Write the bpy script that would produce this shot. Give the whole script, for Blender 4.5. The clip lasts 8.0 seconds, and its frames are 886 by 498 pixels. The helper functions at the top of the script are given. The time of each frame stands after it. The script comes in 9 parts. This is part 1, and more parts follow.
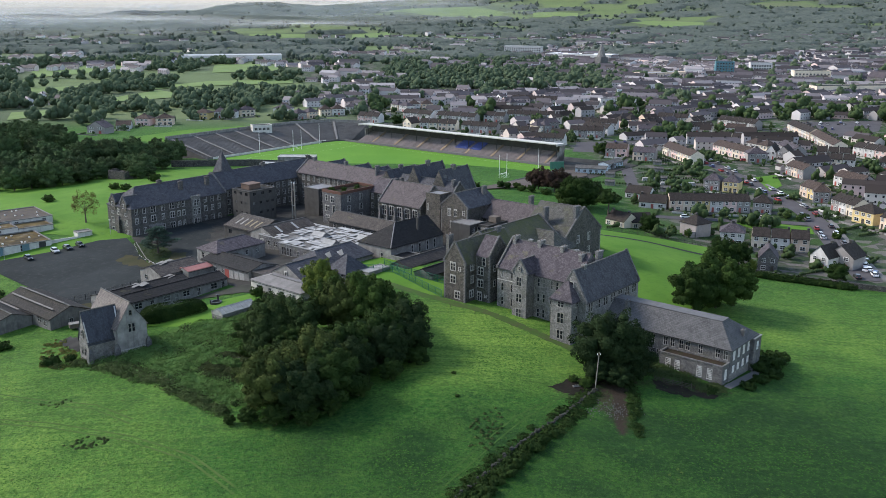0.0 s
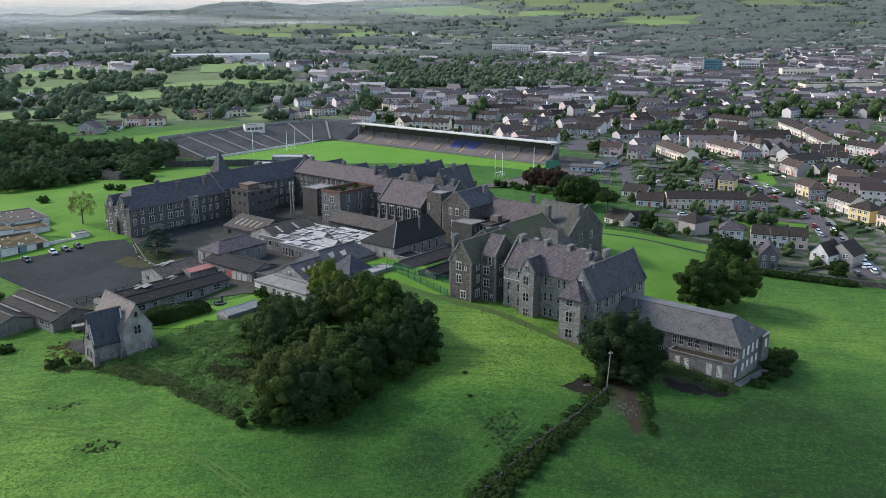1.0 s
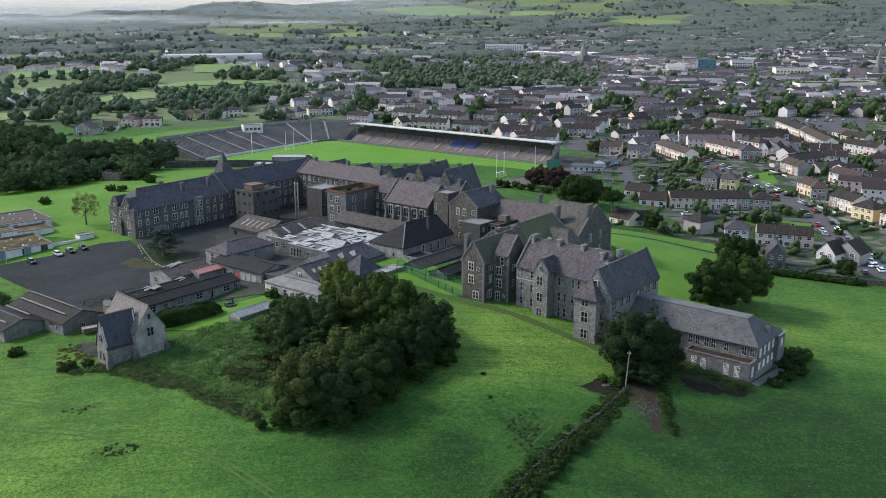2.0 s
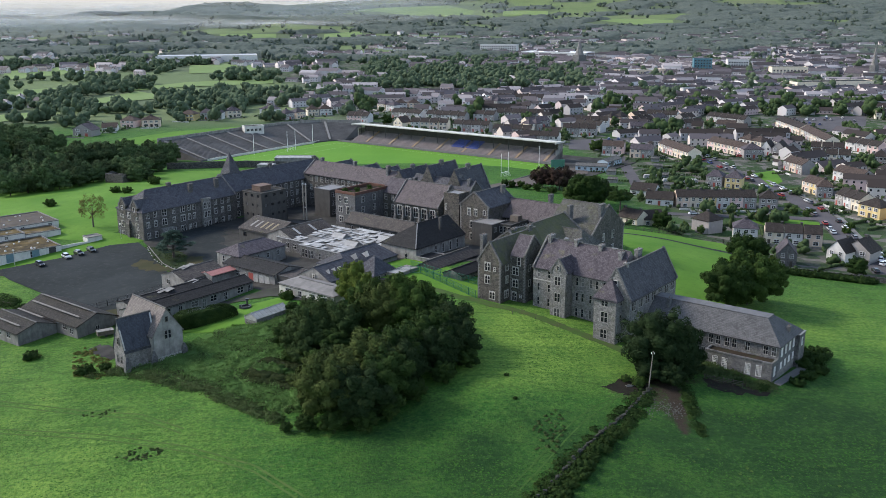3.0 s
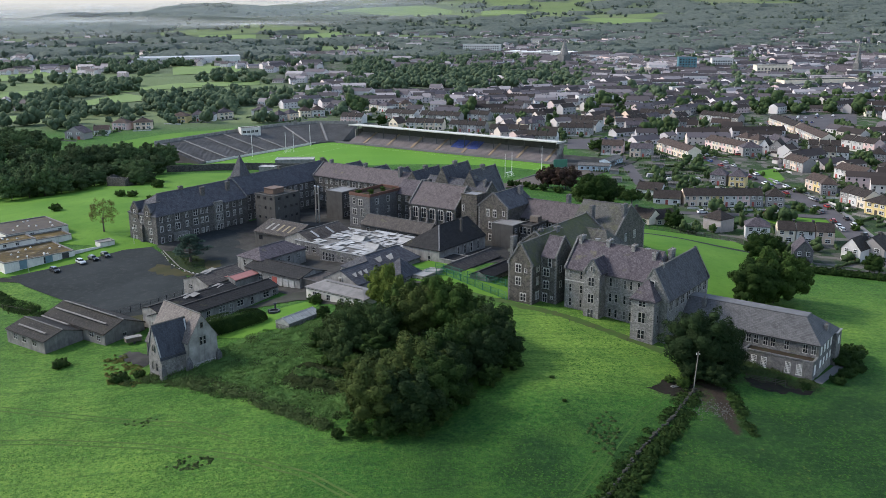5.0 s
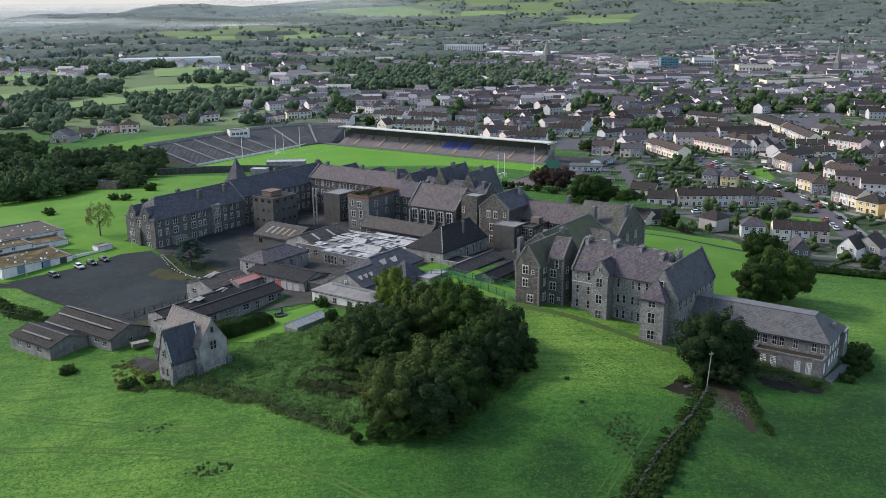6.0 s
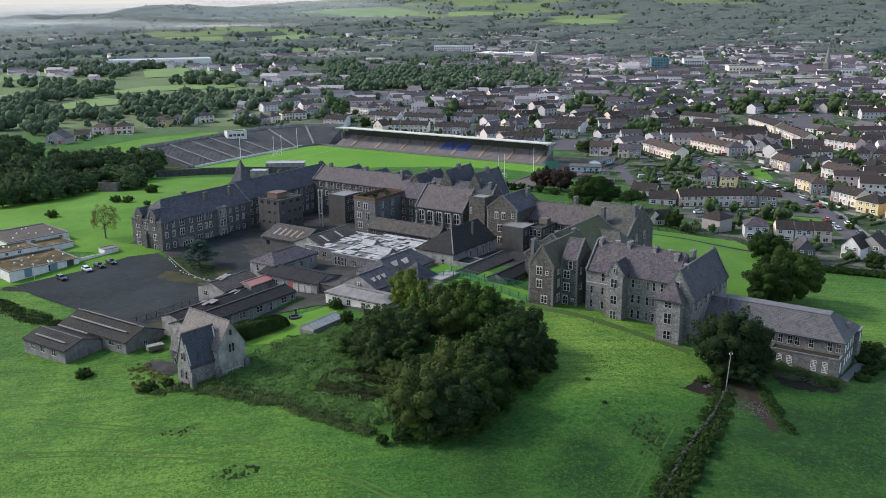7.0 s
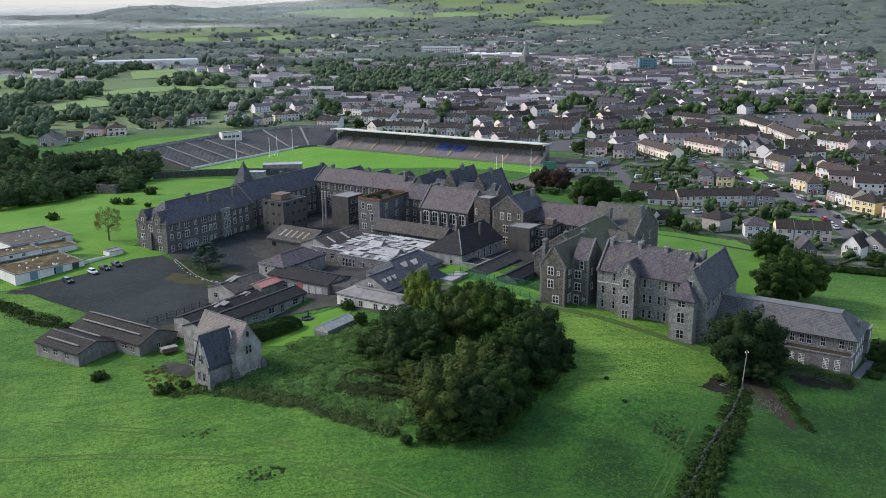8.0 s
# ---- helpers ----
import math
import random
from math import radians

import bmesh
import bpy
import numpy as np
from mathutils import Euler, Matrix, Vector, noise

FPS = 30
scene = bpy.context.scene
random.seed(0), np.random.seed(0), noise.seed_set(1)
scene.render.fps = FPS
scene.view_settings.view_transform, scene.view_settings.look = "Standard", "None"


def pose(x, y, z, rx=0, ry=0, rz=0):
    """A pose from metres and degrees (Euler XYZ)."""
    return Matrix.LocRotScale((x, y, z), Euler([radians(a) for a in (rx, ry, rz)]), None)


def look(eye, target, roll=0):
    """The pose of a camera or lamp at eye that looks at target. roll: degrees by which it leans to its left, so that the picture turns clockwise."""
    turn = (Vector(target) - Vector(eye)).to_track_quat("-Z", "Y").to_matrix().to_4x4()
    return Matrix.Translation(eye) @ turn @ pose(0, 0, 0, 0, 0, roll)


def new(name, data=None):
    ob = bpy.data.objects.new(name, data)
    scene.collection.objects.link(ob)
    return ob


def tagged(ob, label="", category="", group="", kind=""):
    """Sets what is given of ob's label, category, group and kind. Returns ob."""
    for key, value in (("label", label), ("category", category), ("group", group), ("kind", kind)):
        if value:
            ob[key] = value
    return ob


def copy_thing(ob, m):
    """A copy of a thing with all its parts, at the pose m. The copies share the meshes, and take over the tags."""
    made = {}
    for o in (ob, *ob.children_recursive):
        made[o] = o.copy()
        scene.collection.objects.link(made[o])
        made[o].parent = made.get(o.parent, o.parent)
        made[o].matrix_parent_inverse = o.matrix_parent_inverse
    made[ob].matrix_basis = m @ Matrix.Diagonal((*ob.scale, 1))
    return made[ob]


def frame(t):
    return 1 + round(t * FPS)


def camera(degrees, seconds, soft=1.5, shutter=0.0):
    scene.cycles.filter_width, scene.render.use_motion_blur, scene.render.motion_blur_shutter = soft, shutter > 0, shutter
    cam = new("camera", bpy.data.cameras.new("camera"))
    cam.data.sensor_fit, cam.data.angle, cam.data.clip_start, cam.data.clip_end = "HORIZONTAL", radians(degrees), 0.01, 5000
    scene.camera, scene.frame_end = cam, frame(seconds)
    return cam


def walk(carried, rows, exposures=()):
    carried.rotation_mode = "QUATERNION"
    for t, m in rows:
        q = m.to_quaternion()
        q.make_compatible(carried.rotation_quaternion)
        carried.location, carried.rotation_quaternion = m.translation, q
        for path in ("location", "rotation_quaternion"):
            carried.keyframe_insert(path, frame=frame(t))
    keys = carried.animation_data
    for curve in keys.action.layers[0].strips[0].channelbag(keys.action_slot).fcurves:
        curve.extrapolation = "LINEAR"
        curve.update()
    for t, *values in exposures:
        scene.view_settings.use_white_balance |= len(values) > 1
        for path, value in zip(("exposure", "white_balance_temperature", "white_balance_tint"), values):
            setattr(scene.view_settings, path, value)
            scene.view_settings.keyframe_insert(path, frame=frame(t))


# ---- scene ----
cam = camera(51.1, 8.0, soft=0.65)
PATH = [
    (0, (0.423, 0.513, 74.454), (0.42, 2.447, 73.946), 0.1),
    (0.5, (-1.974, 0.902, 74.395), (-1.961, 2.836, 73.886), 0.1),
    (1, (-4.589, 1.333, 74.333), (-4.562, 3.267, 73.823), 0.0),
    (1.5, (-7.322, 1.825, 74.273), (-7.284, 3.758, 73.763), -0.0),
    (3, (-16.184, 3.609, 74.067), (-16.12, 5.542, 73.557), -0.2),
    (3.5, (-19.399, 4.232, 74.052), (-19.328, 6.165, 73.543), -0.2),
    (4, (-22.728, 4.816, 74.067), (-22.649, 6.748, 73.558), -0.2),
    (4.5, (-26.126, 5.32, 74.125), (-26.033, 7.251, 73.615), -0.3),
    (6, (-36.615, 6.393, 74.752), (-36.457, 8.321, 74.242), -0.5),
    (6.5, (-40.104, 6.59, 74.955), (-39.929, 8.516, 74.445), -0.5),
    (7, (-43.631, 6.7, 75.149), (-43.444, 8.625, 74.64), -0.5),
    (7.5, (-47.17, 6.674, 75.346), (-46.968, 8.597, 74.837), -0.5),
    (8, (-50.769, 6.559, 75.501), (-50.548, 8.481, 74.993), -0.5),
]
walk(cam, [(t, look(eye, target, roll)) for t, eye, target, roll in PATH])

# ---- sky, sun, exposure ----
world = bpy.data.worlds.new("world")
scene.world = world
world.use_nodes = True
_wn, _wl = world.node_tree.nodes, world.node_tree.links
_sky = _wn.new("ShaderNodeTexSky")
_sky.sky_type, _sky.sun_disc = "NISHITA", False
SUN_ELEV, SUN_AZ = 37.0, -72.0          # degrees above the horizon, and from +y towards +x
_sky.sun_elevation, _sky.sun_rotation = radians(SUN_ELEV), radians(SUN_AZ)
_sky.air_density, _sky.dust_density, _sky.ozone_density = 1.0, 0.6, 1.0
_cloud = _wn.new("ShaderNodeHueSaturation")   # a thin cloud sheet takes most of the blue
_cloud.inputs["Saturation"].default_value = 0.86
_wl.new(_sky.outputs["Color"], _cloud.inputs["Color"])
_wl.new(_cloud.outputs["Color"], _wn["Background"].inputs["Color"])
_wn["Background"].inputs["Strength"].default_value = 0.133
_sun = new("sun", bpy.data.lights.new("sun", "SUN"))
_sun.data.energy, _sun.data.angle, _sun.data.color = 1.85, radians(12), (1.0, 0.92, 0.84)
_a, _e = radians(SUN_AZ), radians(SUN_ELEV)
_sun.matrix_world = look((0, 0, 300), Vector((0, 0, 300)) - Vector((math.sin(_a) * math.cos(_e), math.cos(_a) * math.cos(_e), math.sin(_e))))
scene.view_settings.exposure = 1.35


# ---- materials ----
class Nodes:
    """A small wrapper to write node materials in few lines."""

    def __init__(self, name):
        self.m = bpy.data.materials.new(name)
        self.m.use_nodes = True
        self.t = self.m.node_tree
        self.b = self.t.nodes["Principled BSDF"]

    def add(self, kind, **values):
        n = self.t.nodes.new(kind)
        for k, v in values.items():
            n.inputs[k].default_value = v
        return n

    def link(self, a, b):
        self.t.links.new(a, b)

    def where(self, mode="Object"):
        if mode == "World":
            return self.add("ShaderNodeNewGeometry").outputs["Position"]
        return self.add("ShaderNodeTexCoord").outputs["Object"]

    def scaled(self, at, s):
        n = self.add("ShaderNodeMapping")
        n.inputs["Scale"].default_value = s
        self.link(at, n.inputs["Vector"])
        return n.outputs["Vector"]

    def noise(self, at, scale, detail=4.0, rough=0.6):
        n = self.add("ShaderNodeTexNoise", Scale=scale, Detail=detail, Roughness=rough)
        self.link(at, n.inputs["Vector"])
        return n.outputs["Fac"]

    def cells(self, at, scale, feature="F1", out="Color"):
        n = self.add("ShaderNodeTexVoronoi", Scale=scale)
        n.feature = feature
        self.link(at, n.inputs["Vector"])
        return n.outputs[out]

    def ramp(self, fac, *stops):
        n = self.add("ShaderNodeValToRGB")
        e = n.color_ramp.elements
        while len(e) < len(stops):
            e.new(0.5)
        for el, (p, c) in zip(e, stops):
            el.position, el.color = p, (*c, 1) if len(c) == 3 else c
        self.link(fac, n.inputs["Fac"])
        return n.outputs["Color"]

    def step(self, fac, a, b):
        n = self.add("ShaderNodeMapRange")
        n.inputs["From Min"].default_value, n.inputs["From Max"].default_value = a, b
        self.link(fac, n.inputs["Value"])
        return n.outputs["Result"]

    def mix(self, fac, a, b, mode="MIX"):
        n = self.add("ShaderNodeMix")
        n.data_type, n.blend_type = "RGBA", mode
        for sock, val in ((n.inputs["Factor"], fac), (n.inputs["A"], a), (n.inputs["B"], b)):
            if isinstance(val, (int, float)):
                sock.default_value = val
            elif isinstance(val, tuple):
                sock.default_value = (*val, 1)
            else:
                self.link(val, sock)
        return n.outputs["Result"]

    def math(self, op, a, b):
        n = self.add("ShaderNodeMath")
        n.operation = op
        for sock, val in ((n.inputs[0], a), (n.inputs[1], b)):
            if isinstance(val, (int, float)):
                sock.default_value = val
            else:
                self.link(val, sock)
        return n.outputs["Value"]

    def axis(self, at, k):
        n = self.add("ShaderNodeSeparateXYZ")
        self.link(at, n.inputs["Vector"])
        return n.outputs[k]

    def each(self):
        return self.add("ShaderNodeObjectInfo").outputs["Random"]

    def island(self):
        return self.add("ShaderNodeNewGeometry").outputs["Random Per Island"]

    def bump(self, fac, strength, dist=0.05):
        n = self.add("ShaderNodeBump", Strength=strength, Distance=dist)
        self.link(fac, n.inputs["Height"])
        self.link(n.outputs["Normal"], self.b.inputs["Normal"])

    def done(self, colour, rough=0.85, metal=0.0, spec=None):
        if isinstance(colour, tuple):
            self.b.inputs["Base Color"].default_value = (*colour, 1)
        else:
            self.link(colour, self.b.inputs["Base Color"])
        self.b.inputs["Roughness"].default_value, self.b.inputs["Metallic"].default_value = rough, metal
        if spec is not None:
            self.b.inputs["Specular IOR Level"].default_value = spec
        return self.m


def rubble(name, dark, light, mortar, scale=2.2, joint=0.05):
    """Random rubble stone: cells of several greys in paler mortar, with weather streaks."""
    n = Nodes(name)
    dark, light, mortar = [tuple(c * 1.15 for c in q) for q in (dark, light, mortar)]
    at = n.where()
    sq = n.scaled(at, (1.0, 1.0, 1.7))
    stone = n.ramp(n.axis(n.cells(sq, scale), 0), (0.0, dark), (0.55, tuple((a + b) / 2 for a, b in zip(dark, light))), (1.0, light))
    edge = n.step(n.cells(sq, scale, "DISTANCE_TO_EDGE", "Distance"), 0.0, joint)
    col = n.mix(edge, mortar, stone)
    streak = n.noise(n.scaled(at, (0.5, 0.5, 0.09)), 1.0, 5.0, 0.65)
    col = n.mix(n.step(streak, 0.35, 0.7), n.mix(0.5, col, dark), col)
    col = n.mix(n.step(n.noise(at, 0.35), 0.52, 0.75), col, n.mix(0.45, col, (0.10, 0.10, 0.05)))
    blot = n.step(n.noise(at, 0.55, 7, 0.78), 0.50, 0.64)
    col = n.mix(n.math("MULTIPLY", blot, 0.6), col, tuple(c * 0.55 for c in dark))
    pale = n.step(n.noise(n.scaled(at, (1.0, 1.0, 0.6)), 1.5, 6, 0.8), 0.55, 0.68)
    col = n.mix(n.math("MULTIPLY", pale, 0.7), col, tuple(min(0.42, c * 1.75) for c in light))
    n.bump(n.mix(0.5, edge, n.noise(at, 3.0, 4, 0.7)), 0.9, 0.10)
    return n.done(col, 0.92)


def slate(name, dark, light, moss=0.0, mosscol=(0.10, 0.10, 0.035), lichen=0.14, wear=0.7):
    """Slate roof: courses, single slates of slightly different greys, lichen, moss patches and streaks."""
    n = Nodes(name)
    dark, light = [tuple(c * 1.18 for c in q) for q in (dark, light)]
    at = n.where()
    br = n.add("ShaderNodeTexBrick", Scale=1.0)
    br.inputs["Brick Width"].default_value, br.inputs["Row Height"].default_value = 0.42, 0.26
    br.inputs["Mortar Size"].default_value = 0.018
    br.inputs["Color1"].default_value, br.inputs["Color2"].default_value = (*dark, 1), (*light, 1)
    br.inputs["Mortar"].default_value = (dark[0] * 0.45, dark[1] * 0.45, dark[2] * 0.45, 1)
    cv = n.add("ShaderNodeCombineXYZ")
    n.link(n.math("ADD", n.axis(at, 0), n.axis(at, 1)), cv.inputs[0])
    n.link(n.axis(at, 2), cv.inputs[1])
    n.link(cv.outputs[0], br.inputs["Vector"])
    col = br.outputs["Color"]
    col = n.mix(n.step(n.noise(at, 0.22, 5), 0.38, 0.68), col, n.mix(0.5, col, light))
    col = n.mix(n.math("MULTIPLY", n.step(n.noise(at, 2.6, 6, 0.75), 0.58, 0.72), lichen), col, (0.30, 0.29, 0.26))
    streak = n.noise(n.scaled(at, (0.9, 0.9, 0.12)), 1.0, 6, 0.75)
    col = n.mix(n.math("MULTIPLY", n.step(streak, 0.50, 0.68), 0.75), col, tuple(c * 0.45 for c in dark))
    col = n.mix(n.math("MULTIPLY", n.step(n.noise(n.scaled(at, (1.4, 1.4, 0.28)), 1.3, 6, 0.8), 0.54, 0.70), 0.34 * wear), col, tuple(min(0.4, c * 1.7) for c in light))
    blot = n.step(n.noise(at, 0.5, 7, 0.8), 0.48, 0.62)
    col = n.mix(n.math("MULTIPLY", blot, 0.34 * wear), col, tuple(c * 0.55 for c in dark))
    slip = n.step(n.axis(n.cells(n.scaled(at, (1.0, 1.0, 1.2)), 2.4), 0), 0.88, 0.92)
    col = n.mix(n.math("MULTIPLY", slip, 0.22 * wear), col, tuple(min(0.3, c * 1.7) for c in light))
    if moss:
        patch = n.step(n.noise(at, 0.16, 6, 0.7), 0.62 - 0.3 * moss, 0.85 - 0.3 * moss)
        col = n.mix(n.math("MULTIPLY", patch, 0.85), col, n.mix(n.noise(at, 1.4), mosscol, tuple(c * 1.7 for c in mosscol)))
    n.bump(br.outputs["Fac"], 0.5, 0.02)
    return n.done(col, 0.78, spec=0.16)


def plain(name, colour, vary=0.25, scale=0.7, rough=0.85, dirt=0.35, metal=0.0, spread=0.0):
    """Render, paint, concrete or metal: a colour with large stains, fine grain and run-off streaks."""
    n = Nodes(name)
    at = n.where()
    d = tuple(c * (1 - vary) for c in colour)
    l = tuple(min(0.9, c * (1 + vary * 0.6)) for c in colour)
    col = n.mix(n.step(n.noise(at, scale, 5), 0.3, 0.7), d, l)
    col = n.mix(n.math("MULTIPLY", n.step(n.noise(n.scaled(at, (1.2, 1.2, 0.14)), 1.0, 5, 0.7), 0.5, 0.75), dirt), col, tuple(c * 0.35 for c in colour))
    if spread:
        col = n.mix(n.math("MULTIPLY", n.each(), spread), col, tuple(c * 0.4 for c in colour))
    grain = n.noise(at, 9.0, 3)
    col = n.mix(n.math("MULTIPLY", n.step(grain, 0.4, 0.8), 0.2), col, tuple(c * 0.6 for c in colour))
    n.bump(grain, 0.2, 0.02)
    return n.done(col, rough, metal)


def leaf_mat(name, a, b, c, rough=0.85):
    """Leaves: three greens, mixed leaf by leaf, by bough and by tree."""
    n = Nodes(name)
    at = n.where()
    col = n.mix(n.step(n.island(), -0.5, 1.5), a, b)
    col = n.mix(n.step(n.noise(at, 0.35, 3), 0.42, 0.68), col, c)
    col = n.mix(n.math("MULTIPLY", n.each(), 0.45), col, n.mix(0.5, a, c))
    n.b.inputs["Subsurface Weight"].default_value = 0.0
    return n.done(col, rough, spec=0.06)


STONE_DARK = rubble("dark_rubble_stone", (0.022, 0.021, 0.020), (0.095, 0.088, 0.078), (0.120, 0.114, 0.102), 1.7)
STONE_GREY = rubble("grey_limestone", (0.086, 0.083, 0.080), (0.205, 0.198, 0.186), (0.24, 0.23, 0.215), 2.3, 0.05)
STONE_BLUE = rubble("blue_grey_stone", (0.055, 0.055, 0.058), (0.130, 0.127, 0.124), (0.187, 0.180, 0.173), 2.5)
STONE_WARM = rubble("brown_rubble_stone", (0.028, 0.025, 0.022), (0.092, 0.080, 0.067), (0.130, 0.120, 0.105), 1.5)
STONE_WEST = rubble("dark_grey_rubble", (0.034, 0.032, 0.031), (0.098, 0.092, 0.085), (0.150, 0.144, 0.134), 1.7)
LIME = plain("pale_limestone_dressing", (0.40, 0.385, 0.355), 0.25, 1.2)
DRESSED = plain("grey_dressed_stone", (0.27, 0.26, 0.24), 0.25, 1.2)
CEMENT = plain("grey_cement_render", (0.205, 0.197, 0.182), 0.45, 0.55, dirt=0.85)
CONCRETE = plain("weathered_concrete", (0.052, 0.049, 0.045), 0.25, 0.5, dirt=0.6)
WHITEWALL = plain("white_painted_render", (0.52, 0.50, 0.46), 0.18, 0.5, dirt=0.5)
BRICK_RED = plain("red_brick", (0.105, 0.046, 0.030), 0.35, 3.0)
SLATE_BLUE = slate("blue_slate", (0.036, 0.037, 0.045), (0.066, 0.066, 0.073), 0.0)
SLATE_PURPLE = slate("purple_slate", (0.042, 0.036, 0.042), (0.078, 0.067, 0.074), 0.12)
SLATE_BROWN = slate("brown_clay_roof", (0.060, 0.050, 0.052), (0.088, 0.074, 0.075), 0.05, lichen=0.08, wear=0.4)
SLATE_MOSS = slate("mossy_slate", (0.044, 0.043, 0.039), (0.082, 0.078, 0.068), 0.85, (0.054, 0.058, 0.022))
SLATE_DARK = slate("dark_felt_roof", (0.010, 0.010, 0.010), (0.019, 0.018, 0.018), 0.1, lichen=0.06)
ROOF_GREY = slate("grey_fibre_slate", (0.062, 0.061, 0.059), (0.105, 0.102, 0.096), 0.15)
ROOF_RUST = slate("rusty_sheet_roof", (0.034, 0.031, 0.029), (0.064, 0.055, 0.049), 0.1, lichen=0.3)
ROOF_TILE = slate("dark_concrete_tile", (0.020, 0.016, 0.014), (0.038, 0.031, 0.027), 0.15, lichen=0.03, wear=0.3)
ROOF_TILE2 = slate("brown_concrete_tile", (0.040, 0.029, 0.024), (0.068, 0.050, 0.042), 0.1, lichen=0.03, wear=0.3)
SHEET = plain("pale_fibre_cement_sheet", (0.40, 0.40, 0.39), 0.45, 0.5, dirt=0.75, spread=0.75)
LEAD = plain("lead_flashing", (0.176, 0.171, 0.165), 0.2, 2.0, 0.5)
IRON = plain("dark_iron", (0.03, 0.03, 0.032), 0.3, 2.0, 0.5)
POT = plain("clay_chimney_pot", (0.110, 0.088, 0.070), 0.3, 3.0)
WOOD_DARK = plain("dark_timber", (0.055, 0.045, 0.035), 0.3, 2.0)
PAINT_WHITE = plain("white_paint", (0.72, 0.71, 0.68), 0.1, 2.0, 0.5)
PAINT_OLD = plain("weathered_white_paint", (0.34, 0.33, 0.31), 0.25, 2.0, 0.6)
PAINT_RED = plain("red_paint", (0.30, 0.06, 0.045), 0.2, 2.0, 0.6)
PAINT_GREEN = plain("green_paint", (0.03, 0.14, 0.09), 0.2, 2.0, 0.5)
GALV = plain("galvanised_steel", (0.42, 0.42, 0.42), 0.15, 2.0, 0.45, metal=0.5)


def glass_mat(name, tint):
    n = Nodes(name)
    col = n.mix(n.math("POWER", n.each(), 9.0), tint, (0.14, 0.14, 0.135))
    return n.done(col, 0.12, spec=0.22)


GLASS = glass_mat("window_glass", (0.016, 0.018, 0.021))
GLASS_PALE = glass_mat("greenhouse_glass", (0.16, 0.165, 0.155))


# ---- mesh helpers ----
class Shape:
    """Vertices and faces that are gathered and then become one mesh."""

    def __init__(self):
        self.v, self.f = [], []

    def face(self, *pts):
        k = len(self.v)
        self.v += [tuple(p) for p in pts]
        self.f.append(tuple(range(k, k + len(pts))))
        return self

    def box(self, x0, x1, y0, y1, z0, z1):
        return self.prism([(x0, y0), (x1, y0), (x1, y1), (x0, y1)], z0, z1)

    def prism(self, outline, z0, z1, top=1.0):
        """An upright prism over an outline (counter-clockwise), narrowing to top at its upper end."""
        k, n = len(self.v), len(outline)
        cx, cy = sum(p[0] for p in outline) / n, sum(p[1] for p in outline) / n
        self.v += [(x, y, z0) for x, y in outline] + [(cx + (x - cx) * top, cy + (y - cy) * top, z1) for x, y in outline]
        self.f += [tuple(range(k + n - 1, k - 1, -1)), tuple(range(k + n, k + 2 * n))]
        self.f += [(k + i, k + (i + 1) % n, k + n + (i + 1) % n, k + n + i) for i in range(n)]
        return self

    def rod(self, x, y, z0, z1, r0, r1=None, n=8):
        r1 = r0 if r1 is None else r1
        return self.prism([(x + r0 * math.cos(6.2832 * i / n), y + r0 * math.sin(6.2832 * i / n)) for i in range(n)], z0, z1, r1 / r0)

    def beam(self, a, b, w, h):
        """A bar from a to b, w wide and h high."""
        a, b = Vector(a), Vector(b)
        side = (b - a).cross(Vector((0, 0, 1)))
        side = (side.normalized() if side.length > 1e-6 else Vector((1, 0, 0))) * w / 2
        up = side.cross(b - a).normalized() * h / 2
        k = len(self.v)
        for p in (a, b):
            self.v += [tuple(p + side * i + up * j) for i, j in ((-1, -1), (1, -1), (1, 1), (-1, 1))]
        self.f += [(k, k + 3, k + 2, k + 1), (k + 4, k + 5, k + 6, k + 7)]
        self.f += [(k + i, k + (i + 1) % 4, k + 4 + (i + 1) % 4, k + 4 + i) for i in range(4)]
        return self

    def mesh(self, name):
        me = bpy.data.meshes.new(name)
        me.from_pydata(self.v, [], self.f)
        me.update()
        return me


def part(name, shape, material, parent, label="", at=None):
    """Links a Shape or a mesh as one object under a thing or a part."""
    me = shape.mesh(name) if isinstance(shape, Shape) else shape
    if not me.materials:
        me.materials.append(material)
    ob = new(name, me)
    ob.parent = parent
    if at is not None:
        ob.matrix_basis = at
    return tagged(ob, label)


def thing(name, label, category, at, group="", kind=""):
    ob = new(name)
    ob.empty_display_size = 0.5
    ob.matrix_basis = at
    return tagged(ob, label, category, group, kind)


def solid(name, shape, material, label, category, at=None, group="", kind=""):
    """A thing that is a single mesh."""
    return tagged(part(name, shape, material, None, label, at), "", category, group, kind)


# ---- lie of the land ----
def bump_at(x, y, a, cx, w, cy, h):
    return a * math.exp(-((x - cx) / w) ** 2 - ((y - cy) / h) ** 2)


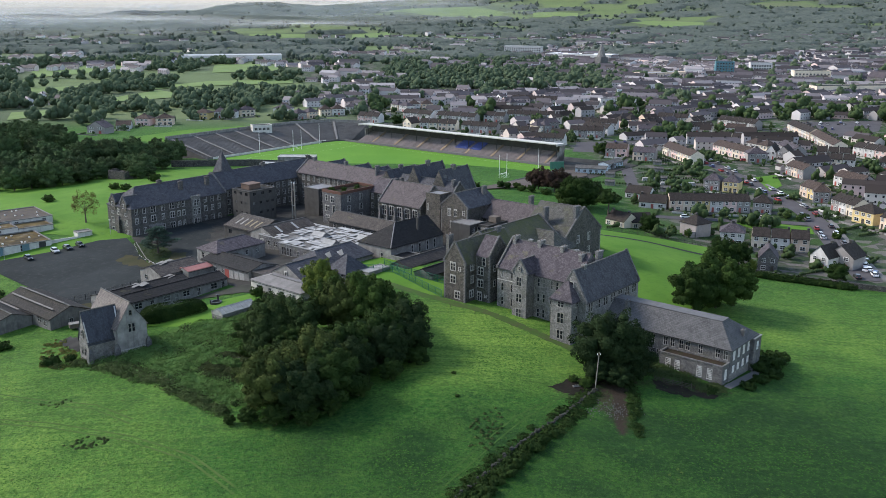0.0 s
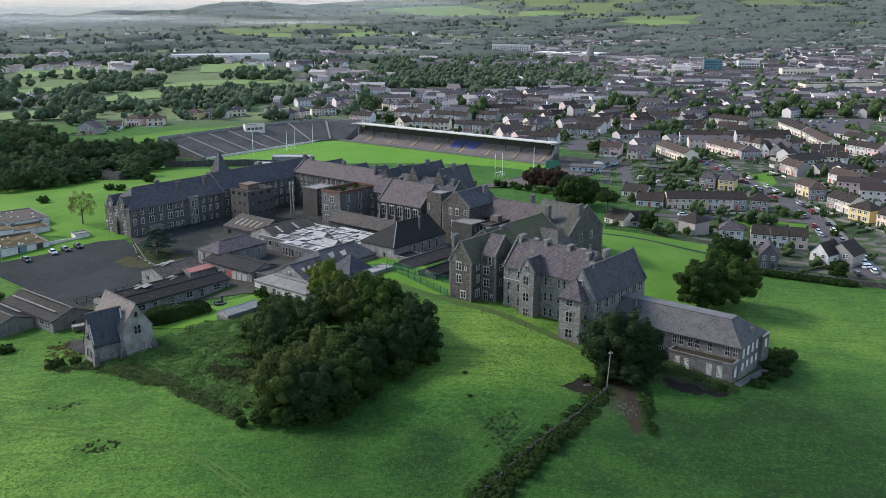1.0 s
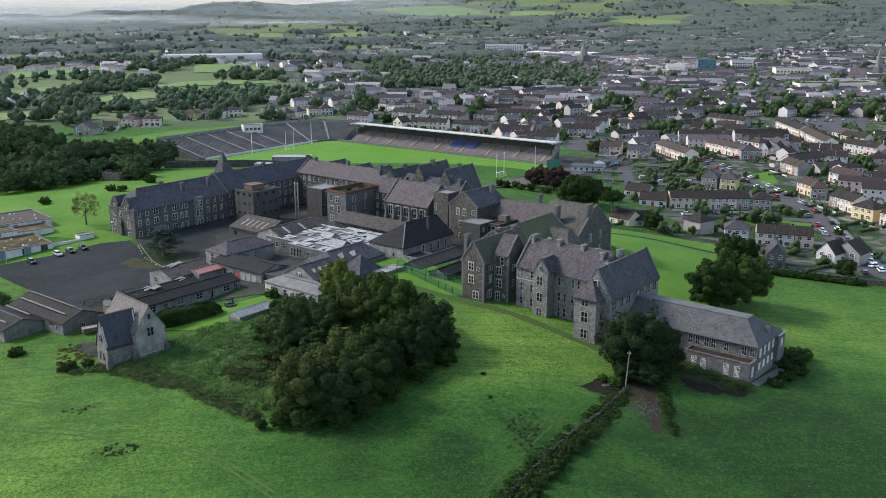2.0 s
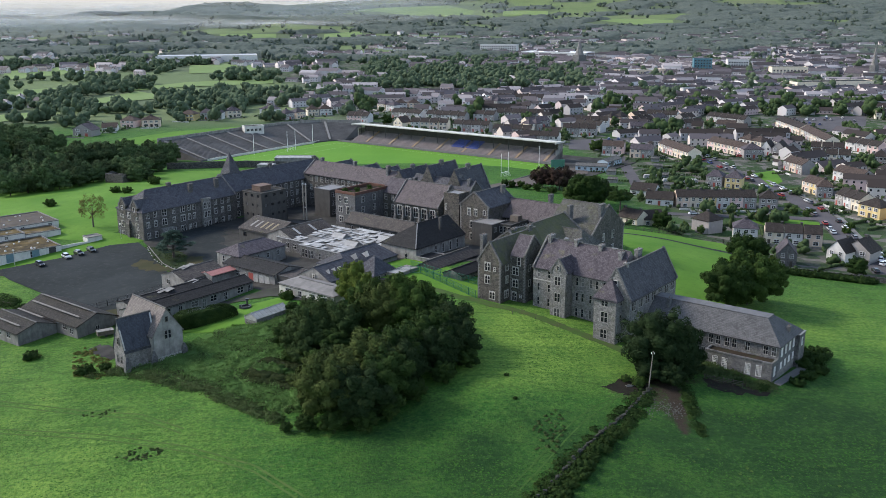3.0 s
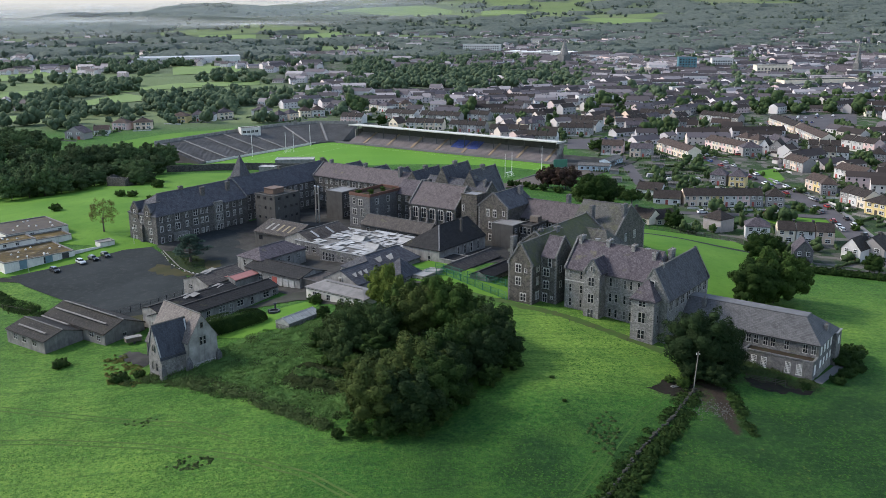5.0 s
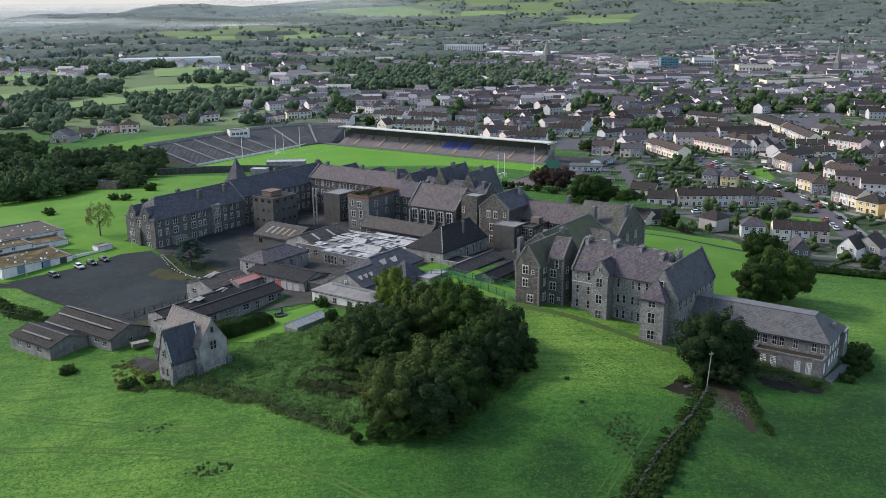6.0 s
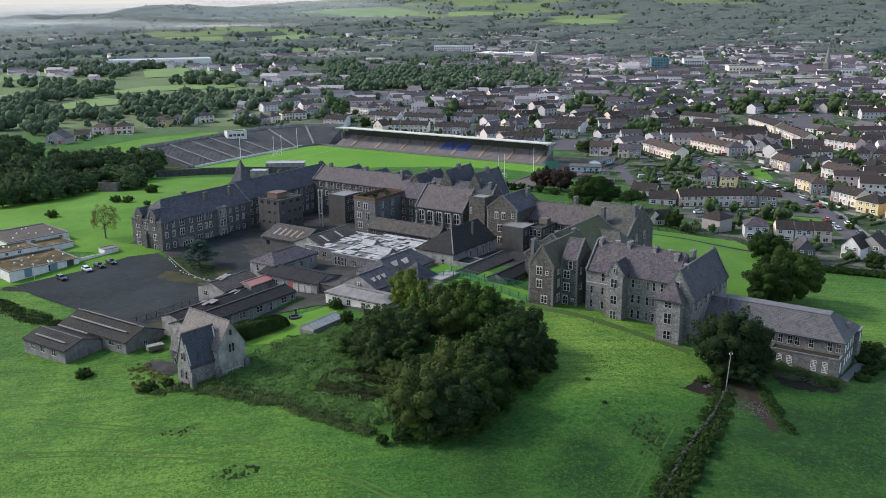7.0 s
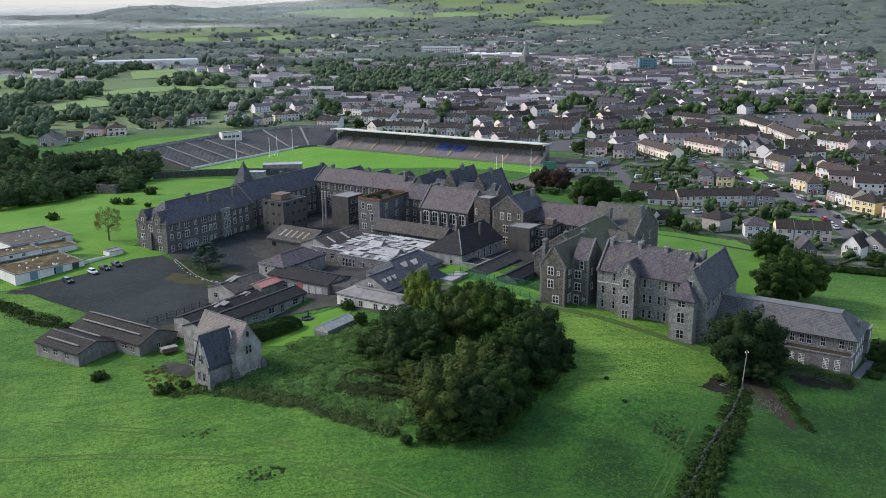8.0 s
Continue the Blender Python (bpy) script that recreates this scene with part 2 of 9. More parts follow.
def land(x, y):
    """Height of the ground: a low knoll that carries the hospital, level country round it, hills far off."""
    z = -9.0 + bump_at(x, y, 10.8, -9.8, 81.1, 238.4, 142.2) + bump_at(x, y, 7.5, -136, 65, 365, 85)
    z += bump_at(x, y, 4, 58, 25, 285, 40) + bump_at(x, y, -3, 125, 60, 340, 80) + bump_at(x, y, 1.6, 2, 14, 172, 16) - bump_at(x, y, 1.0, 0, 20, 231, 20)
    if y > 1800:
        k = min(1.0, (y - 1800) / 2600)
        side = 1 / (1 + math.exp(-(x - 500) / 500))
        z += k * k * ((18 + 40 / (1 + math.exp(-(x + 900) / 180)) + 210 * side) + 55 * noise.noise((x / 900, y / 900, 3.1)) + 25 * noise.noise((x / 300, y / 300, 7.7)))
        z += 60 * math.exp(-((x + 640) / 330) ** 2 - ((y - 3300) / 500) ** 2)
    return z


SITE_X, SITE_Y, SITE_TURN = 13.9, 226.3, -40.0
SITE = pose(SITE_X, SITE_Y, 0, 0, 0, SITE_TURN)


def site(u, v):
    p = SITE @ Vector((u, v, 0))
    return p.x, p.y


# ---- ground ----
def town_share(x, y):
    """1 where the ground is gardens, yards and streets of the town, 0 in open country."""
    if y < 240 or y > 1700:
        return 0.0
    if y < 310:
        return max(0.0, min(1.0, (x - 90) / 8)) * max(0.0, min(1.0, (y - 287 + 0.43 * (x - 100)) / 4))
    edge = 72 if y < 560 else -20
    if y > 640:
        edge = -60 - (y - 640) * 0.25
    return max(0.0, min(1.0, (x - edge) / 25))


def plot_of(x, y):
    """The patchwork of the country: how near to a hedge (0: on it), and a number from 0 to 1 for the plot."""
    d, p = noise.voronoi((x / 190, y / 150, 0.5))
    return d[1] - d[0], (math.sin(p[0].x * 12.9898 + p[0].y * 78.233) * 43758.5453) % 1.0


def wood_share(x, y):
    """1 where trees stand close, 0 in the open."""
    if y < 640 or town_share(x, y) and y < 1450:
        return 0.0
    edge, h = plot_of(x, y)
    limit = 0.60 if y < 1500 else 0.50
    if y > 2500 and x < 0.05 * y or y > 1900 and x > 0.22 * y:
        limit = 0.85
    return 1.0 if h < limit else 0.0


def ground_mat():
    n = Nodes("grass_and_country")
    at = n.where("World")
    zone = n.add("ShaderNodeAttribute")
    zone.attribute_name = "zone"
    big, mid, fine = n.noise(at, 0.018, 4), n.noise(at, 0.11, 5, 0.65), n.noise(at, 1.3, 5, 0.75)
    near = n.mix(n.step(big, 0.35, 0.65), (0.019, 0.082, 0.011), (0.036, 0.116, 0.015))
    near = n.mix(n.step(mid, 0.46, 0.70), near, (0.068, 0.148, 0.022))
    near = n.mix(n.step(n.noise(n.scaled(at, (0.5, 1.6, 1)), 0.25, 6, 0.75), 0.50, 0.66), near, (0.017, 0.058, 0.010))
    near = n.mix(n.math("MULTIPLY", n.step(fine, 0.47, 0.62), 0.75), near, (0.080, 0.152, 0.027))
    near = n.mix(n.math("MULTIPLY", n.step(n.noise(at, 2.0, 4, 0.75), 0.5, 0.62), 0.75), near, (0.010, 0.040, 0.006))
    field_tone = n.add("ShaderNodeAttribute")
    field_tone.attribute_name = "field_tone"
    near = n.mix(n.math("MULTIPLY", field_tone.outputs["Fac"], 0.9), near, n.mix(n.step(fine, 0.35, 0.62), (0.060, 0.138, 0.018), (0.185, 0.290, 0.048)))
    # Shade by the tree clump and at the lower right, painted as dark grass.
    field_shade = n.math("MULTIPLY", n.step(field_tone.outputs["Fac"], 0.0, -1.0), 0.9)
    near = n.mix(field_shade, near, n.mix(n.step(fine, 0.35, 0.65), (0.0048, 0.022, 0.005), (0.012, 0.042, 0.0085)))
    drill = n.add("ShaderNodeMapping")
    drill.inputs["Rotation"].default_value = (0, 0, radians(25))
    drill.inputs["Scale"].default_value = (0.05, 1.0, 1.0)
    n.link(at, drill.inputs["Vector"])
    rows = n.noise(drill.outputs["Vector"], 0.55, 5, 0.7)
    near = n.mix(n.math("MULTIPLY", n.step(rows, 0.50, 0.64), 0.45), near, (0.020, 0.068, 0.011))
    tuft = n.noise(at, 0.8, 7, 0.85)
    near = n.mix(n.math("MULTIPLY", n.step(tuft, 0.52, 0.64), 0.42), near, n.mix(0.6, near, (0.110, 0.230, 0.036)))
    near = n.mix(n.math("MULTIPLY", n.step(tuft, 0.49, 0.38), 0.58), near, n.mix(0.75, near, (0.006, 0.026, 0.005)))
    earth = n.add("ShaderNodeAttribute")
    earth.attribute_name = "earth"
    bare = n.step(n.math("ADD", earth.outputs["Fac"], n.math("MULTIPLY", n.noise(at, 0.6, 7, 0.82), 1.5)), 1.0, 1.32)
    near = n.mix(bare, near, n.mix(n.noise(at, 1.1, 5, 0.75), (0.014, 0.012, 0.009), (0.052, 0.036, 0.025)))
    plot = n.add("ShaderNodeAttribute")
    plot.attribute_name = "plot"
    # Far plots are greyed and lightened: distance haze put into their colour.
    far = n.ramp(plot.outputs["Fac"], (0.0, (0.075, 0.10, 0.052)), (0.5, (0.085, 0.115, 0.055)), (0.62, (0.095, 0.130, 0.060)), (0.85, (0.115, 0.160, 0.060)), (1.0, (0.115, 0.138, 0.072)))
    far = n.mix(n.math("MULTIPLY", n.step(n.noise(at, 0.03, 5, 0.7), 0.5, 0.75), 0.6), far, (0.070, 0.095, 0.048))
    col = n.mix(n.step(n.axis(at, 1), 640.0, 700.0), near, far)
    yards = n.ramp(n.axis(n.cells(at, 0.085), 0), (0.0, (0.030, 0.070, 0.014)), (0.4, (0.045, 0.068, 0.026)), (0.62, (0.078, 0.074, 0.066)), (1.0, (0.022, 0.048, 0.013)))
    yards = n.mix(n.step(mid, 0.50, 0.70), yards, (0.050, 0.075, 0.035))
    yards = n.mix(n.math("MULTIPLY", n.step(n.noise(at, 0.35, 5, 0.75), 0.52, 0.62), 0.7), yards, (0.022, 0.045, 0.014))
    small = n.axis(n.cells(at, 0.24), 0)
    yards = n.mix(n.math("MULTIPLY", n.step(small, 0.74, 0.78), 0.8), yards, (0.13, 0.118, 0.110))
    yards = n.mix(n.math("MULTIPLY", n.step(small, 0.30, 0.26), 0.8), yards, (0.018, 0.040, 0.012))
    col = n.mix(zone.outputs["Fac"], col, yards)
    h = n.mix(0.5, fine, mid)
    n.bump(h, 1.0, 0.9)
    return n.done(col, 0.95, spec=0.15)


def spaced(*runs):
    out = []
    for a, b, s in runs:
        out += list(np.arange(a, b, s))
    return out


xs = spaced((-4600, -2400, 200), (-2400, -320, 40), (-320, -104, 4), (-104, 104, 2), (104, 320, 4), (320, 2400, 40), (2400, 4601, 200))
ys = spaced((-800, 60, 60), (60, 120, 4), (120, 232, 2), (232, 420, 4), (420, 720, 10), (720, 1800, 36), (1800, 4900, 62))
gv = [(x, y, land(x, y)) for y in ys for x in xs]
nx = len(xs)
gf = [(j * nx + i, j * nx + i + 1, (j + 1) * nx + i + 1, (j + 1) * nx + i) for j in range(len(ys) - 1) for i in range(nx - 1)]
gm = bpy.data.meshes.new("ground")
gm.from_pydata(gv, [], gf)
gm.attributes.new("zone", "FLOAT", "POINT").data.foreach_set("value", [town_share(x, y) for x, y, z in gv])
gm.attributes.new("plot", "FLOAT", "POINT").data.foreach_set("value", [plot_of(x, y)[1] * (0.4 if wood_share(x, y) else 1.0) for x, y, z in gv])
gm.attributes.new("earth", "FLOAT", "POINT").data.foreach_set("value", [min(0.85, bump_at(x, y, 0.55, 27, 5.0, 175.5, 3.5) + bump_at(x, y, 0.6, 35.5, 4.5, 181, 6) + bump_at(x, y, 0.42, 32.5, 3.5, 170, 6) + bump_at(x, y, 0.55, 48, 9, 184, 3) + bump_at(x, y, 0.4, 57, 5, 182, 3) + sum(bump_at(x, y, 0.6, 36.6 - 0.28 * k, 1.1, 178 - 2.2 * k, 1.8) for k in range(9)) + bump_at(x, y, 0.35, -90, 6, 213, 6)) if 10 < x < 80 and y < 230 or x < -70 and 190 < y < 230 else 0.0 for x, y, z in gv])
# Brighter and darker pools of grass; negative bumps paint shade into the colour.
gm.attributes.new("field_tone", "FLOAT", "POINT").data.foreach_set("value", [min(1.0, (bump_at(x, y, 1.7, 8, 30, 200, 24) + bump_at(x, y, 0.75, -85, 55, 150, 34) + bump_at(x, y, 0.6, 20, 30, 178, 14) + bump_at(x, y, 0.5, -112, 30, 205, 30) + bump_at(x, y, 0.9, -148, 20, 266, 16) + bump_at(x, y, 0.5, 95, 30, 235, 35) + bump_at(x, y, 0.5, 85, 40, 215, 25) - bump_at(x, y, 1.7, 66, 58, 152, 40) - bump_at(x, y, 0.9, -14, 26, 150, 20)) * (0.75 + 0.7 * noise.noise((x / 9, y / 9, 2.2)))) for x, y, z in gv])
gm.polygons.foreach_set("use_smooth", [True] * len(gf))
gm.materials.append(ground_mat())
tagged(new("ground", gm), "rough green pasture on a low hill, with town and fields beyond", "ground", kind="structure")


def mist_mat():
    n = Nodes("mist_haze")
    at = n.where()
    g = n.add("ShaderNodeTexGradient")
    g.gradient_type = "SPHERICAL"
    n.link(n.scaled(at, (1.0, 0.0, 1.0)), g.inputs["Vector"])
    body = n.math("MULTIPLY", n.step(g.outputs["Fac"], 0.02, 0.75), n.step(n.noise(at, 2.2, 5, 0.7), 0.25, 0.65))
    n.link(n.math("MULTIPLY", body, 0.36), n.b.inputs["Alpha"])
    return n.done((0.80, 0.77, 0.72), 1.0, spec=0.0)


def backdrop_mat():
    """Misty sky low over the horizon, painted as glow, fading upwards, with faint streaks."""
    n = Nodes("horizon_haze_glow")
    at = n.where("World")
    streak = n.noise(n.scaled(at, (0.0012, 0.0012, 0.03)), 1.0, 4, 0.6)
    col = n.mix(n.step(n.axis(at, 2), 10.0, 105.0), (0.17, 0.173, 0.172), (0.34, 0.338, 0.33))
    col = n.mix(n.math("MULTIPLY", n.step(streak, 0.4, 0.7), 0.35), col, (0.24, 0.24, 0.235))
    n.link(col, n.b.inputs["Emission Color"])
    n.b.inputs["Emission Strength"].default_value = 1.0
    return n.done((0.0, 0.0, 0.0), 1.0, spec=0.0)


MIST = mist_mat()
# Added curtain that glows with the haze of the horizon sky.
arc = [(4860 * math.sin(radians(a)), 4860 * math.cos(radians(a))) for a in range(-44, 45, 4)]
s = Shape()
for (x0, y0), (x1, y1) in zip(arc, arc[1:]):
    s.face((x0, y0, -60), (x1, y1, -60), (x1, y1, 760), (x0, y0, 760))
solid("backdrop", s, backdrop_mat(), "glowing backdrop of pale misty sky along the far horizon", "backdrop", kind="structure")
# Small shells are fog patches; the wide ones are added veils for haze.
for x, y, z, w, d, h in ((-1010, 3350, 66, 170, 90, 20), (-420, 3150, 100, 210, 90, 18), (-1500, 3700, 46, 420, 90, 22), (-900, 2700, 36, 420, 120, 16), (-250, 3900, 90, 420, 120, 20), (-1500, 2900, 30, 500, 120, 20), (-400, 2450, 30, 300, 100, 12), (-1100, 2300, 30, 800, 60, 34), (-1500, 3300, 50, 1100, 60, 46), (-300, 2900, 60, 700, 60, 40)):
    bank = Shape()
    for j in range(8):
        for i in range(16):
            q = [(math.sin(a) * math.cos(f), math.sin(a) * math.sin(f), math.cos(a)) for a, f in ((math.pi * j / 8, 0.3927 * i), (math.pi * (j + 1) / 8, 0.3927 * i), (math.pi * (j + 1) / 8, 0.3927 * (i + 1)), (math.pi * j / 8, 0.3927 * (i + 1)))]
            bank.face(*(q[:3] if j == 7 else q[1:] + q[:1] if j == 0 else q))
    tagged(solid("mist_bank", bank, MIST, "pale translucent shell of mist and distance haze over the hills", "mist", pose(x, y, z) @ Matrix.Diagonal((w, d, h, 1))), kind="stuff")


def patch(name, outline, material, label, category, lift=0.12, cell=4.0, kind="structure", ragged=0.0):
    """A flat covering of the ground inside an outline of (x, y), cut into cells so that it follows the land."""
    if ragged:
        fine = []
        for (x0, y0), (x1, y1) in zip(outline, outline[1:] + outline[:1]):
            k = max(1, int(math.hypot(x1 - x0, y1 - y0) / 1.2))
            for i in range(k):
                x, y = x0 + (x1 - x0) * i / k, y0 + (y1 - y0) * i / k
                fine.append((x + ragged * noise.noise((x * 0.5, y * 0.5, 1.0)) * 1.6, y + ragged * noise.noise((x * 0.5, y * 0.5, 5.0)) * 1.6))
        outline = fine
    bm = bmesh.new()
    bm.faces.new([bm.verts.new((x, y, 0)) for x, y in outline])
    lo, hi = [min(p[k] for p in outline) for k in (0, 1)], [max(p[k] for p in outline) for k in (0, 1)]
    for k in (0, 1):
        at = lo[k] + cell
        while at < hi[k]:
            co, no = [0, 0, 0], [0, 0, 0]
            co[k], no[k] = at, 1
            bmesh.ops.bisect_plane(bm, geom=bm.verts[:] + bm.edges[:] + bm.faces[:], plane_co=co, plane_no=no)
            at += cell
    bmesh.ops.triangulate(bm, faces=bm.faces[:])
    for v in bm.verts:
        v.co.z = land(v.co.x, v.co.y) + lift
    bmesh.ops.recalc_face_normals(bm, faces=bm.faces[:])
    if sum(f.normal.z for f in bm.faces) < 0:
        bmesh.ops.reverse_faces(bm, faces=bm.faces[:])
    me = bpy.data.meshes.new(name)
    bm.to_mesh(me)
    bm.free()
    return solid(name, me, material, label, category, kind=kind)


def strip(name, line, width, material, label, category, lift=0.12, kind="structure"):
    """A road or path of that width along a line of (x, y), following the land."""
    pts = []
    for (x0, y0), (x1, y1) in zip(line, line[1:]):
        k = max(1, int(math.hypot(x1 - x0, y1 - y0) / 4))
        pts += [(x0 + (x1 - x0) * i / k, y0 + (y1 - y0) * i / k) for i in range(k)]
    pts.append(line[-1])
    s = Shape()
    rows = []
    for i, (x, y) in enumerate(pts):
        a, b = pts[max(0, i - 1)], pts[min(len(pts) - 1, i + 1)]
        d = Vector((b[0] - a[0], b[1] - a[1])).normalized()
        row = [(x - d.y * w, y + d.x * w) for w in (width / 2, 0, -width / 2)]
        rows.append([(px, py, land(px, py) + lift) for px, py in row])
    for a, b in zip(rows, rows[1:]):
        s.face(a[1], b[1], b[0], a[0]).face(a[2], b[2], b[1], a[1])
    return solid(name, s, material, label, category, kind=kind)


def surface(name, a, b, c, s1=0.06, s2=0.9, rough=0.9):
    n = Nodes(name)
    at = n.where("World")
    col = n.mix(n.step(n.noise(at, s1, 5, 0.65), 0.35, 0.68), a, b)
    col = n.mix(n.step(n.noise(at, s2, 6, 0.75), 0.52, 0.76), col, c)
    n.bump(n.noise(at, 4.0, 4), 0.3, 0.05)
    return n.done(col, rough, spec=0.1)


ASPHALT = surface("old_asphalt", (0.014, 0.0175, 0.018), (0.027, 0.032, 0.033), (0.042, 0.045, 0.043), 0.05, 0.6)
YARD = surface("cracked_concrete_yard", (0.020, 0.020, 0.020), (0.064, 0.061, 0.056), (0.018, 0.026, 0.013), 0.10, 0.45)
DIRT = surface("trodden_earth", (0.022, 0.018, 0.013), (0.042, 0.031, 0.022), (0.020, 0.040, 0.010), 0.2, 0.5)
LAWN = surface("mown_lawn", (0.058, 0.140, 0.016), (0.095, 0.190, 0.026), (0.050, 0.112, 0.017), 0.045, 0.6)
PITCH = surface("mown_playing_field", (0.080, 0.190, 0.022), (0.105, 0.220, 0.030), (0.070, 0.170, 0.022), 0.02, 0.5)
MOSSY = surface("weedy_gravel", (0.034, 0.036, 0.016), (0.055, 0.046, 0.022), (0.024, 0.034, 0.012), 0.2, 0.8)
ROADM = surface("road_asphalt", (0.066, 0.062, 0.066), (0.090, 0.085, 0.089), (0.105, 0.100, 0.102))
PAVEM = surface("concrete_pavement", (0.14, 0.135, 0.13), (0.18, 0.175, 0.165), (0.10, 0.097, 0.09))


# ---- parts of buildings ----
WINDOWS = {}


def lattice(rects, front, back):
    """One connected slab between the depths front and back, made of all the upright rectangles (x0, x1, z0, z1)."""
    X = sorted({round(k, 4) for r in rects for k in r[:2]})
    Z = sorted({round(k, 4) for r in rects for k in r[2:]})
    full = {(i, j) for i in range(len(X) - 1) for j in range(len(Z) - 1)
            if any(r[0] < (X[i] + X[i + 1]) / 2 < r[1] and r[2] < (Z[j] + Z[j + 1]) / 2 < r[3] for r in rects)}
    s, seen = Shape(), {}

    def at(i, j, d):
        if (i, j, d) not in seen:
            seen[i, j, d] = len(s.v)
            s.v.append((X[i], d, Z[j]))
        return seen[i, j, d]

    for i, j in full:
        s.f.append((at(i, j, front), at(i + 1, j, front), at(i + 1, j + 1, front), at(i, j + 1, front)))
        for (p, q), a, c in (((i - 1, j), (i, j + 1), (i, j)), ((i + 1, j), (i + 1, j), (i + 1, j + 1)), ((i, j - 1), (i, j), (i + 1, j)), ((i, j + 1), (i + 1, j + 1), (i, j + 1))):
            if (p, q) not in full:
                s.f.append((at(*a, front), at(*a, back), at(*c, back), at(*c, front)))
    return s


def window_meshes(w, h, style):
    key = (round(w, 2), round(h, 2), style)
    if key in WINDOWS:
        return WINDOWS[key]
    g = Shape()
    b = {"stone": 0.13, "arch": 0.15, "thin": 0.06, "multi": 0.06, "house": 0.10, "sill": 0.06}[style]
    front, back = (-0.08 if style in ("stone", "arch") else -0.05), 0.12
    x, t = w / 2, h / 2
    bar = 0.07 if style in ("stone", "arch") and w > 1.2 else 0.028
    rects = [(-x - b, -x, -t, t + b), (x, x + b, -t, t + b), (-x, x, t, t + b), (-x - b - 0.05, x + b + 0.05, -t - max(b, 0.12), -t)]
    if w > 0.9:
        rects.append((-bar, bar, -t, t))
    if style != "sill":
        rects.append((-x, x, -0.03, 0.03))
    if style == "multi":
        rects += [(k * w - 0.014, k * w + 0.014, -t, t) for k in (-0.25, 0.25)] + [(-x, x, k * h - 0.014, k * h + 0.014) for k in (-0.33, -0.17, 0.17, 0.33)]
    if style == "arch":
        for c in ((-x / 2, x / 2) if w > 1.2 else (0.0,)):
            half = x / 2 if w > 1.2 else x
            for k in (-1, 1):
                rects += [tuple(sorted((c + k * half, c + k * half * 0.62))) + (t - 0.36, t), tuple(sorted((c + k * half, c + k * half * 0.30))) + (t - 0.17, t)]
    s = lattice(rects, front, back)
    g.box(-x, x, 0.10, 0.14, -t, t)
    WINDOWS[key] = (s.mesh("window"), g.mesh("pane"))
    return WINDOWS[key]


def window(parent, at, w, h, style, material=None):
    a, b = window_meshes(w, h, style)
    ob = part("window", a, material or (LIME if style in ("stone", "arch") else PAINT_OLD if style == "thin" else CONCRETE if style == "sill" else PAINT_WHITE), parent, at=at)
    part("pane", b, GLASS, ob)
    return ob


def grid_of(s0, s1, n, levels, w, h, style="stone"):
    """Rows of n windows from s0 to s1 along a face, centred at each of the levels."""
    step = (s1 - s0) / max(1, n - 1)
    return [(s0 + step * i, z, w, h, style) for z in levels for i in range(n)]


def roof_shape(length, width, ze, zr, hips=(0, 0), over=0.3, ends=0.15, th=0.18):
    """A ridge roof along x; hips: how far in from each end the ridge starts (0: a gable)."""
    rise = (zr - ze) / (width / 2)
    y, z = width / 2 + over, ze - over * rise
    x0, x1 = -length / 2 - (over if hips[0] else ends), length / 2 + (over if hips[1] else ends)
    r0, r1 = (-length / 2 + hips[0] if hips[0] else x0), (length / 2 - hips[1] if hips[1] else x1)
    s = Shape()
    for dz, flip in ((0.12, False), (0.12 - th, True)):
        a, b, c, d = (x0, -y, z + dz), (x1, -y, z + dz), (x1, y, z + dz), (x0, y, z + dz)
        p, q = (r0, 0, zr + dz), (r1, 0, zr + dz)
        for f in [(a, b, q, p), (c, d, p, q)] + ([(d, a, p)] if hips[0] else []) + ([(b, c, q)] if hips[1] else []):
            s.face(*(f[::-1] if flip else f))
    lo = 0.12 - th
    for a, b in (((x0, -y), (x1, -y)), ((x1, y), (x0, y))):
        s.face((*a, z + lo), (*b, z + lo), (*b, z + 0.12), (*a, z + 0.12))
    for x, h, k in ((x0, hips[0], -1), (x1, hips[1], 1)):
        for sy in (-1, 1):
            q = [(x, sy * y, z + lo), (x, 0, zr + lo), (x, 0, zr + 0.12), (x, sy * y, z + 0.12)]
            if not h:
                s.face(*q)
        if h:
            q = [(x, -y * k, z + lo), (x, y * k, z + lo), (x, y * k, z + 0.12), (x, -y * k, z + 0.12)]
            s.face(*q)
    return s, (r0, r1)


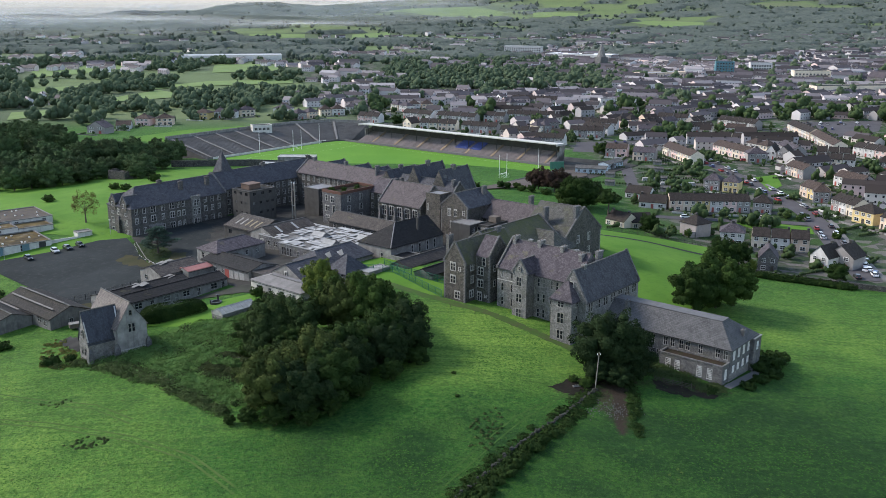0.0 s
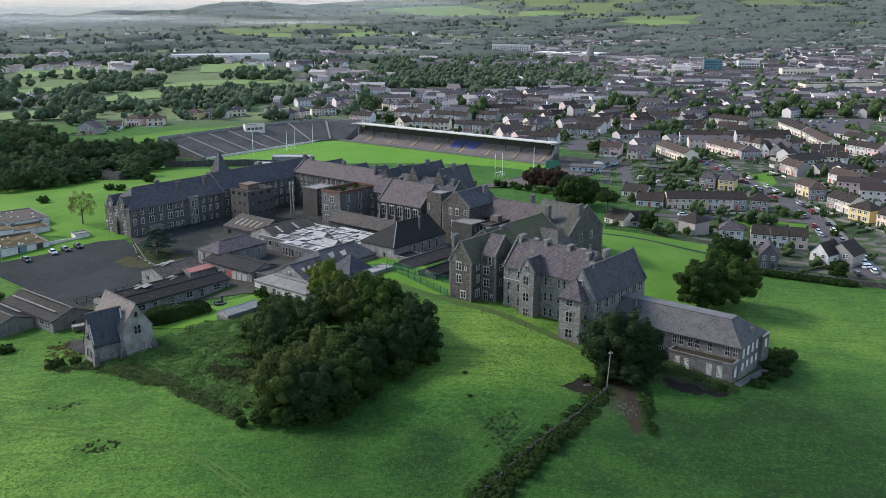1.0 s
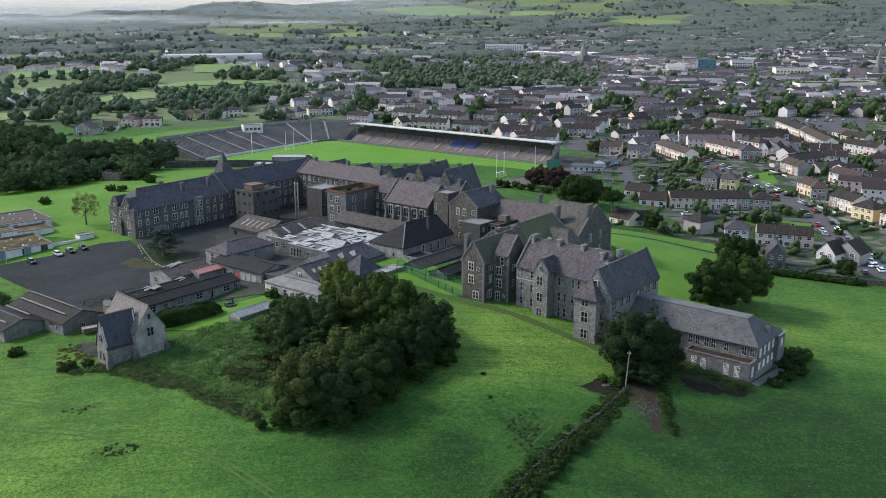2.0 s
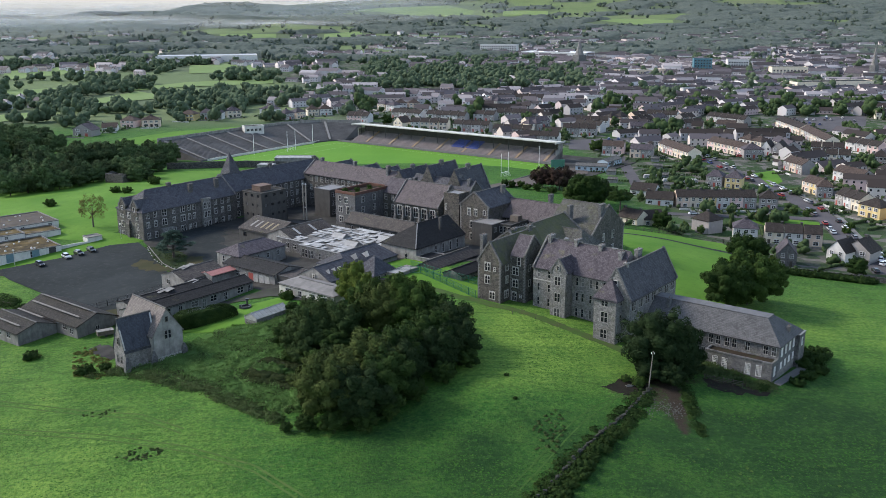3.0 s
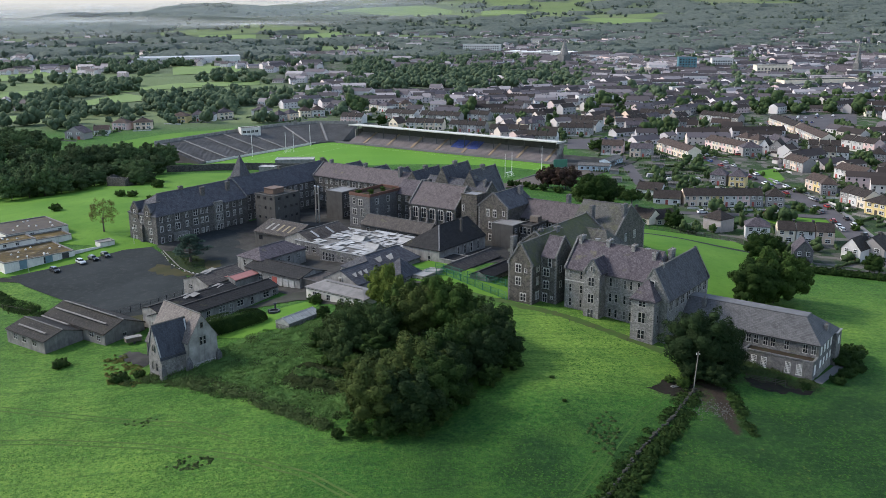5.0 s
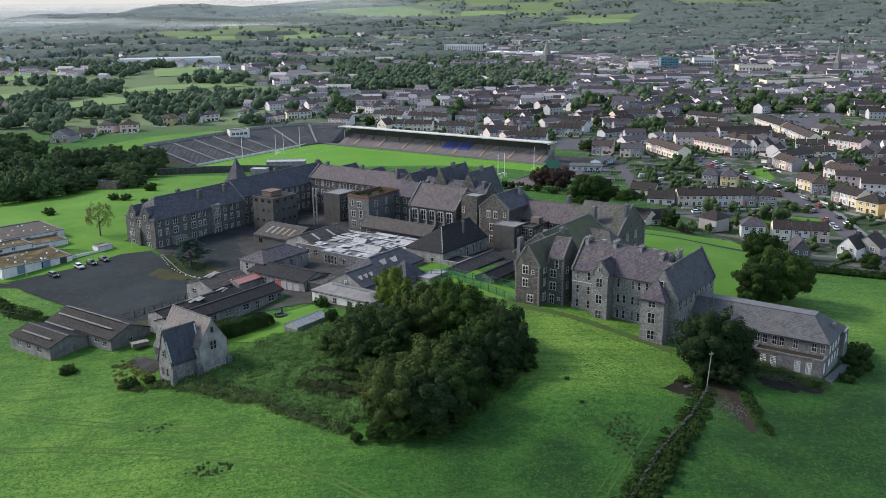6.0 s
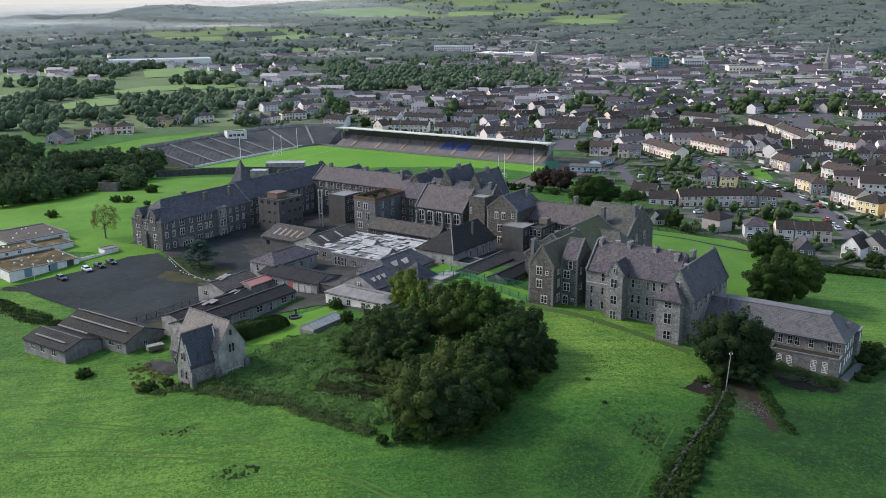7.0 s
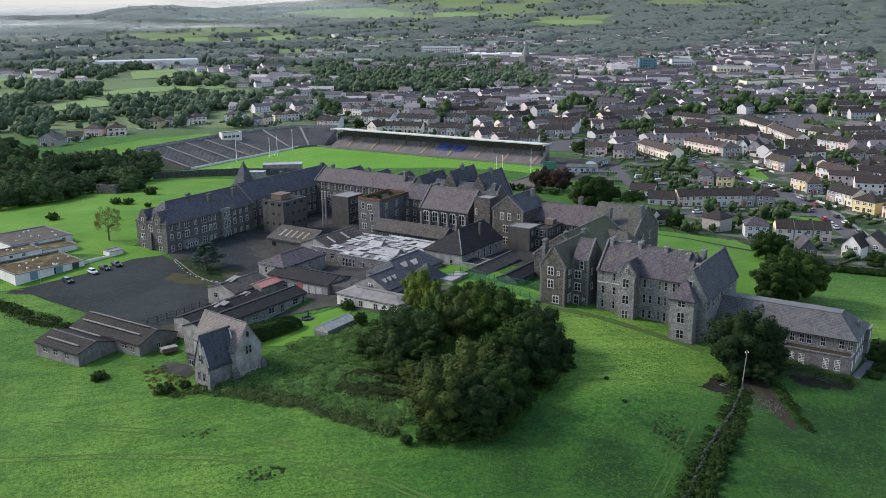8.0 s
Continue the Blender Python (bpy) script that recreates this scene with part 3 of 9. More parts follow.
def wall_shape(x0, x1, y0, y1, zb, ze, zr, axis, hips, wins):
    """Four outer walls with real openings and reveals, and the gable triangles."""
    s = Shape()
    faces = {"F": ((x0, y0), (1, 0)), "R": ((x1, y0), (0, 1)), "B": ((x1, y1), (-1, 0)), "L": ((x0, y1), (0, -1))}
    lens = {"F": x1 - x0, "B": x1 - x0, "L": y1 - y0, "R": y1 - y0}
    for key, ((ox, oy), (dx, dy)) in faces.items():
        inx, iny = -dy, dx
        holes = [(c - w / 2, c + w / 2, z - h / 2, z + h / 2) for c, z, w, h, st in wins.get(key, []) if z + h / 2 < ze and z - h / 2 > zb]
        S = sorted({0.0, lens[key], *[round(k, 3) for a in holes for k in a[:2]]})
        Z = sorted({zb, ze, *[round(k, 3) for a in holes for k in a[2:]]})
        pt = lambda a, z, d=0.0: (ox + dx * a + inx * d, oy + dy * a + iny * d, z)
        for a, b in zip(S, S[1:]):
            run = None
            for lo, hi in zip(Z, Z[1:]):
                m, q = (a + b) / 2, (lo + hi) / 2
                if any(h[0] < m < h[1] and h[2] < q < h[3] for h in holes):
                    if run:
                        s.face(pt(a, run[0]), pt(b, run[0]), pt(b, run[1]), pt(a, run[1]))
                    run = None
                else:
                    run = (run[0] if run else lo, hi)
            if run:
                s.face(pt(a, run[0]), pt(b, run[0]), pt(b, run[1]), pt(a, run[1]))
        for a, b, lo, hi in holes:
            e = 0.25
            s.face(pt(a, lo), pt(b, lo), pt(b, lo, e), pt(a, lo, e)).face(pt(a, hi, e), pt(b, hi, e), pt(b, hi), pt(a, hi))
            s.face(pt(a, lo, e), pt(a, hi, e), pt(a, hi), pt(a, lo)).face(pt(b, lo), pt(b, hi), pt(b, hi, e), pt(b, lo, e))
    if zr is not None:
        xm, ym = (x0 + x1) / 2, (y0 + y1) / 2
        if axis == "u":
            if not hips[0]:
                s.face((x0, y1, ze), (x0, y0, ze), (x0, ym, zr))
            if not hips[1]:
                s.face((x1, y0, ze), (x1, y1, ze), (x1, ym, zr))
        else:
            if not hips[0]:
                s.face((x0, y0, ze), (x1, y0, ze), (xm, y0, zr))
            if not hips[1]:
                s.face((x1, y1, ze), (x0, y1, ze), (xm, y1, zr))
    return s


def face_pose(key, c, z, x0, x1, y0, y1):
    return {"F": pose(x0 + c, y0, z), "R": pose(x1, y0 + c, z, 0, 0, 90), "B": pose(x1 - c, y1, z, 0, 0, 180), "L": pose(x0, y1 - c, z, 0, 0, -90)}[key]


def chimney(parent, x, y, z0, z1, w=0.9, d=1.6, pots=3, material=None, turn=0):
    s = Shape().box(-w / 2, w / 2, -d / 2, d / 2, z0, z1 - 0.35).box(-w / 2 - 0.1, w / 2 + 0.1, -d / 2 - 0.1, d / 2 + 0.1, z1 - 0.35, z1)
    c = part("chimney", s, material or STONE_DARK, parent, at=pose(x, y, 0, 0, 0, turn))
    for i in range(pots):
        part("chimney_pot", Shape().rod(0, (i - (pots - 1) / 2) * d / max(pots, 1), z1, z1 + 0.34, 0.17, 0.13, 6), POT, c)
    return c


def wing(name, label, u0, u1, v0, v1, zb, ze, zr, axis, wins=None, hips=(0, 0), wall=None, roof=None, coping=(0, 0), chimneys=(), over=0.3, quoins=False, frame_mat=None, base=None, category="building"):
    """One wing of a building on the site's grid: walls with windows, a ridge roof, copings and chimneys."""
    wins = wins or {}
    cu, cv = (u0 + u1) / 2, (v0 + v1) / 2
    base = SITE if base is None else base
    root = thing(name, label, category, base @ pose(cu, cv, zb))
    x0, x1, y0, y1 = u0 - cu, u1 - cu, v0 - cv, v1 - cv
    e, r = ze - zb, (zr - zb if zr is not None else None)
    local = {k: [(c, z - zb, w, h, st) for c, z, w, h, st in ws] for k, ws in wins.items()}
    part("wall", wall_shape(x0, x1, y0, y1, 0, e, r, axis, hips, local), wall or STONE_DARK, root)
    L, W = (x1 - x0, y1 - y0) if axis == "u" else (y1 - y0, x1 - x0)
    spin = pose(0, 0, 0, 0, 0, 0 if axis == "u" else 90)
    if r is not None:
        sh, (r0, r1) = roof_shape(L, W, e, r, hips, over, ends=-0.05 if any(coping) else 0.15)
        part("roof", sh, roof or SLATE_BLUE, root, at=spin)
        part("ridge", Shape().beam((r0, 0, r + 0.14), (r1, 0, r + 0.14), 0.35, 0.16), SLATE_DARK if roof in (SLATE_DARK,) else ROOF_GREY, root, at=spin)
        for k, on, h in ((-1, coping[0], hips[0]), (1, coping[1], hips[1])):
            if on:
                s = Shape()
                for sy in (-1, 1):
                    s.beam((k * (L / 2 - 0.1), sy * (W / 2 + 0.15), e + 0.1), (k * (L / 2 - 0.1), 0, r + 0.4), 0.45, 0.4)
                    s.box(k * (L / 2 - 0.1) - 0.3, k * (L / 2 - 0.1) + 0.3, sy * (W / 2) - 0.35, sy * (W / 2) + 0.35, e - 0.4, e + 0.35)
                part("coping", s, LIME if on > 1 else STONE_BLUE, root, at=spin)
        for sy in (-1, 1):
            part("gutter", Shape().beam((-L / 2, sy * (W / 2 + over + 0.06), e - 0.32), (L / 2, sy * (W / 2 + over + 0.06), e - 0.32), 0.14, 0.12), IRON, root, at=spin)
    for key, ws in local.items():
        for c, z, w, h, st in ws:
            cut = z + h / 2 < e and z - h / 2 > 0
            window(root, face_pose(key, c, z, x0, x1, y0, y1) @ pose(0, 0 if cut else -0.16, 0), w, h, st, frame_mat)
    for cx, cy, top, d, *turn in chimneys:
        chimney(root, cx - cu, cy - cv, e - 1 if r is None else min(e, r - 2), top - zb - 0.6, 0.9, d, max(1, int(d / 0.9)), turn=turn[0] if turn else 0, material=STONE_BLUE if wall in (None, STONE_WARM) else wall)
    if quoins:
        for qx, qy in ((x0, y0), (x1, y0), (x1, y1)):
            z, k = 1.0, 0
            while z < e - 0.4:
                a, b = (0.55, 0.32) if k % 2 else (0.32, 0.55)
                sx, sy = (1 if qx < 0 else -1), (1 if qy < 0 else -1)
                xa, xb = sorted((qx - sx * 0.04, qx + sx * a))
                ya, yb = sorted((qy - sy * 0.04, qy + sy * b))
                key = ("quoin", round(xb - xa, 2), round(yb - ya, 2))
                if key not in WINDOWS:
                    WINDOWS[key] = Shape().box(0, xb - xa, 0, yb - ya, 0, 0.36).mesh("quoin")
                part("quoin", WINDOWS[key], STONE_GREY, root, at=pose(xa, ya, z))
                z, k = z + 0.42, k + 1
    return root


def flat_block(name, label, u0, u1, v0, v1, zb, zt, wall, top, wins=None, parapet=0.35, rim=None, base=None, frame_mat=None, category="building"):
    """A flat-roofed block with a parapet or an oversailing slab."""
    cu, cv = (u0 + u1) / 2, (v0 + v1) / 2
    base = SITE if base is None else base
    root = thing(name, label, category, base @ pose(cu, cv, zb))
    x0, x1, y0, y1, e = u0 - cu, u1 - cu, v0 - cv, v1 - cv, zt - zb
    local = {k: [(c, z - zb, w, h, st) for c, z, w, h, st in ws] for k, ws in (wins or {}).items()}
    part("wall", wall_shape(x0, x1, y0, y1, 0, e, None, "u", (0, 0), local), wall, root)
    part("roof", Shape().box(x0 + 0.02, x1 - 0.02, y0 + 0.02, y1 - 0.02, e - 0.25, e - 0.02), top, root)
    s, o, i = Shape(), 0.12, 0.3
    s.box(x0 - o, x1 + o, y0 - o, y0 + i, e, e + parapet).box(x0 - o, x1 + o, y1 - i, y1 + o, e, e + parapet)
    s.box(x0 - o, x0 + i, y0 + i, y1 - i, e, e + parapet).box(x1 - i, x1 + o, y0 + i, y1 - i, e, e + parapet)
    part("parapet", s, rim or wall, root)
    for key, ws in local.items():
        for c, z, w, h, st in ws:
            window(root, face_pose(key, c, z, x0, x1, y0, y1), w, h, st, frame_mat)
    return root


# ---- hospital: the south-east front ----
ROOF_WEEDS = []
SLATE_MOSS2 = slate("weathered_slate", (0.040, 0.040, 0.038), (0.080, 0.078, 0.070), 0.42, (0.050, 0.052, 0.022))
wing("tower_wing", "tall dark rubble-stone gabled wing with pale dressed corners", -14, -7, -4.4, 17, -2, 10.8, 15.9, "v",
     {"F": [(3.0, 9.6, 1.5, 2.1, "arch"), (3.0, 6.2, 1.5, 2.1, "arch"), (4.5, 2.2, 1.6, 1.9, "arch"), (5.2, 9.2, 0.6, 0.9, "stone")],
      "R": [(2.9, 9.6, 1.3, 1.9, "arch"), (2.9, 6.2, 1.0, 1.9, "stone"), (2.7, 2.4, 1.6, 1.9, "arch")]},
     wall=STONE_WARM, roof=SLATE_MOSS, coping=(1, 0), quoins=True, chimneys=((-13.6, -2.6, 17.9, 1.9), (-10.5, 14, 17.6, 1.8)))
wing("gabled_wing", "dark stone wing with a steep slate roof and end gable", -7, -2.5, 0, 8, -2, 12.6, 17.0, "u",
     {"F": [(2.6, 11.0, 0.9, 2.0, "stone"), (1.6, 8.4, 1.6, 2.0, "arch"), (1.6, 5.1, 1.6, 2.0, "arch"), (1.3, 1.6, 1.2, 2.3, "arch"), (3.3, 1.9, 0.5, 0.6, "stone")],
      "R": [(2.2, 9.2, 0.8, 1.6, "stone"), (2.2, 5.2, 0.8, 1.6, "stone")]},
     roof=SLATE_PURPLE, coping=(0, 1), quoins=True)
# long ward behind them, with mossy roof
wing("mossy_ward", "long stone ward with a moss-covered slate roof", -25.5, -9, 14, 43.5, -2, 8.0, 14.2, "v",
     {"R": grid_of(3, 26, 7, (5.6, 1.9), 1.2, 2.0)}, roof=SLATE_MOSS, coping=(1, 1), chimneys=((-17.2, 17, 15.4, 1.6), (-17.2, 47, 16.6, 2.0)))
wing("cross_gable", "slate-roofed cross gable of a stone ward", -16, -3.5, 31, 43, -2, 7.0, 11.6, "u", {"F": grid_of(9, 11, 1, (4.0, 0.8), 1.1, 1.8), "R": grid_of(3, 9, 3, (4.4,), 1.1, 1.9)}, roof=SLATE_MOSS2, hips=(0, 4), coping=(0, 0))
wing("end_gable_block", "stone gable block with a slab chimney on the lawn side", -24, -8, 44, 64, -3, 8.2, 15.8, "u",
     {"R": grid_of(7, 13, 2, (6.6, 2.2), 1.3, 2.3), "F": grid_of(10, 14, 2, (5.5, 1.5), 1.2, 2.0)}, roof=SLATE_MOSS2, coping=(0, 1), chimneys=((-8.8, 51.0, 17.4, 2.6),), quoins=True)
# grey limestone block
cols = [(1.6, z, 0.62, 1.9, "thin") for z in (9.2, 5.6, 1.9)] + [(4.6, z, 0.62, 1.9, "thin") for z in (9.2, 5.6, 1.9)]
cols += [(c, z, 0.62, 2.0, "thin") for c in (12.6, 14.2, 16.4, 18.0, 20.0, 21.4) for z in (8.9, 5.0, 1.1)]
main = wing("grey_main_block", "grey limestone three-storey block with purple slates", 0, 23.5, 0, 12.5, -3, 10.7, 16.7, "u",
     {"F": cols}, frame_mat=DRESSED, wall=STONE_GREY, roof=SLATE_PURPLE, coping=(1, 0), chimneys=((1.3, 6.2, 18.4, 2.2), (8.8, 6.4, 18.3, 2.2), (15.6, 6.2, 18.0, 2.0), (21.6, 5.2, 17.3, 2.2)))
part("string_course", Shape().box(-11.75, -4.9, -6.35, -6.2, 10.4, 10.6), LIME, main)
for c, z in ((5.5, 17.5), (19, 17.0)):
    part("ridge_vent", Shape().box(-0.5, 0.5, -0.4, 0.4, 0, 0.4).box(-0.6, 0.6, -0.5, 0.5, 0.4, 0.5), LEAD, main, at=pose(c - 11.75, 0.2, z + 2.4))
for c, y, z in ((3.1, -3.2, 15.6), (15.2, -2.6, 16.0)):
    part("roof_light", Shape().box(-0.4, 0.4, -0.06, 0.06, 0, 1.1), GLASS_PALE, main, at=pose(c - 11.75, y, z - 0.2, -46))
wing("stair_bay", "projecting gabled stone bay with mullioned windows", 7.0, 11.2, -3.2, 3, -3, 11.4, 14.4, "v",
     {"F": [(2.0, 9.1, 1.5, 2.1, "stone"), (2.0, 4.9, 1.5, 2.1, "stone"), (2.0, 1.0, 1.5, 2.1, "stone"), (2.1, 12.4, 0.5, 0.9, "stone")]},
     frame_mat=DRESSED, wall=STONE_GREY, roof=SLATE_PURPLE, coping=(1, 0))
wing("chapel_ward", "grey stone wing with steep slates and rows of paired windows", 22.5, 30, -6.5, 18.2, -4, 9.0, 15.7, "v",
     {"R": [(c + d, 7.2, 0.7, 2.0, "thin") for c in (2.2, 5.6, 9.0, 12.4, 15.8, 19.2, 22.6) for d in (-0.55, 0.55)] + [(c, 2.6, 0.9, 2.0, "thin") for c in (2.2, 5.6)],
      "F": [(3.75, 12.3, 0.8, 1.6, "stone")]}, frame_mat=DRESSED, wall=STONE_GREY, roof=SLATE_BLUE, coping=(1, 1), chimneys=((24.2, 8.5, 17.8, 2.4), (26.2, -1.5, 16.9, 1.0)))
wing("corner_turret", "square grey stone turret with a pyramid slate roof", 22.6, 28.2, -9.6, -4.6, -4, 9.7, 13.4, "u",
     {"F": [(2.7, 8.3, 1.6, 1.3, "stone"), (2.7, 5.0, 1.6, 2.4, "stone"), (2.7, 1.0, 1.6, 2.0, "stone")], "R": [(2.3, 8.3, 1.2, 1.2, "stone"), (2.3, 4.6, 0.7, 1.9, "thin")]},
     frame_mat=DRESSED, wall=STONE_GREY, roof=SLATE_PURPLE, hips=(2.6, 2.6), over=0.45)
# two-storey east wing with a flat ridge deck
up = [(c, 1.3, 0.95, 1.9, "thin") for c in (4, 7, 10.2, 13.0, 16.2, 17.9, 20.0, 21.6, 24.6, 28.6, 30.4)]
lo = [(c, -2.1, 0.95, 1.9, "thin") for c in (4, 7.5, 11.0, 13.2, 14.6, 15.9)]
east = wing("east_wing", "two-storey grey stone wing with sash windows and hipped slates", 30, 61.5, 1.9, 15.9, -8, 3.0, None, "u",
     {"F": up + lo, "R": [(c, 0.9, 0.95, 1.9, "multi") for c in (2, 4.6, 7.2, 9.8, 12.4)] + [(c, -2.6, 1.0, 2.3, "multi") for c in (2, 4.6, 7.2, 9.8, 12.2)]}, wall=STONE_BLUE)
s = Shape()
X0, X1, Y, e, d = -15.75, 15.75, 7.0, 11.0, 14.9
a, b, c, f = (X0, -Y - 0.4, e - 0.3), (X1 + 0.4, -Y - 0.4, e - 0.3), (X1 + 0.4, Y + 0.4, e - 0.3), (X0, Y + 0.4, e - 0.3)
p, q, r, t = (X0, -2.0, d), (X1 - 4.6, -2.0, d), (X1 - 4.6, 1.2, d), (X0, 1.2, d)
s.face(a, b, q, p).face(b, c, r, q).face(c, f, t, r).face(p, q, r, t).face(f, a, p, t).face(f, c, b, a)
part("roof", s, slate("smooth_grey_slate", (0.060, 0.060, 0.062), (0.088, 0.087, 0.087), 0.0, lichen=0.12, wear=0.3), east)
part("ridge_deck", Shape().box(X0, X1 - 4.4, -2.15, 1.3, d + 0.02, d + 0.14), plain("dull_deck_felt", (0.105, 0.105, 0.108), 0.3, 0.6), east)
part("gutter", Shape().box(X0, X1 + 0.5, -Y - 0.55, -Y - 0.4, e - 0.45, e - 0.25).box(X1 + 0.4, X1 + 0.55, -Y, Y, e - 0.45, e - 0.25), IRON, east)
chimney(east, X1 - 0.9, 1.2, e, e + 2.0, 0.7, 0.8, 1, STONE_BLUE)
chimney(east, -11.5, -3.6, e + 1, d + 0.7, 0.8, 1.0, 1, STONE_BLUE)
part("plinth", Shape().box(X0, X1 + 0.06, -Y - 0.06, Y + 0.06, 0, 5.0), STONE_GREY, east)
flat_block("front_bay", "single-storey grey stone bay with a weedy flat roof", 46.6, 61.4, -1.6, 1.9, -8, -0.3, STONE_BLUE, DIRT,
           {"F": [(c, -2.4, 1.05, 2.3, "multi") for c in (2.2, 4.4, 9.6, 12.0)], "R": [(1.8, -2.4, 1.0, 2.1, "multi")]}, parapet=0.3, rim=STONE_BLUE)
flat_block("porch_turret", "small flat-roofed stone addition at the wing's end", 57.5, 62.5, 12.5, 16.4, -8, 2.4, STONE_BLUE, LEAD, {"R": [(1.9, 0.6, 0.9, 1.7, "multi")]}, parapet=0.2, rim=LEAD)

# ---- hospital: the north range and its court ----
wing("kitchen_range", "long two-storey stone range with a brown slate roof", -57, -22, 54, 66, -3, 7.4, 12.4, "u",
     {"F": grid_of(4, 33, 11, (5.6, 1.8), 1.0, 2.0)}, roof=SLATE_BROWN, coping=(0, 1), chimneys=((-24, 56, 13.6, 1.4), (-36, 66.5, 14.5, 2.0)))
wing("court_gable", "gabled stone wing with paired windows facing the court", -57.7, -46.6, 46, 62, -2, 11.4, 15.6, "v",
     {"F": [(3.6, 9.3, 1.1, 2.2, "arch"), (6.2, 9.3, 1.1, 2.2, "arch"), (4.9, 5.2, 1.7, 2.2, "arch"), (4.9, 1.2, 1.7, 2.2, "arch"), (9.6, 9.6, 0.8, 1.4, "stone")],
      "L": grid_of(4, 10, 2, (8.0, 4.2), 0.9, 1.8)}, wall=STONE_WARM, roof=SLATE_BLUE, coping=(1, 0), quoins=True, chimneys=((-50, 59, 17.2, 2.0),))
flat_block("chimney_tower", "tall plain stone tower stack beside the hall", -66.4, -60.2, 48.5, 54.5, -2, 13.6, STONE_WARM, LEAD, {"F": [(0.9, 9, 0.5, 2.0, "stone")]}, parapet=0.3)
wing("assembly_hall", "stone hall with tall gothic windows, buttresses and brown slates", -88, -68.4, 48, 62, -2, 8.2, 14.6, "u",
     {"F": [(c, 5.4, 1.9, 3.4, "arch") for c in (2.6, 6.2, 9.8, 13.4, 17.0)] + [(c, 0.9, 1.7, 2.0, "stone") for c in (2.6, 6.2, 9.8, 13.4, 17.0)], "R": [(4.5, 8.6, 1.5, 3.4, "arch")]},
     roof=SLATE_BROWN, coping=(1, 1), chimneys=((-88.2, 56.5, 15.4, 2.2),))
for i in range(6):
    u = -87.2 + 3.6 * i
    solid("buttress", Shape().box(-0.35, 0.35, -1.0, 0, -1, 3.0).box(-0.3, 0.3, -0.7, 0, 3.0, 6.2).prism([(-0.35, -1.0), (0.35, -1.0), (0.35, 0), (-0.35, 0)], 6.2, 6.8, 0.5), STONE_GREY,
          "stepped pale stone buttress on the hall wall", "buttress", SITE @ pose(u, 48, 0), "buttresses of the hall")
wing("hall_link", "stone link between hall and brick-topped tower", -102, -88, 57, 68, -4, 8.6, 12.8, "u", {"F": grid_of(2.2, 12, 4, (6.8, 3.4, 0.2), 1.0, 1.8)}, roof=SLATE_PURPLE, coping=(0, 1), chimneys=((-90, 62, 14.8, 1.6),))
bt = flat_block("brick_topped_tower", "square stone tower with a weedy red brick parapet", -110.5, -101, 42, 60, -5, 9.4, STONE_BLUE, DIRT,
     {"F": [(2.2, 7.5, 0.9, 1.9, "stone"), (5.2, 7.2, 1.7, 2.1, "arch"), (2.4, 3.7, 1.7, 2.0, "arch"), (6.0, 3.7, 1.2, 2.6, "stone"), (2.6, 0.2, 1.8, 2.0, "arch"), (6.2, -0.4, 1.1, 2.2, "stone")],
      "R": grid_of(4, 16, 3, (7.4, 3.8, 0.2), 1.3, 2.0)}, parapet=1.0, rim=BRICK_RED)
for k, (u, v, q) in enumerate(((-108.6, 45, 0.8), (-106.5, 49, 1.0), (-103.5, 46, 0.7), (-103, 52, 0.9), (-107, 56, 0.8), (-102.6, 57.5, 0.7), (-105.2, 44, 0.6))):
    x, y = site(u, v)
    ROOF_WEEDS.append((x, y, q, 9.4))
wing("north_range", "three-storey stone range with brown slate roof behind the court", -150, -105, 64.5, 77, -5, 9.2, 13.4, "u",
     {"F": grid_of(4, 42, 14, (7.4, 4.0, 0.4), 1.2, 1.9)}, roof=SLATE_BROWN, coping=(1, 0), chimneys=((-146, 71, 15.4, 1.5), (-128, 71, 15.6, 1.5), (-109, 69, 16.2, 1.8)))
for u0, u1, v1, zr in ((-147, -138, 84, 12.6), (-133, -124, 84, 12.4), (-122, -113, 84, 12.6), (-104, -95, 80, 15.4), (-91, -81, 80, 18.4), (-79, -69, 80, 18.2)):
    wing("rear_gable_wing", "steep slate-roofed rear wing with a coped gable", u0, u1, 71 if u0 < -105 else 64, v1, -6, 8.6, zr, "v", {"B": grid_of(3, 7, 2, (5,), 1.2, 2)}, roof=SLATE_BLUE, coping=(0, 1),
         chimneys=(((u0 + u1) / 2, v1 - 8, zr + 1.9, 1.8),) if u0 > -105 else ())
wing("cross_roof", "slate-roofed stone cross wing between the rear gables", -93, -66, 61, 71, -4, 9.6, 14.6, "u", roof=SLATE_BLUE, coping=(0, 1), chimneys=((-86, 66, 16.6, 1.6), (-73, 66, 17.0, 1.8), (-68, 65, 16.2, 1.4)))

# ---- hospital: the west range ----
cols = [(c, z, 1.0, 1.9, "arch" if z == 2.2 else "stone") for c in (2.0, 5.0, 12.5, 19.0, 21.0, 30.5, 33.5, 36.5) for z in (5.4, 2.2, -1.6)]
cols += [(c, z, 1.7, 2.1, "arch" if z == 2.2 else "stone") for c in (8.6, 16.2) for z in (5.4, 2.2, -1.6)]
west = wing("west_wing", "long three-storey dark stone wing with pale window surrounds", -162, -147, -13, 27, -7, 6.8, 12.6, "v",
     {"R": cols, "F": [(c, z, 1.5, 2.0, "stone") for c in (3.2, 7.2, 11.6) for z in (4.8, 1.4, -2.2)]},
     wall=STONE_WEST, roof=SLATE_BLUE, hips=(6.5, 0), coping=(0, 1), chimneys=((-154.5, 3.5, 14.4, 1.6), (-151.0, 10.0, 13.4, 1.6), (-151.0, 21.5, 13.6, 1.6)))
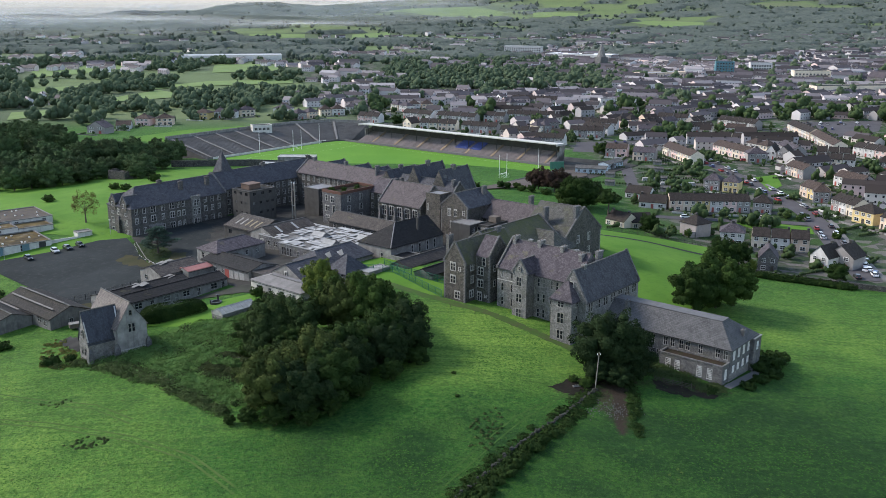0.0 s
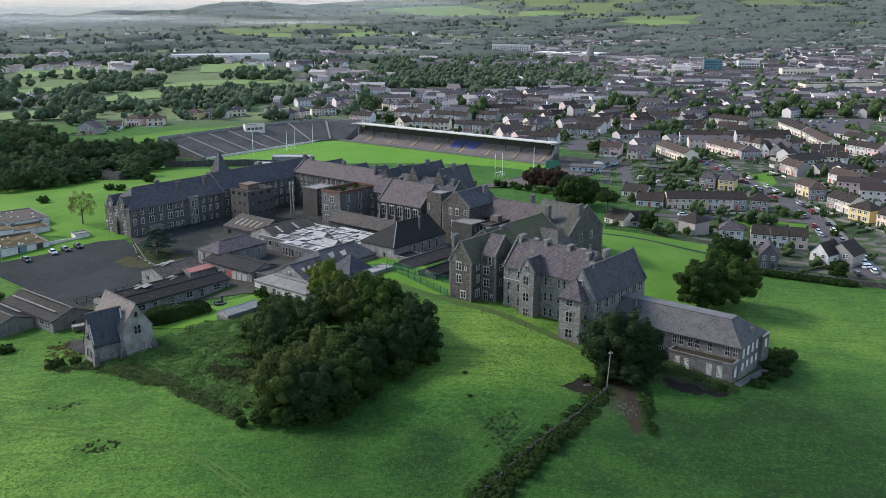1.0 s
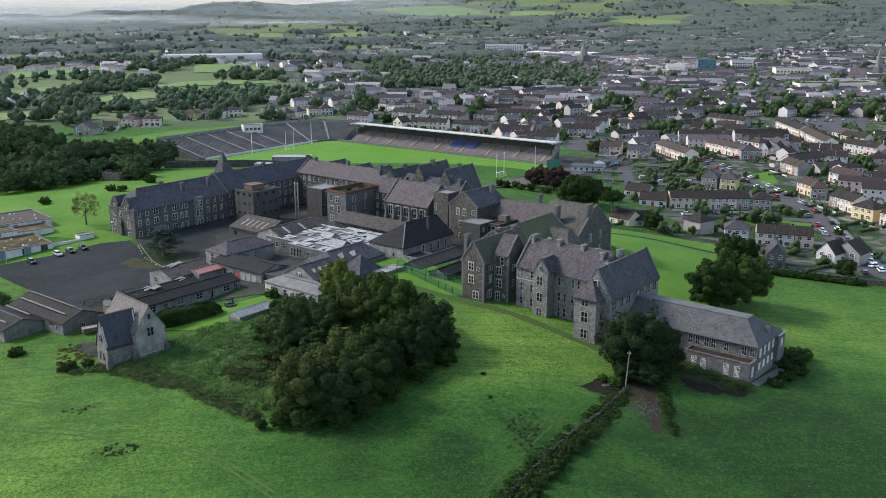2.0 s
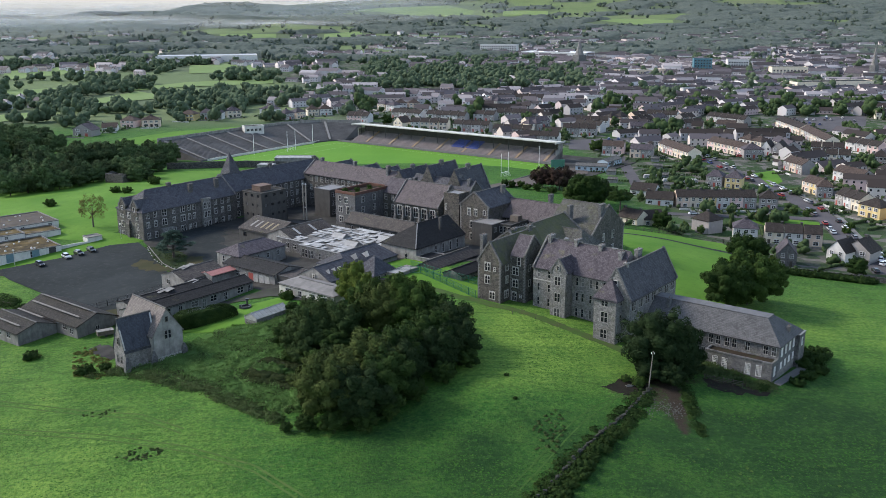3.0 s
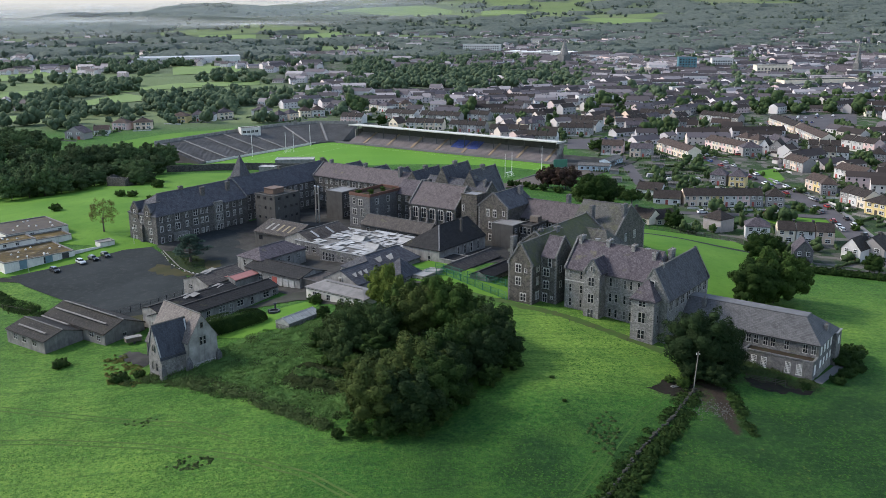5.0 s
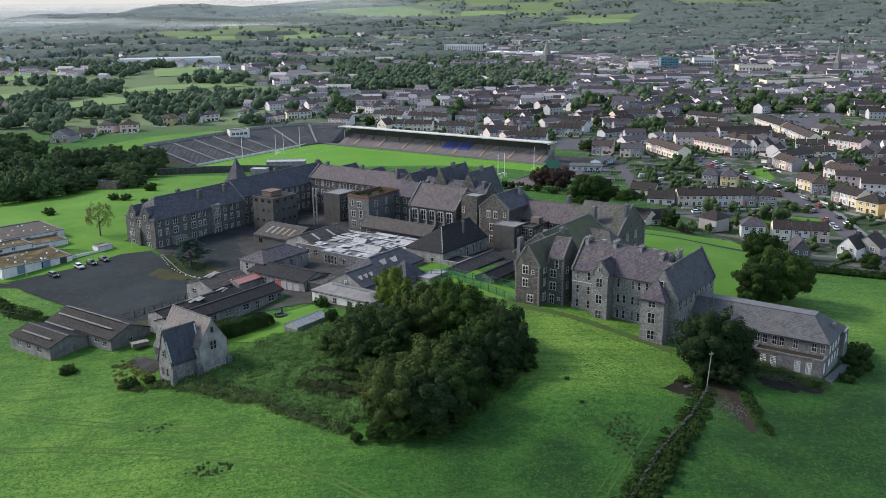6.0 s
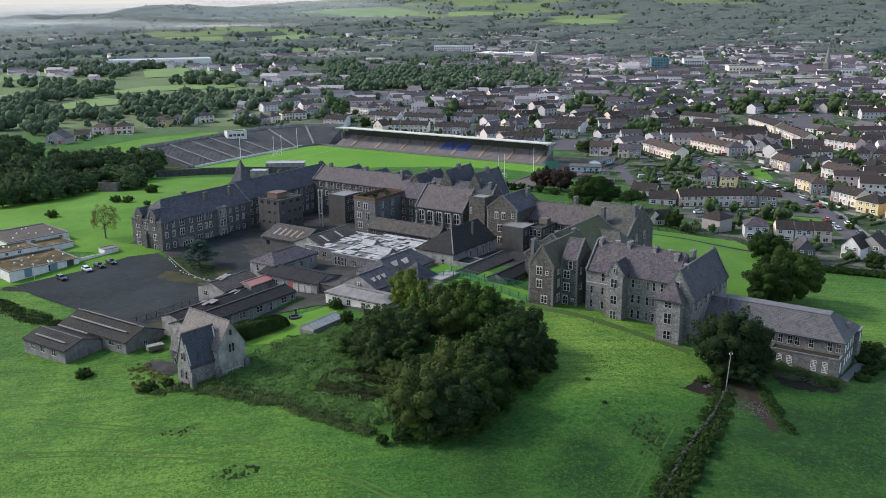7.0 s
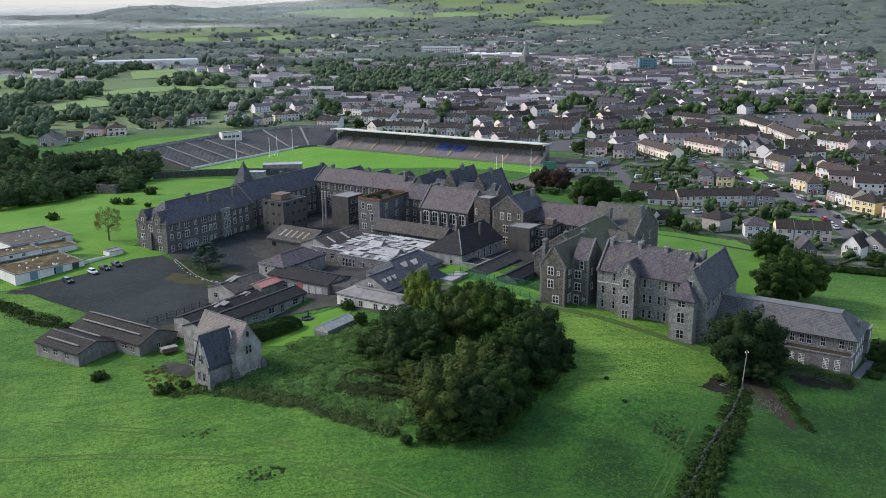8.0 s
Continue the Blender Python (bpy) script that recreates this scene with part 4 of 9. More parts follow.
s = Shape()
flat_block("entrance_bay", "pale limestone window bay beside the door", -147, -145.9, 11.2, 14.6, -6, 7.4, STONE_GREY, LEAD,
           {"R": [(c, z, 1.1, 2.1, "stone") for c in (0.95, 2.45) for z in (5.2, 2.0, -1.6)]}, parapet=0.3)
flat_block("ground_bay", "low grey stone bay window on the west wing", -147, -145.2, -6.5, -1.6, -7, -0.2, STONE_GREY, LEAD, {"R": [(c, -1.8, 0.7, 1.8, "stone") for c in (1.0, 2.0, 3.0, 4.0)]}, parapet=0.3)
for c in (-158.2, -151.4):
    wing("gablet", "small slated gable dormer at the hipped end", c - 1.8, c + 1.8, -13.2, -7.5, 5.0, 8.2, 10.4, "v", {"F": [(1.8, 7.2, 0.9, 1.4, "stone")]}, wall=STONE_WARM, roof=SLATE_BLUE, coping=(1, 0))
for v, d in ((-13, 1.4), (-4.2, 1.0)):
    solid("buttress", Shape().box(-0.7, 0.7, -0.9, 0.9, -7, 2.0).prism([(-0.7, -0.9), (0.7, -0.9), (0.7, 0.9), (-0.7, 0.9)], 2.0, 3.2, 0.4), STONE_DARK, "dark stone buttress on the wing's end", "buttress", SITE @ pose(-154.6 if v < -10 else -163, v, 0))
wing("west_range", "long dark stone range with blue slates joining the court", -163, -149.5, 27, 78, -6, 7.2, 12.8, "v",
     {"R": grid_of(3, 36, 12, (5.4, 2.2, -1.4), 1.1, 1.9)}, wall=STONE_WEST, roof=SLATE_BLUE, coping=(1, 1), chimneys=((-156, 52, 14.6, 1.4), (-156, 76, 14.6, 1.6)))
spire = thing("stair_spire", "square stone stair tower with a tall slated spire", "tower", SITE @ pose(-158.5, 34.5, -4))
part("wall", wall_shape(-3.1, 3.1, -3.1, 3.1, 0, 14.6, None, "u", (0, 0), {}), STONE_DARK, spire)
part("roof", Shape().prism([(-3.4, -3.4), (3.4, -3.4), (3.4, 3.4), (-3.4, 3.4)], 14.4, 24.2, 0.02), SLATE_BLUE, spire)
part("finial", Shape().rod(0, 0, 24.3, 25.6, 0.09, 0.03), LEAD, spire)

# ---- court buildings ----
OCHRE = plain("yellowed_plastic_sheet", (0.17, 0.135, 0.07), 0.2, 1.0, 0.6)
tow2 = flat_block("concrete_tower", "brown cement-rendered flat-roofed block with a brick tank room", -140, -130, 24.5, 36.5, -5, 9.2, CONCRETE, YARD,
     {"F": [(c, 8.2, 1.3, 1.0, "sill") for c in (1.8, 5.0, 8.2)] + [(c, z, 0.9, 0.9, "sill") for c in (2.2, 5.2, 8.0) for z in (4.8, 1.2)],
      "R": [(c, 8.2, 1.3, 1.0, "sill") for c in (2.2, 6, 9.5)] + [(c, z, 1.0, 0.9, "sill") for c in (2, 5, 8, 10.5) for z in (4.8, 1.2)]}, parapet=0.3, rim=CONCRETE)
part("tank_room", Shape().box(-3.4, 1.2, -3.0, 2.2, 14.0, 16.0).box(-3.6, 1.4, -3.2, 2.4, 16.0, 16.15), plain("brown_brick", (0.115, 0.072, 0.052), 0.3, 2.0), tow2, "brick box with a pale slab roof")
lift = flat_block("lift_annexe", "grey rendered stair annexe with glazed landings", -130, -122, 50.5, 59.5, -5, 7.4, CONCRETE, LEAD,
     {"R": [(c, z, 1.6, 1.6, "thin") for c in (2, 4.2, 6.4) for z in (5.6, 2.4, -1.0)]}, parapet=0.2, rim=PAVEM)
flues = thing("twin_flues", "pair of tall pale steel boiler flues", "chimney", SITE @ pose(-126, 41.6, -4))
for k in (-0.75, 0.75):
    part("flue", Shape().rod(k, 0, 0, 14.6, 0.27, 0.27, 12), plain("tan_painted_steel", (0.23, 0.21, 0.18), 0.2, 1.0, 0.6), flues)
    part("cap", Shape().rod(k, 0, 14.6, 15.0, 0.34, 0.25, 12), GALV, flues)
part("brace", Shape().box(-0.75, 0.75, -0.06, 0.06, 6, 6.2).box(-0.75, 0.75, -0.06, 0.06, 12, 12.2), GALV, flues)
box = flat_block("lift_box", "brown rendered lift shaft with a pale slab roof", -48.6, -40.8, 40, 47, -2, 7.8, CONCRETE, LEAD, {"R": [(c, z, 1.2, 1.4, "thin") for c in (1.8, 4.6) for z in (6.0, 2.2)]}, parapet=0.15, rim=PAVEM)
flat_block("glazed_link", "glazed stair link with white frames", -41, -36.5, 44, 54, -2, 7.4, CONCRETE, YARD, {"F": grid_of(0.8, 3.7, 3, (5.8, 2.6), 0.9, 1.9, "thin"), "R": grid_of(1.5, 8.5, 5, (5.8, 2.6), 1.0, 1.8, "thin")}, parapet=0.3)
tank = thing("roof_tank", "rusty water tank on a flat roof", "tank", SITE @ pose(-38.6, 50, 7.35))
part("tank_body", Shape().box(-1.5, 1.5, -1.2, 1.2, 0.3, 2.1), POT, tank)
for k in (-0.9, 0.9):
    part("bearer", Shape().box(k - 0.15, k + 0.15, -1.3, 1.3, 0, 0.3), CONCRETE, tank)
dk = wing("dark_hall", "rendered hall with a dark felt hipped roof", -61.5, -48, 11.5, 35.5, -3, 5.0, 9.9, "v",
     {"R": [(c, 2.8, 0.8, 2.8, "arch") for c in (9.5, 13, 16.5, 20)] + [(c, 1.8, 0.8, 1.2, "thin") for c in (3, 5.4)], "F": [(9.8, 1.8, 0.9, 2.2, "thin")]},
     wall=CEMENT, roof=SLATE_DARK, hips=(9, 0), coping=(0, 0))
part("hip_flashing", Shape().beam((6.9, -12.2, 7.9), (0, -3.0, 13.05), 0.3, 0.1), LEAD, dk)
chimney(dk, 3.6, 3.5, 8.5, 14.2, 0.65, 0.65, 0, CONCRETE)
flat_block("porch_annexe", "flat-roofed annexe beside the dark-roofed hall", -48, -42.4, 11.5, 18.5, -3, 2.6, CEMENT, SLATE_DARK, {"F": [(1.6, 0.6, 0.8, 1.8, "thin"), (3.8, 0.6, 0.8, 1.8, "thin")]}, parapet=0.25)
wing("brown_hut", "low hut with a brown corrugated roof", -43.5, -37, 6.5, 27, -2, 1.8, 3.6, "v", {"F": [(3, 0.6, 1.4, 1, "thin")]}, wall=CONCRETE, roof=ROOF_RUST)
wing("pale_hut", "pale rendered hut with a dark felt roof", -31.5, -25.2, 3.5, 24, -2, 2.6, 3.9, "v", {"R": [(c, 1.2, 0.9, 0.9, "thin") for c in (6, 10, 14)]}, wall=CEMENT, roof=SLATE_DARK)
wing("brown_long_shed", "long low shed with a rust-brown sheet roof", -95, -67, 30.5, 38, -3, 3.2, 5.9, "u", {"F": grid_of(3, 25, 6, (1.6,), 1.4, 1.2, "thin")}, wall=CONCRETE, roof=ROOF_RUST)
wing("slate_pavilion", "square pavilion with a pyramid of dark slates", -52.5, -44.5, -10.5, -1.5, -1.5, 2.6, 6.4, "u", {"F": grid_of(1.5, 6.5, 4, (1.4,), 0.8, 1.3, "thin"), "R": grid_of(2, 7, 3, (1.4,), 0.8, 1.3, "thin")}, wall=CEMENT, roof=SLATE_BLUE, hips=(3.8, 3.8))
flat_block("pale_flat_annexe", "small annexe with a pale broken flat roof", -44.5, -40.5, -5.5, 3.2, -1.5, 2.5, CEMENT, SHEET, {"F": [(2, 1.2, 1.2, 1.2, "thin")]}, parapet=0.1, rim=CEMENT)
wing("slate_workshop", "derelict workshop with slipped slates and skylights", -62, -50, -22, -11, -2, 2.6, 5.6, "v", {"F": [(6, 3.0, 0.7, 1.2, "arch")]}, wall=CEMENT, roof=SLATE_BLUE)
wing("dark_valley_roof", "low ward under dark slates behind the workshop", -66, -53.5, -11, 9.5, -2, 2.8, 6.0, "v", wall=CEMENT, roof=SLATE_BLUE, hips=(3, 3))
for k in range(3):
    solid("skylight", Shape().box(-0.6, 0.6, -0.05, 0.05, -1.1, 1.1), SHEET, "pale glazed skylight in the slates", "skylight", SITE @ pose(-53.0, -20 + 2.2 * k, 4.15, 0, 60, 0))
for u, v, z in ((-56.3, -6.0, 4.9), (-55.9, -1.6, 4.75)):
    solid("skylight", Shape().box(-0.8, 0.8, -0.05, 0.05, -1.3, 1.3), SHEET, "pale glazed skylight in the slates", "skylight", SITE @ pose(u, v, z, 0, 62, 0))
wing("white_prefab", "cream rendered single-storey ward with a pale hipped roof", -60, -39.8, -31, -23, -3, 2.7, 3.7, "u", {"F": grid_of(3, 17.5, 4, (1.0,), 1.2, 1.4, "thin")}, hips=(3.5, 4), frame_mat=WOOD_DARK, wall=plain("cream_render_old", (0.54, 0.50, 0.44), 0.2, 0.6), roof=plain("pale_grey_felt_roof", (0.15, 0.142, 0.136), 0.35, 0.35, 0.9))
wing("grey_hipped_house", "rendered house with grey hipped slates", -97, -87, -22, -4, -5, 3.4, 5.7, "v", {"F": [(3, 1.8, 0.9, 1.6, "thin"), (7, 1.8, 0.9, 1.6, "thin"), (4.5, -1.6, 0.9, 1.9, "thin")], "R": grid_of(3, 15, 4, (1.6,), 1.0, 1.4, "thin")}, wall=CEMENT, roof=SLATE_PURPLE, hips=(4, 4))
gar = wing("garage_range", "long garage range with white doors and dark sheet roof", -90, -68, -25.5, -15, -4, 1.9, 3.4, "u", {"F": [(2, 0, 1.2, 1.5, "thin"), (6.5, 0, 1.6, 1.5, "thin"), (10.2, 0.1, 1.0, 1.0, "thin")]}, wall=CEMENT, roof=SLATE_DARK)
for k, (c, m) in enumerate(((12.2, PAINT_RED), (14.2, PAINT_OLD), (16.6, PAINT_OLD), (19.0, PAINT_OLD))):
    part("door", Shape().box(c - 12, c - 10.1, -5.35, -5.24, 2.0, 5.0), m, gar, "red timber door" if m is PAINT_RED else "")
flat_block("carport", "dark open-fronted shelter with a rusty flat roof", -68, -60.5, -24.5, -16, -3, 1.9, CONCRETE, ROOF_RUST, parapet=0.12)
wing("boiler_shed", "brown corrugated shed with translucent roof sheets", -120, -102.5, 5.5, 20.5, -4, 2.2, 4.9, "u", {"F": [(3, 0.4, 1.6, 1.4, "sill")]}, wall=CONCRETE, roof=ROOF_RUST)
for k in range(5):
    solid("roof_sheet", Shape().box(-0.4, 0.4, -1.9, 1.9, 0, 0.05), CEMENT if k < 2 else OCHRE, "pale translucent roof sheet on the shed", "roof sheet", SITE @ pose(-116 + 2.5 * k, 9.0, 3.64, 19.8), "pale sheets of the shed")
wing("striped_shed", "rusty striped sheet-roofed shed", -103.5, -91.5, 3.5, 22, -4, 2.8, 5.2, "v", wall=CEMENT, roof=ROOF_RUST)
for k in range(7):
    solid("roof_sheet", Shape().box(-1.9, 1.9, -0.45, 0.45, 0, 0.05), SHEET if k % 3 == 1 else ROOF_RUST, "weathered sheet on the striped shed", "roof sheet", SITE @ pose(-94.4, 5.5 + 2.3 * k, 4.28, 0, 21.8), "sheets of the striped shed")

# low wards under broken pale sheets
TORN = surface("torn_roof_felt", (0.06, 0.058, 0.055), (0.22, 0.215, 0.205), (0.035, 0.033, 0.030), 0.25, 0.7)
wards = flat_block("sheeted_ward", "low stone ward with tall windows under a pale sheet roof", -84, -60, -1, 26, -4, 3.1, STONE_BLUE, TORN,
     {"F": [(c, 0.9, 0.8, 2.4, "thin") for c in (1.6, 2.9, 4.2, 5.5)] + [(c, 0.9, 1.0, 1.6, "thin") for c in (9, 12, 15)]}, parapet=0.2, rim=SHEET)
ward2 = flat_block("sheeted_ward", "lower stone ward with an arched door and pale roof", -98, -84, 2.5, 24, -4, 2.9, STONE_BLUE, TORN,
     {"F": [(1.6, 0.4, 1.2, 2.6, "arch"), (5, 0.9, 1.4, 1.5, "thin"), (8.2, 0.9, 1.4, 1.5, "thin"), (11.5, 0.2, 1.0, 2.2, "thin")]}, parapet=0.2, rim=SHEET)
rnd = random.Random(5)
for u0, u1, v0, v1, z in ((-83.5, -60.5, -0.5, 25.5, 3.3), (-97.5, -84.5, 3, 23.5, 3.1)):
    v = v0 + 1
    while v < v1 - 1:
        u = u0 + 1 + rnd.random()
        while u < u1 - 1.5:
            if rnd.random() < 0.85:
                w, d = rnd.uniform(0.6, 1.5), rnd.uniform(0.6, 1.2)
                solid("roof_sheet", Shape().box(-w, w, -d, d, 0, 0.07), SHEET, "loose pale fibre-cement sheet on the ward roof", "roof sheet",
                      SITE @ pose(u, v, z + rnd.uniform(0.04, 0.13), rnd.uniform(-2, 2), rnd.uniform(-2, 2), rnd.uniform(-9, 9)), "loose sheets of the ward roof")
            u += rnd.uniform(1.7, 2.9)
        v += rnd.uniform(1.8, 2.7)
for u, v in ((-80, 13), (-70, 8), (-66, 19)):
    wing("roof_lantern", "ridged glazed lantern on the ward roof", u - 2.4, u + 2.4, v - 1.5, v + 1.5, 2.9, 3.7, 4.7, "u", wall=CEMENT, roof=SHEET)


# ---- trees ----
def leaf_quads(p, nor, size, rng):
    """One small folded leaf spray at each point p, facing along nor: vertices, four to a spray."""
    n = len(p)
    nor = nor / (np.linalg.norm(nor, axis=1, keepdims=True) + 1e-9)
    t = np.cross(nor, rng.normal(size=(n, 3)))
    t /= np.linalg.norm(t, axis=1, keepdims=True) + 1e-9
    b = np.cross(nor, t)
    s = size * rng.uniform(0.5, 1.3, (n, 1))
    return np.stack([p - t * s * 0.5, p + b * s * 0.32 - nor * s * 0.08, p + t * s * 0.55, p - b * s * 0.32 - nor * s * 0.08], 1).reshape(-1, 3)


def ball(c, r, rng, nu=7, nv=5):
    """An uneven low ball of inner foliage: vertices and faces counted from 0."""
    v = [(c[0], c[1], c[2] + r[2])]
    for j in range(1, nv):
        a = math.pi * j / nv
        for i in range(nu):
            f = 2 * math.pi * (i + 0.5 * (j % 2)) / nu
            w = rng.uniform(0.85, 1.1)
            v.append((c[0] + r[0] * w * math.sin(a) * math.cos(f), c[1] + r[1] * w * math.sin(a) * math.sin(f), c[2] + r[2] * w * math.cos(a)))
    v.append((c[0], c[1], c[2] - r[2]))
    f = [(0, 1 + i, 1 + (i + 1) % nu) for i in range(nu)]
    for j in range(nv - 2):
        o = 1 + j * nu
        f += [(o + i, o + nu + i, o + nu + (i + 1) % nu, o + (i + 1) % nu) for i in range(nu)]
    o = 1 + (nv - 2) * nu
    f += [(o + i, len(v) - 1, o + (i + 1) % nu) for i in range(nu)]
    return v, f


def crown_mesh(name, radius, height, low, count, size, seed, material, core=0.8, rough=0.34, lobes=20):
    """A crown of boughs: each bough is a rounded plume of leaf sprays round an inner mass, with gaps between them."""
    rng = np.random.default_rng(seed)
    mid, half = height * (1 + low) / 2, height * (1 - low) / 2
    V, verts, faces = [], [], []
    full = np.array([radius, radius, half])
    boughs = lobes * 2
    for i in range(boughs):
        z = 1 - 1.80 * (i + 0.35) / boughs
        a, q = 2.39996 * i + seed, math.sqrt(max(0.0, 1 - z * z))
        d = np.array([q * math.cos(a), q * math.sin(a), z]) + 0.20 * rng.normal(size=3)
        d /= np.linalg.norm(d)
        pr = radius * rng.uniform(0.20, 0.36) * (20 / lobes) ** 0.35
        bulge = 1 + rough * 0.9 * noise.noise((d[0] * 1.6 + seed, d[1] * 1.6, d[2] * 1.6)) + rough * rng.uniform(-0.55, 0.40)
        c = d * (full - pr * 0.7) * bulge + (0, 0, mid)
        k = int(count / boughs * (pr / radius / 0.28) ** 2)
        e = rng.normal(size=(k, 3)) + 0.6 * d + (0, 0, 0.25)
        e /= np.linalg.norm(e, axis=1, keepdims=True)
        tip = rng.random((k, 1)) ** 1.6
        pos = c + e * pr * (1.05 - 0.55 * tip) * np.array([1.0, 1.0, 0.8]) * rng.uniform(0.8, 1.15, (k, 1)) + (d + (0, 0, 0.35)) * pr * 0.95 * tip
        V.append(leaf_quads(pos, e + 0.4 * d + 0.42 * rng.normal(size=(k, 3)), size, rng))
        if core > 0.3:
            bv, bf = ball(c - d * pr * 0.25, (pr * core, pr * core, pr * core * 0.8), rng)
            faces += [tuple(len(verts) + j for j in f) for f in bf]
            verts += bv
    if core > 0.3:
        k = int(count * 0.30)
        e = rng.normal(size=(k, 3)) + (0, 0, 0.25)
        e /= np.linalg.norm(e, axis=1, keepdims=True)
        V.append(leaf_quads((0, 0, mid) + e * full * rng.uniform(0.60, 0.84, (k, 1)), e + 0.5 * rng.normal(size=(k, 3)), size * 1.1, rng))
        bv, bf = ball((0, 0, mid), tuple(full * 0.58), rng, 9, 6)
        faces += [tuple(len(verts) + j for j in f) for f in bf]
        verts += bv
    lv = np.vstack(V)
    k0 = len(verts)
    verts += [tuple(q) for q in lv.tolist()]
    faces += [(k0 + 4 * i, k0 + 4 * i + 1, k0 + 4 * i + 2, k0 + 4 * i + 3) for i in range(len(lv) // 4)]
    me = bpy.data.meshes.new(name)
    me.from_pydata(verts, [], faces)
    me.materials.append(material)
    return me


def trunk_shape(height, r, limbs, spread, seed):
    q = random.Random(seed)
    s = Shape().rod(0, 0, -0.6, height, r, r * 0.6, 8)
    for i in range(limbs):
        a = 6.28 * i / limbs + q.uniform(-0.4, 0.4)
        k = len(s.v)
        tip = Vector((spread * math.cos(a), spread * math.sin(a), height + spread * q.uniform(0.7, 1.2)))
        foot = Vector((0, 0, height * q.uniform(0.75, 0.98)))
        for c, w in ((foot, r * 0.45), (tip, r * 0.12)):
            s.v += [tuple(c + Vector((w * math.cos(f), w * math.sin(f), 0))) for f in (0, 1.57, 3.14, 4.71)]
        s.f += [(k + j, k + (j + 1) % 4, k + 4 + (j + 1) % 4, k + 4 + j) for j in range(4)]
    return s


LEAF = leaf_mat("broad_leaves", (0.013, 0.033, 0.007), (0.036, 0.064, 0.014), (0.056, 0.086, 0.020))
LEAF_DARK = leaf_mat("dark_leaves", (0.007, 0.019, 0.005), (0.023, 0.045, 0.011), (0.037, 0.062, 0.015))
LEAF_MID = leaf_mat("summer_leaves", (0.026, 0.056, 0.015), (0.064, 0.102, 0.028), (0.092, 0.130, 0.038))
LEAF_YELLOW = leaf_mat("yellow_green_leaves", (0.055, 0.085, 0.016), (0.085, 0.115, 0.022), (0.11, 0.135, 0.028))
LEAF_BLUE = leaf_mat("blue_green_needles", (0.030, 0.055, 0.040), (0.055, 0.085, 0.065), (0.040, 0.065, 0.045))
LEAF_BROWN = leaf_mat("russet_leaves", (0.085, 0.062, 0.022), (0.14, 0.10, 0.035), (0.075, 0.075, 0.024))
LEAF_BRAMBLE = leaf_mat("bramble_leaves", (0.030, 0.062, 0.017), (0.105, 0.160, 0.046), (0.105, 0.195, 0.055))
BARK = plain("bark", (0.075, 0.060, 0.048), 0.35, 3.0)
PROTO = {}


def tree_kind(key, label, radius, height, leaves, size, material, lobes=16, low=0.28, seed=1, category="tree", trunk=0.35, core=0.8):
    PROTO[key] = (label, radius, height, leaves, size, material, lobes, low, seed, category, trunk, core)


def tree(key, x, y, s=1.0, tall=None, turn=None, label="", z=None):
    """A tree of a kind at (x, y), s times its usual size; the meshes are shared by all of the kind."""
    r = random.Random(int(x * 37 + y * 101))
    turn = r.uniform(0, 360) if turn is None else turn
    h = s * (tall or r.uniform(0.9, 1.1))
    m = pose(x, y, land(x, y) if z is None else z, 0, 0, turn) @ Matrix.Diagonal((s, s, h, 1))
    made = PROTO[key]
    if isinstance(made, tuple):
        lab, R, H, n, size, mat, lobes, low, seed, cat, tr, core = made
        bush = tr == 0
        root = thing("bush" if bush else "tree", lab, cat, m)
        if not bush:
            part("trunk", trunk_shape(H * (low + 0.18), tr, 5, R * 0.5, seed), BARK, root)
        part("crown" if not bush else "foliage", crown_mesh("crown", R, H, low, n, size, seed, mat, core, lobes=lobes), mat, root)
        PROTO[key] = root
        ob = root
    else:
        ob = copy_thing(made, m)
    if label:
        tagged(ob, label)
    return ob


tree_kind("oak", "large dark-green broadleaf tree with a dense rounded crown", 6.5, 13.5, 15000, 0.50, LEAF_DARK, 24, 0.02, 3)
# Near-black leaves paint the shade on the clump's right side.
tree_kind("holm", "broad blackish-green tree with a dense low crown", 6.9, 13, 15000, 0.46, leaf_mat("shade_blackened_leaves", (0.006, 0.015, 0.006), (0.017, 0.032, 0.011), (0.028, 0.044, 0.016)), 30, 0.0, 53)
tree_kind("ash", "tall broadleaf tree with light green uneven foliage", 5.8, 13, 14000, 0.50, LEAF, 22, 0.04, 8)
tree_kind("beech", "olive-green broadleaf tree with drooping plumes of leaves", 6.2, 13, 15000, 0.50, leaf_mat("olive_leaves", (0.016, 0.030, 0.008), (0.048, 0.068, 0.018), (0.080, 0.098, 0.028)), 26, -0.02, 71)
tree_kind("willow", "low rounded grey-green willow", 4.6, 7.5, 9000, 0.40, leaf_mat("willow_leaves", (0.014, 0.030, 0.010), (0.036, 0.058, 0.018), (0.052, 0.074, 0.024)), 22, -0.05, 61)
# Wood-edge greens are lightened and greyed, with some haze in the colour.
tree_kind("woodoak", "dark-green broadleaf tree at the wood's edge", 6.5, 13.5, 4600, 0.85, leaf_mat("wood_oak_leaves", (0.016, 0.032, 0.014), (0.042, 0.064, 0.026), (0.062, 0.086, 0.036)), 18, 0.02, 4)
tree_kind("woodash", "fresh green broadleaf tree at the wood's edge", 6.0, 13, 4600, 0.85, leaf_mat("wood_ash_leaves", (0.026, 0.052, 0.020), (0.066, 0.104, 0.040), (0.092, 0.130, 0.054)), 17, 0.02, 9)
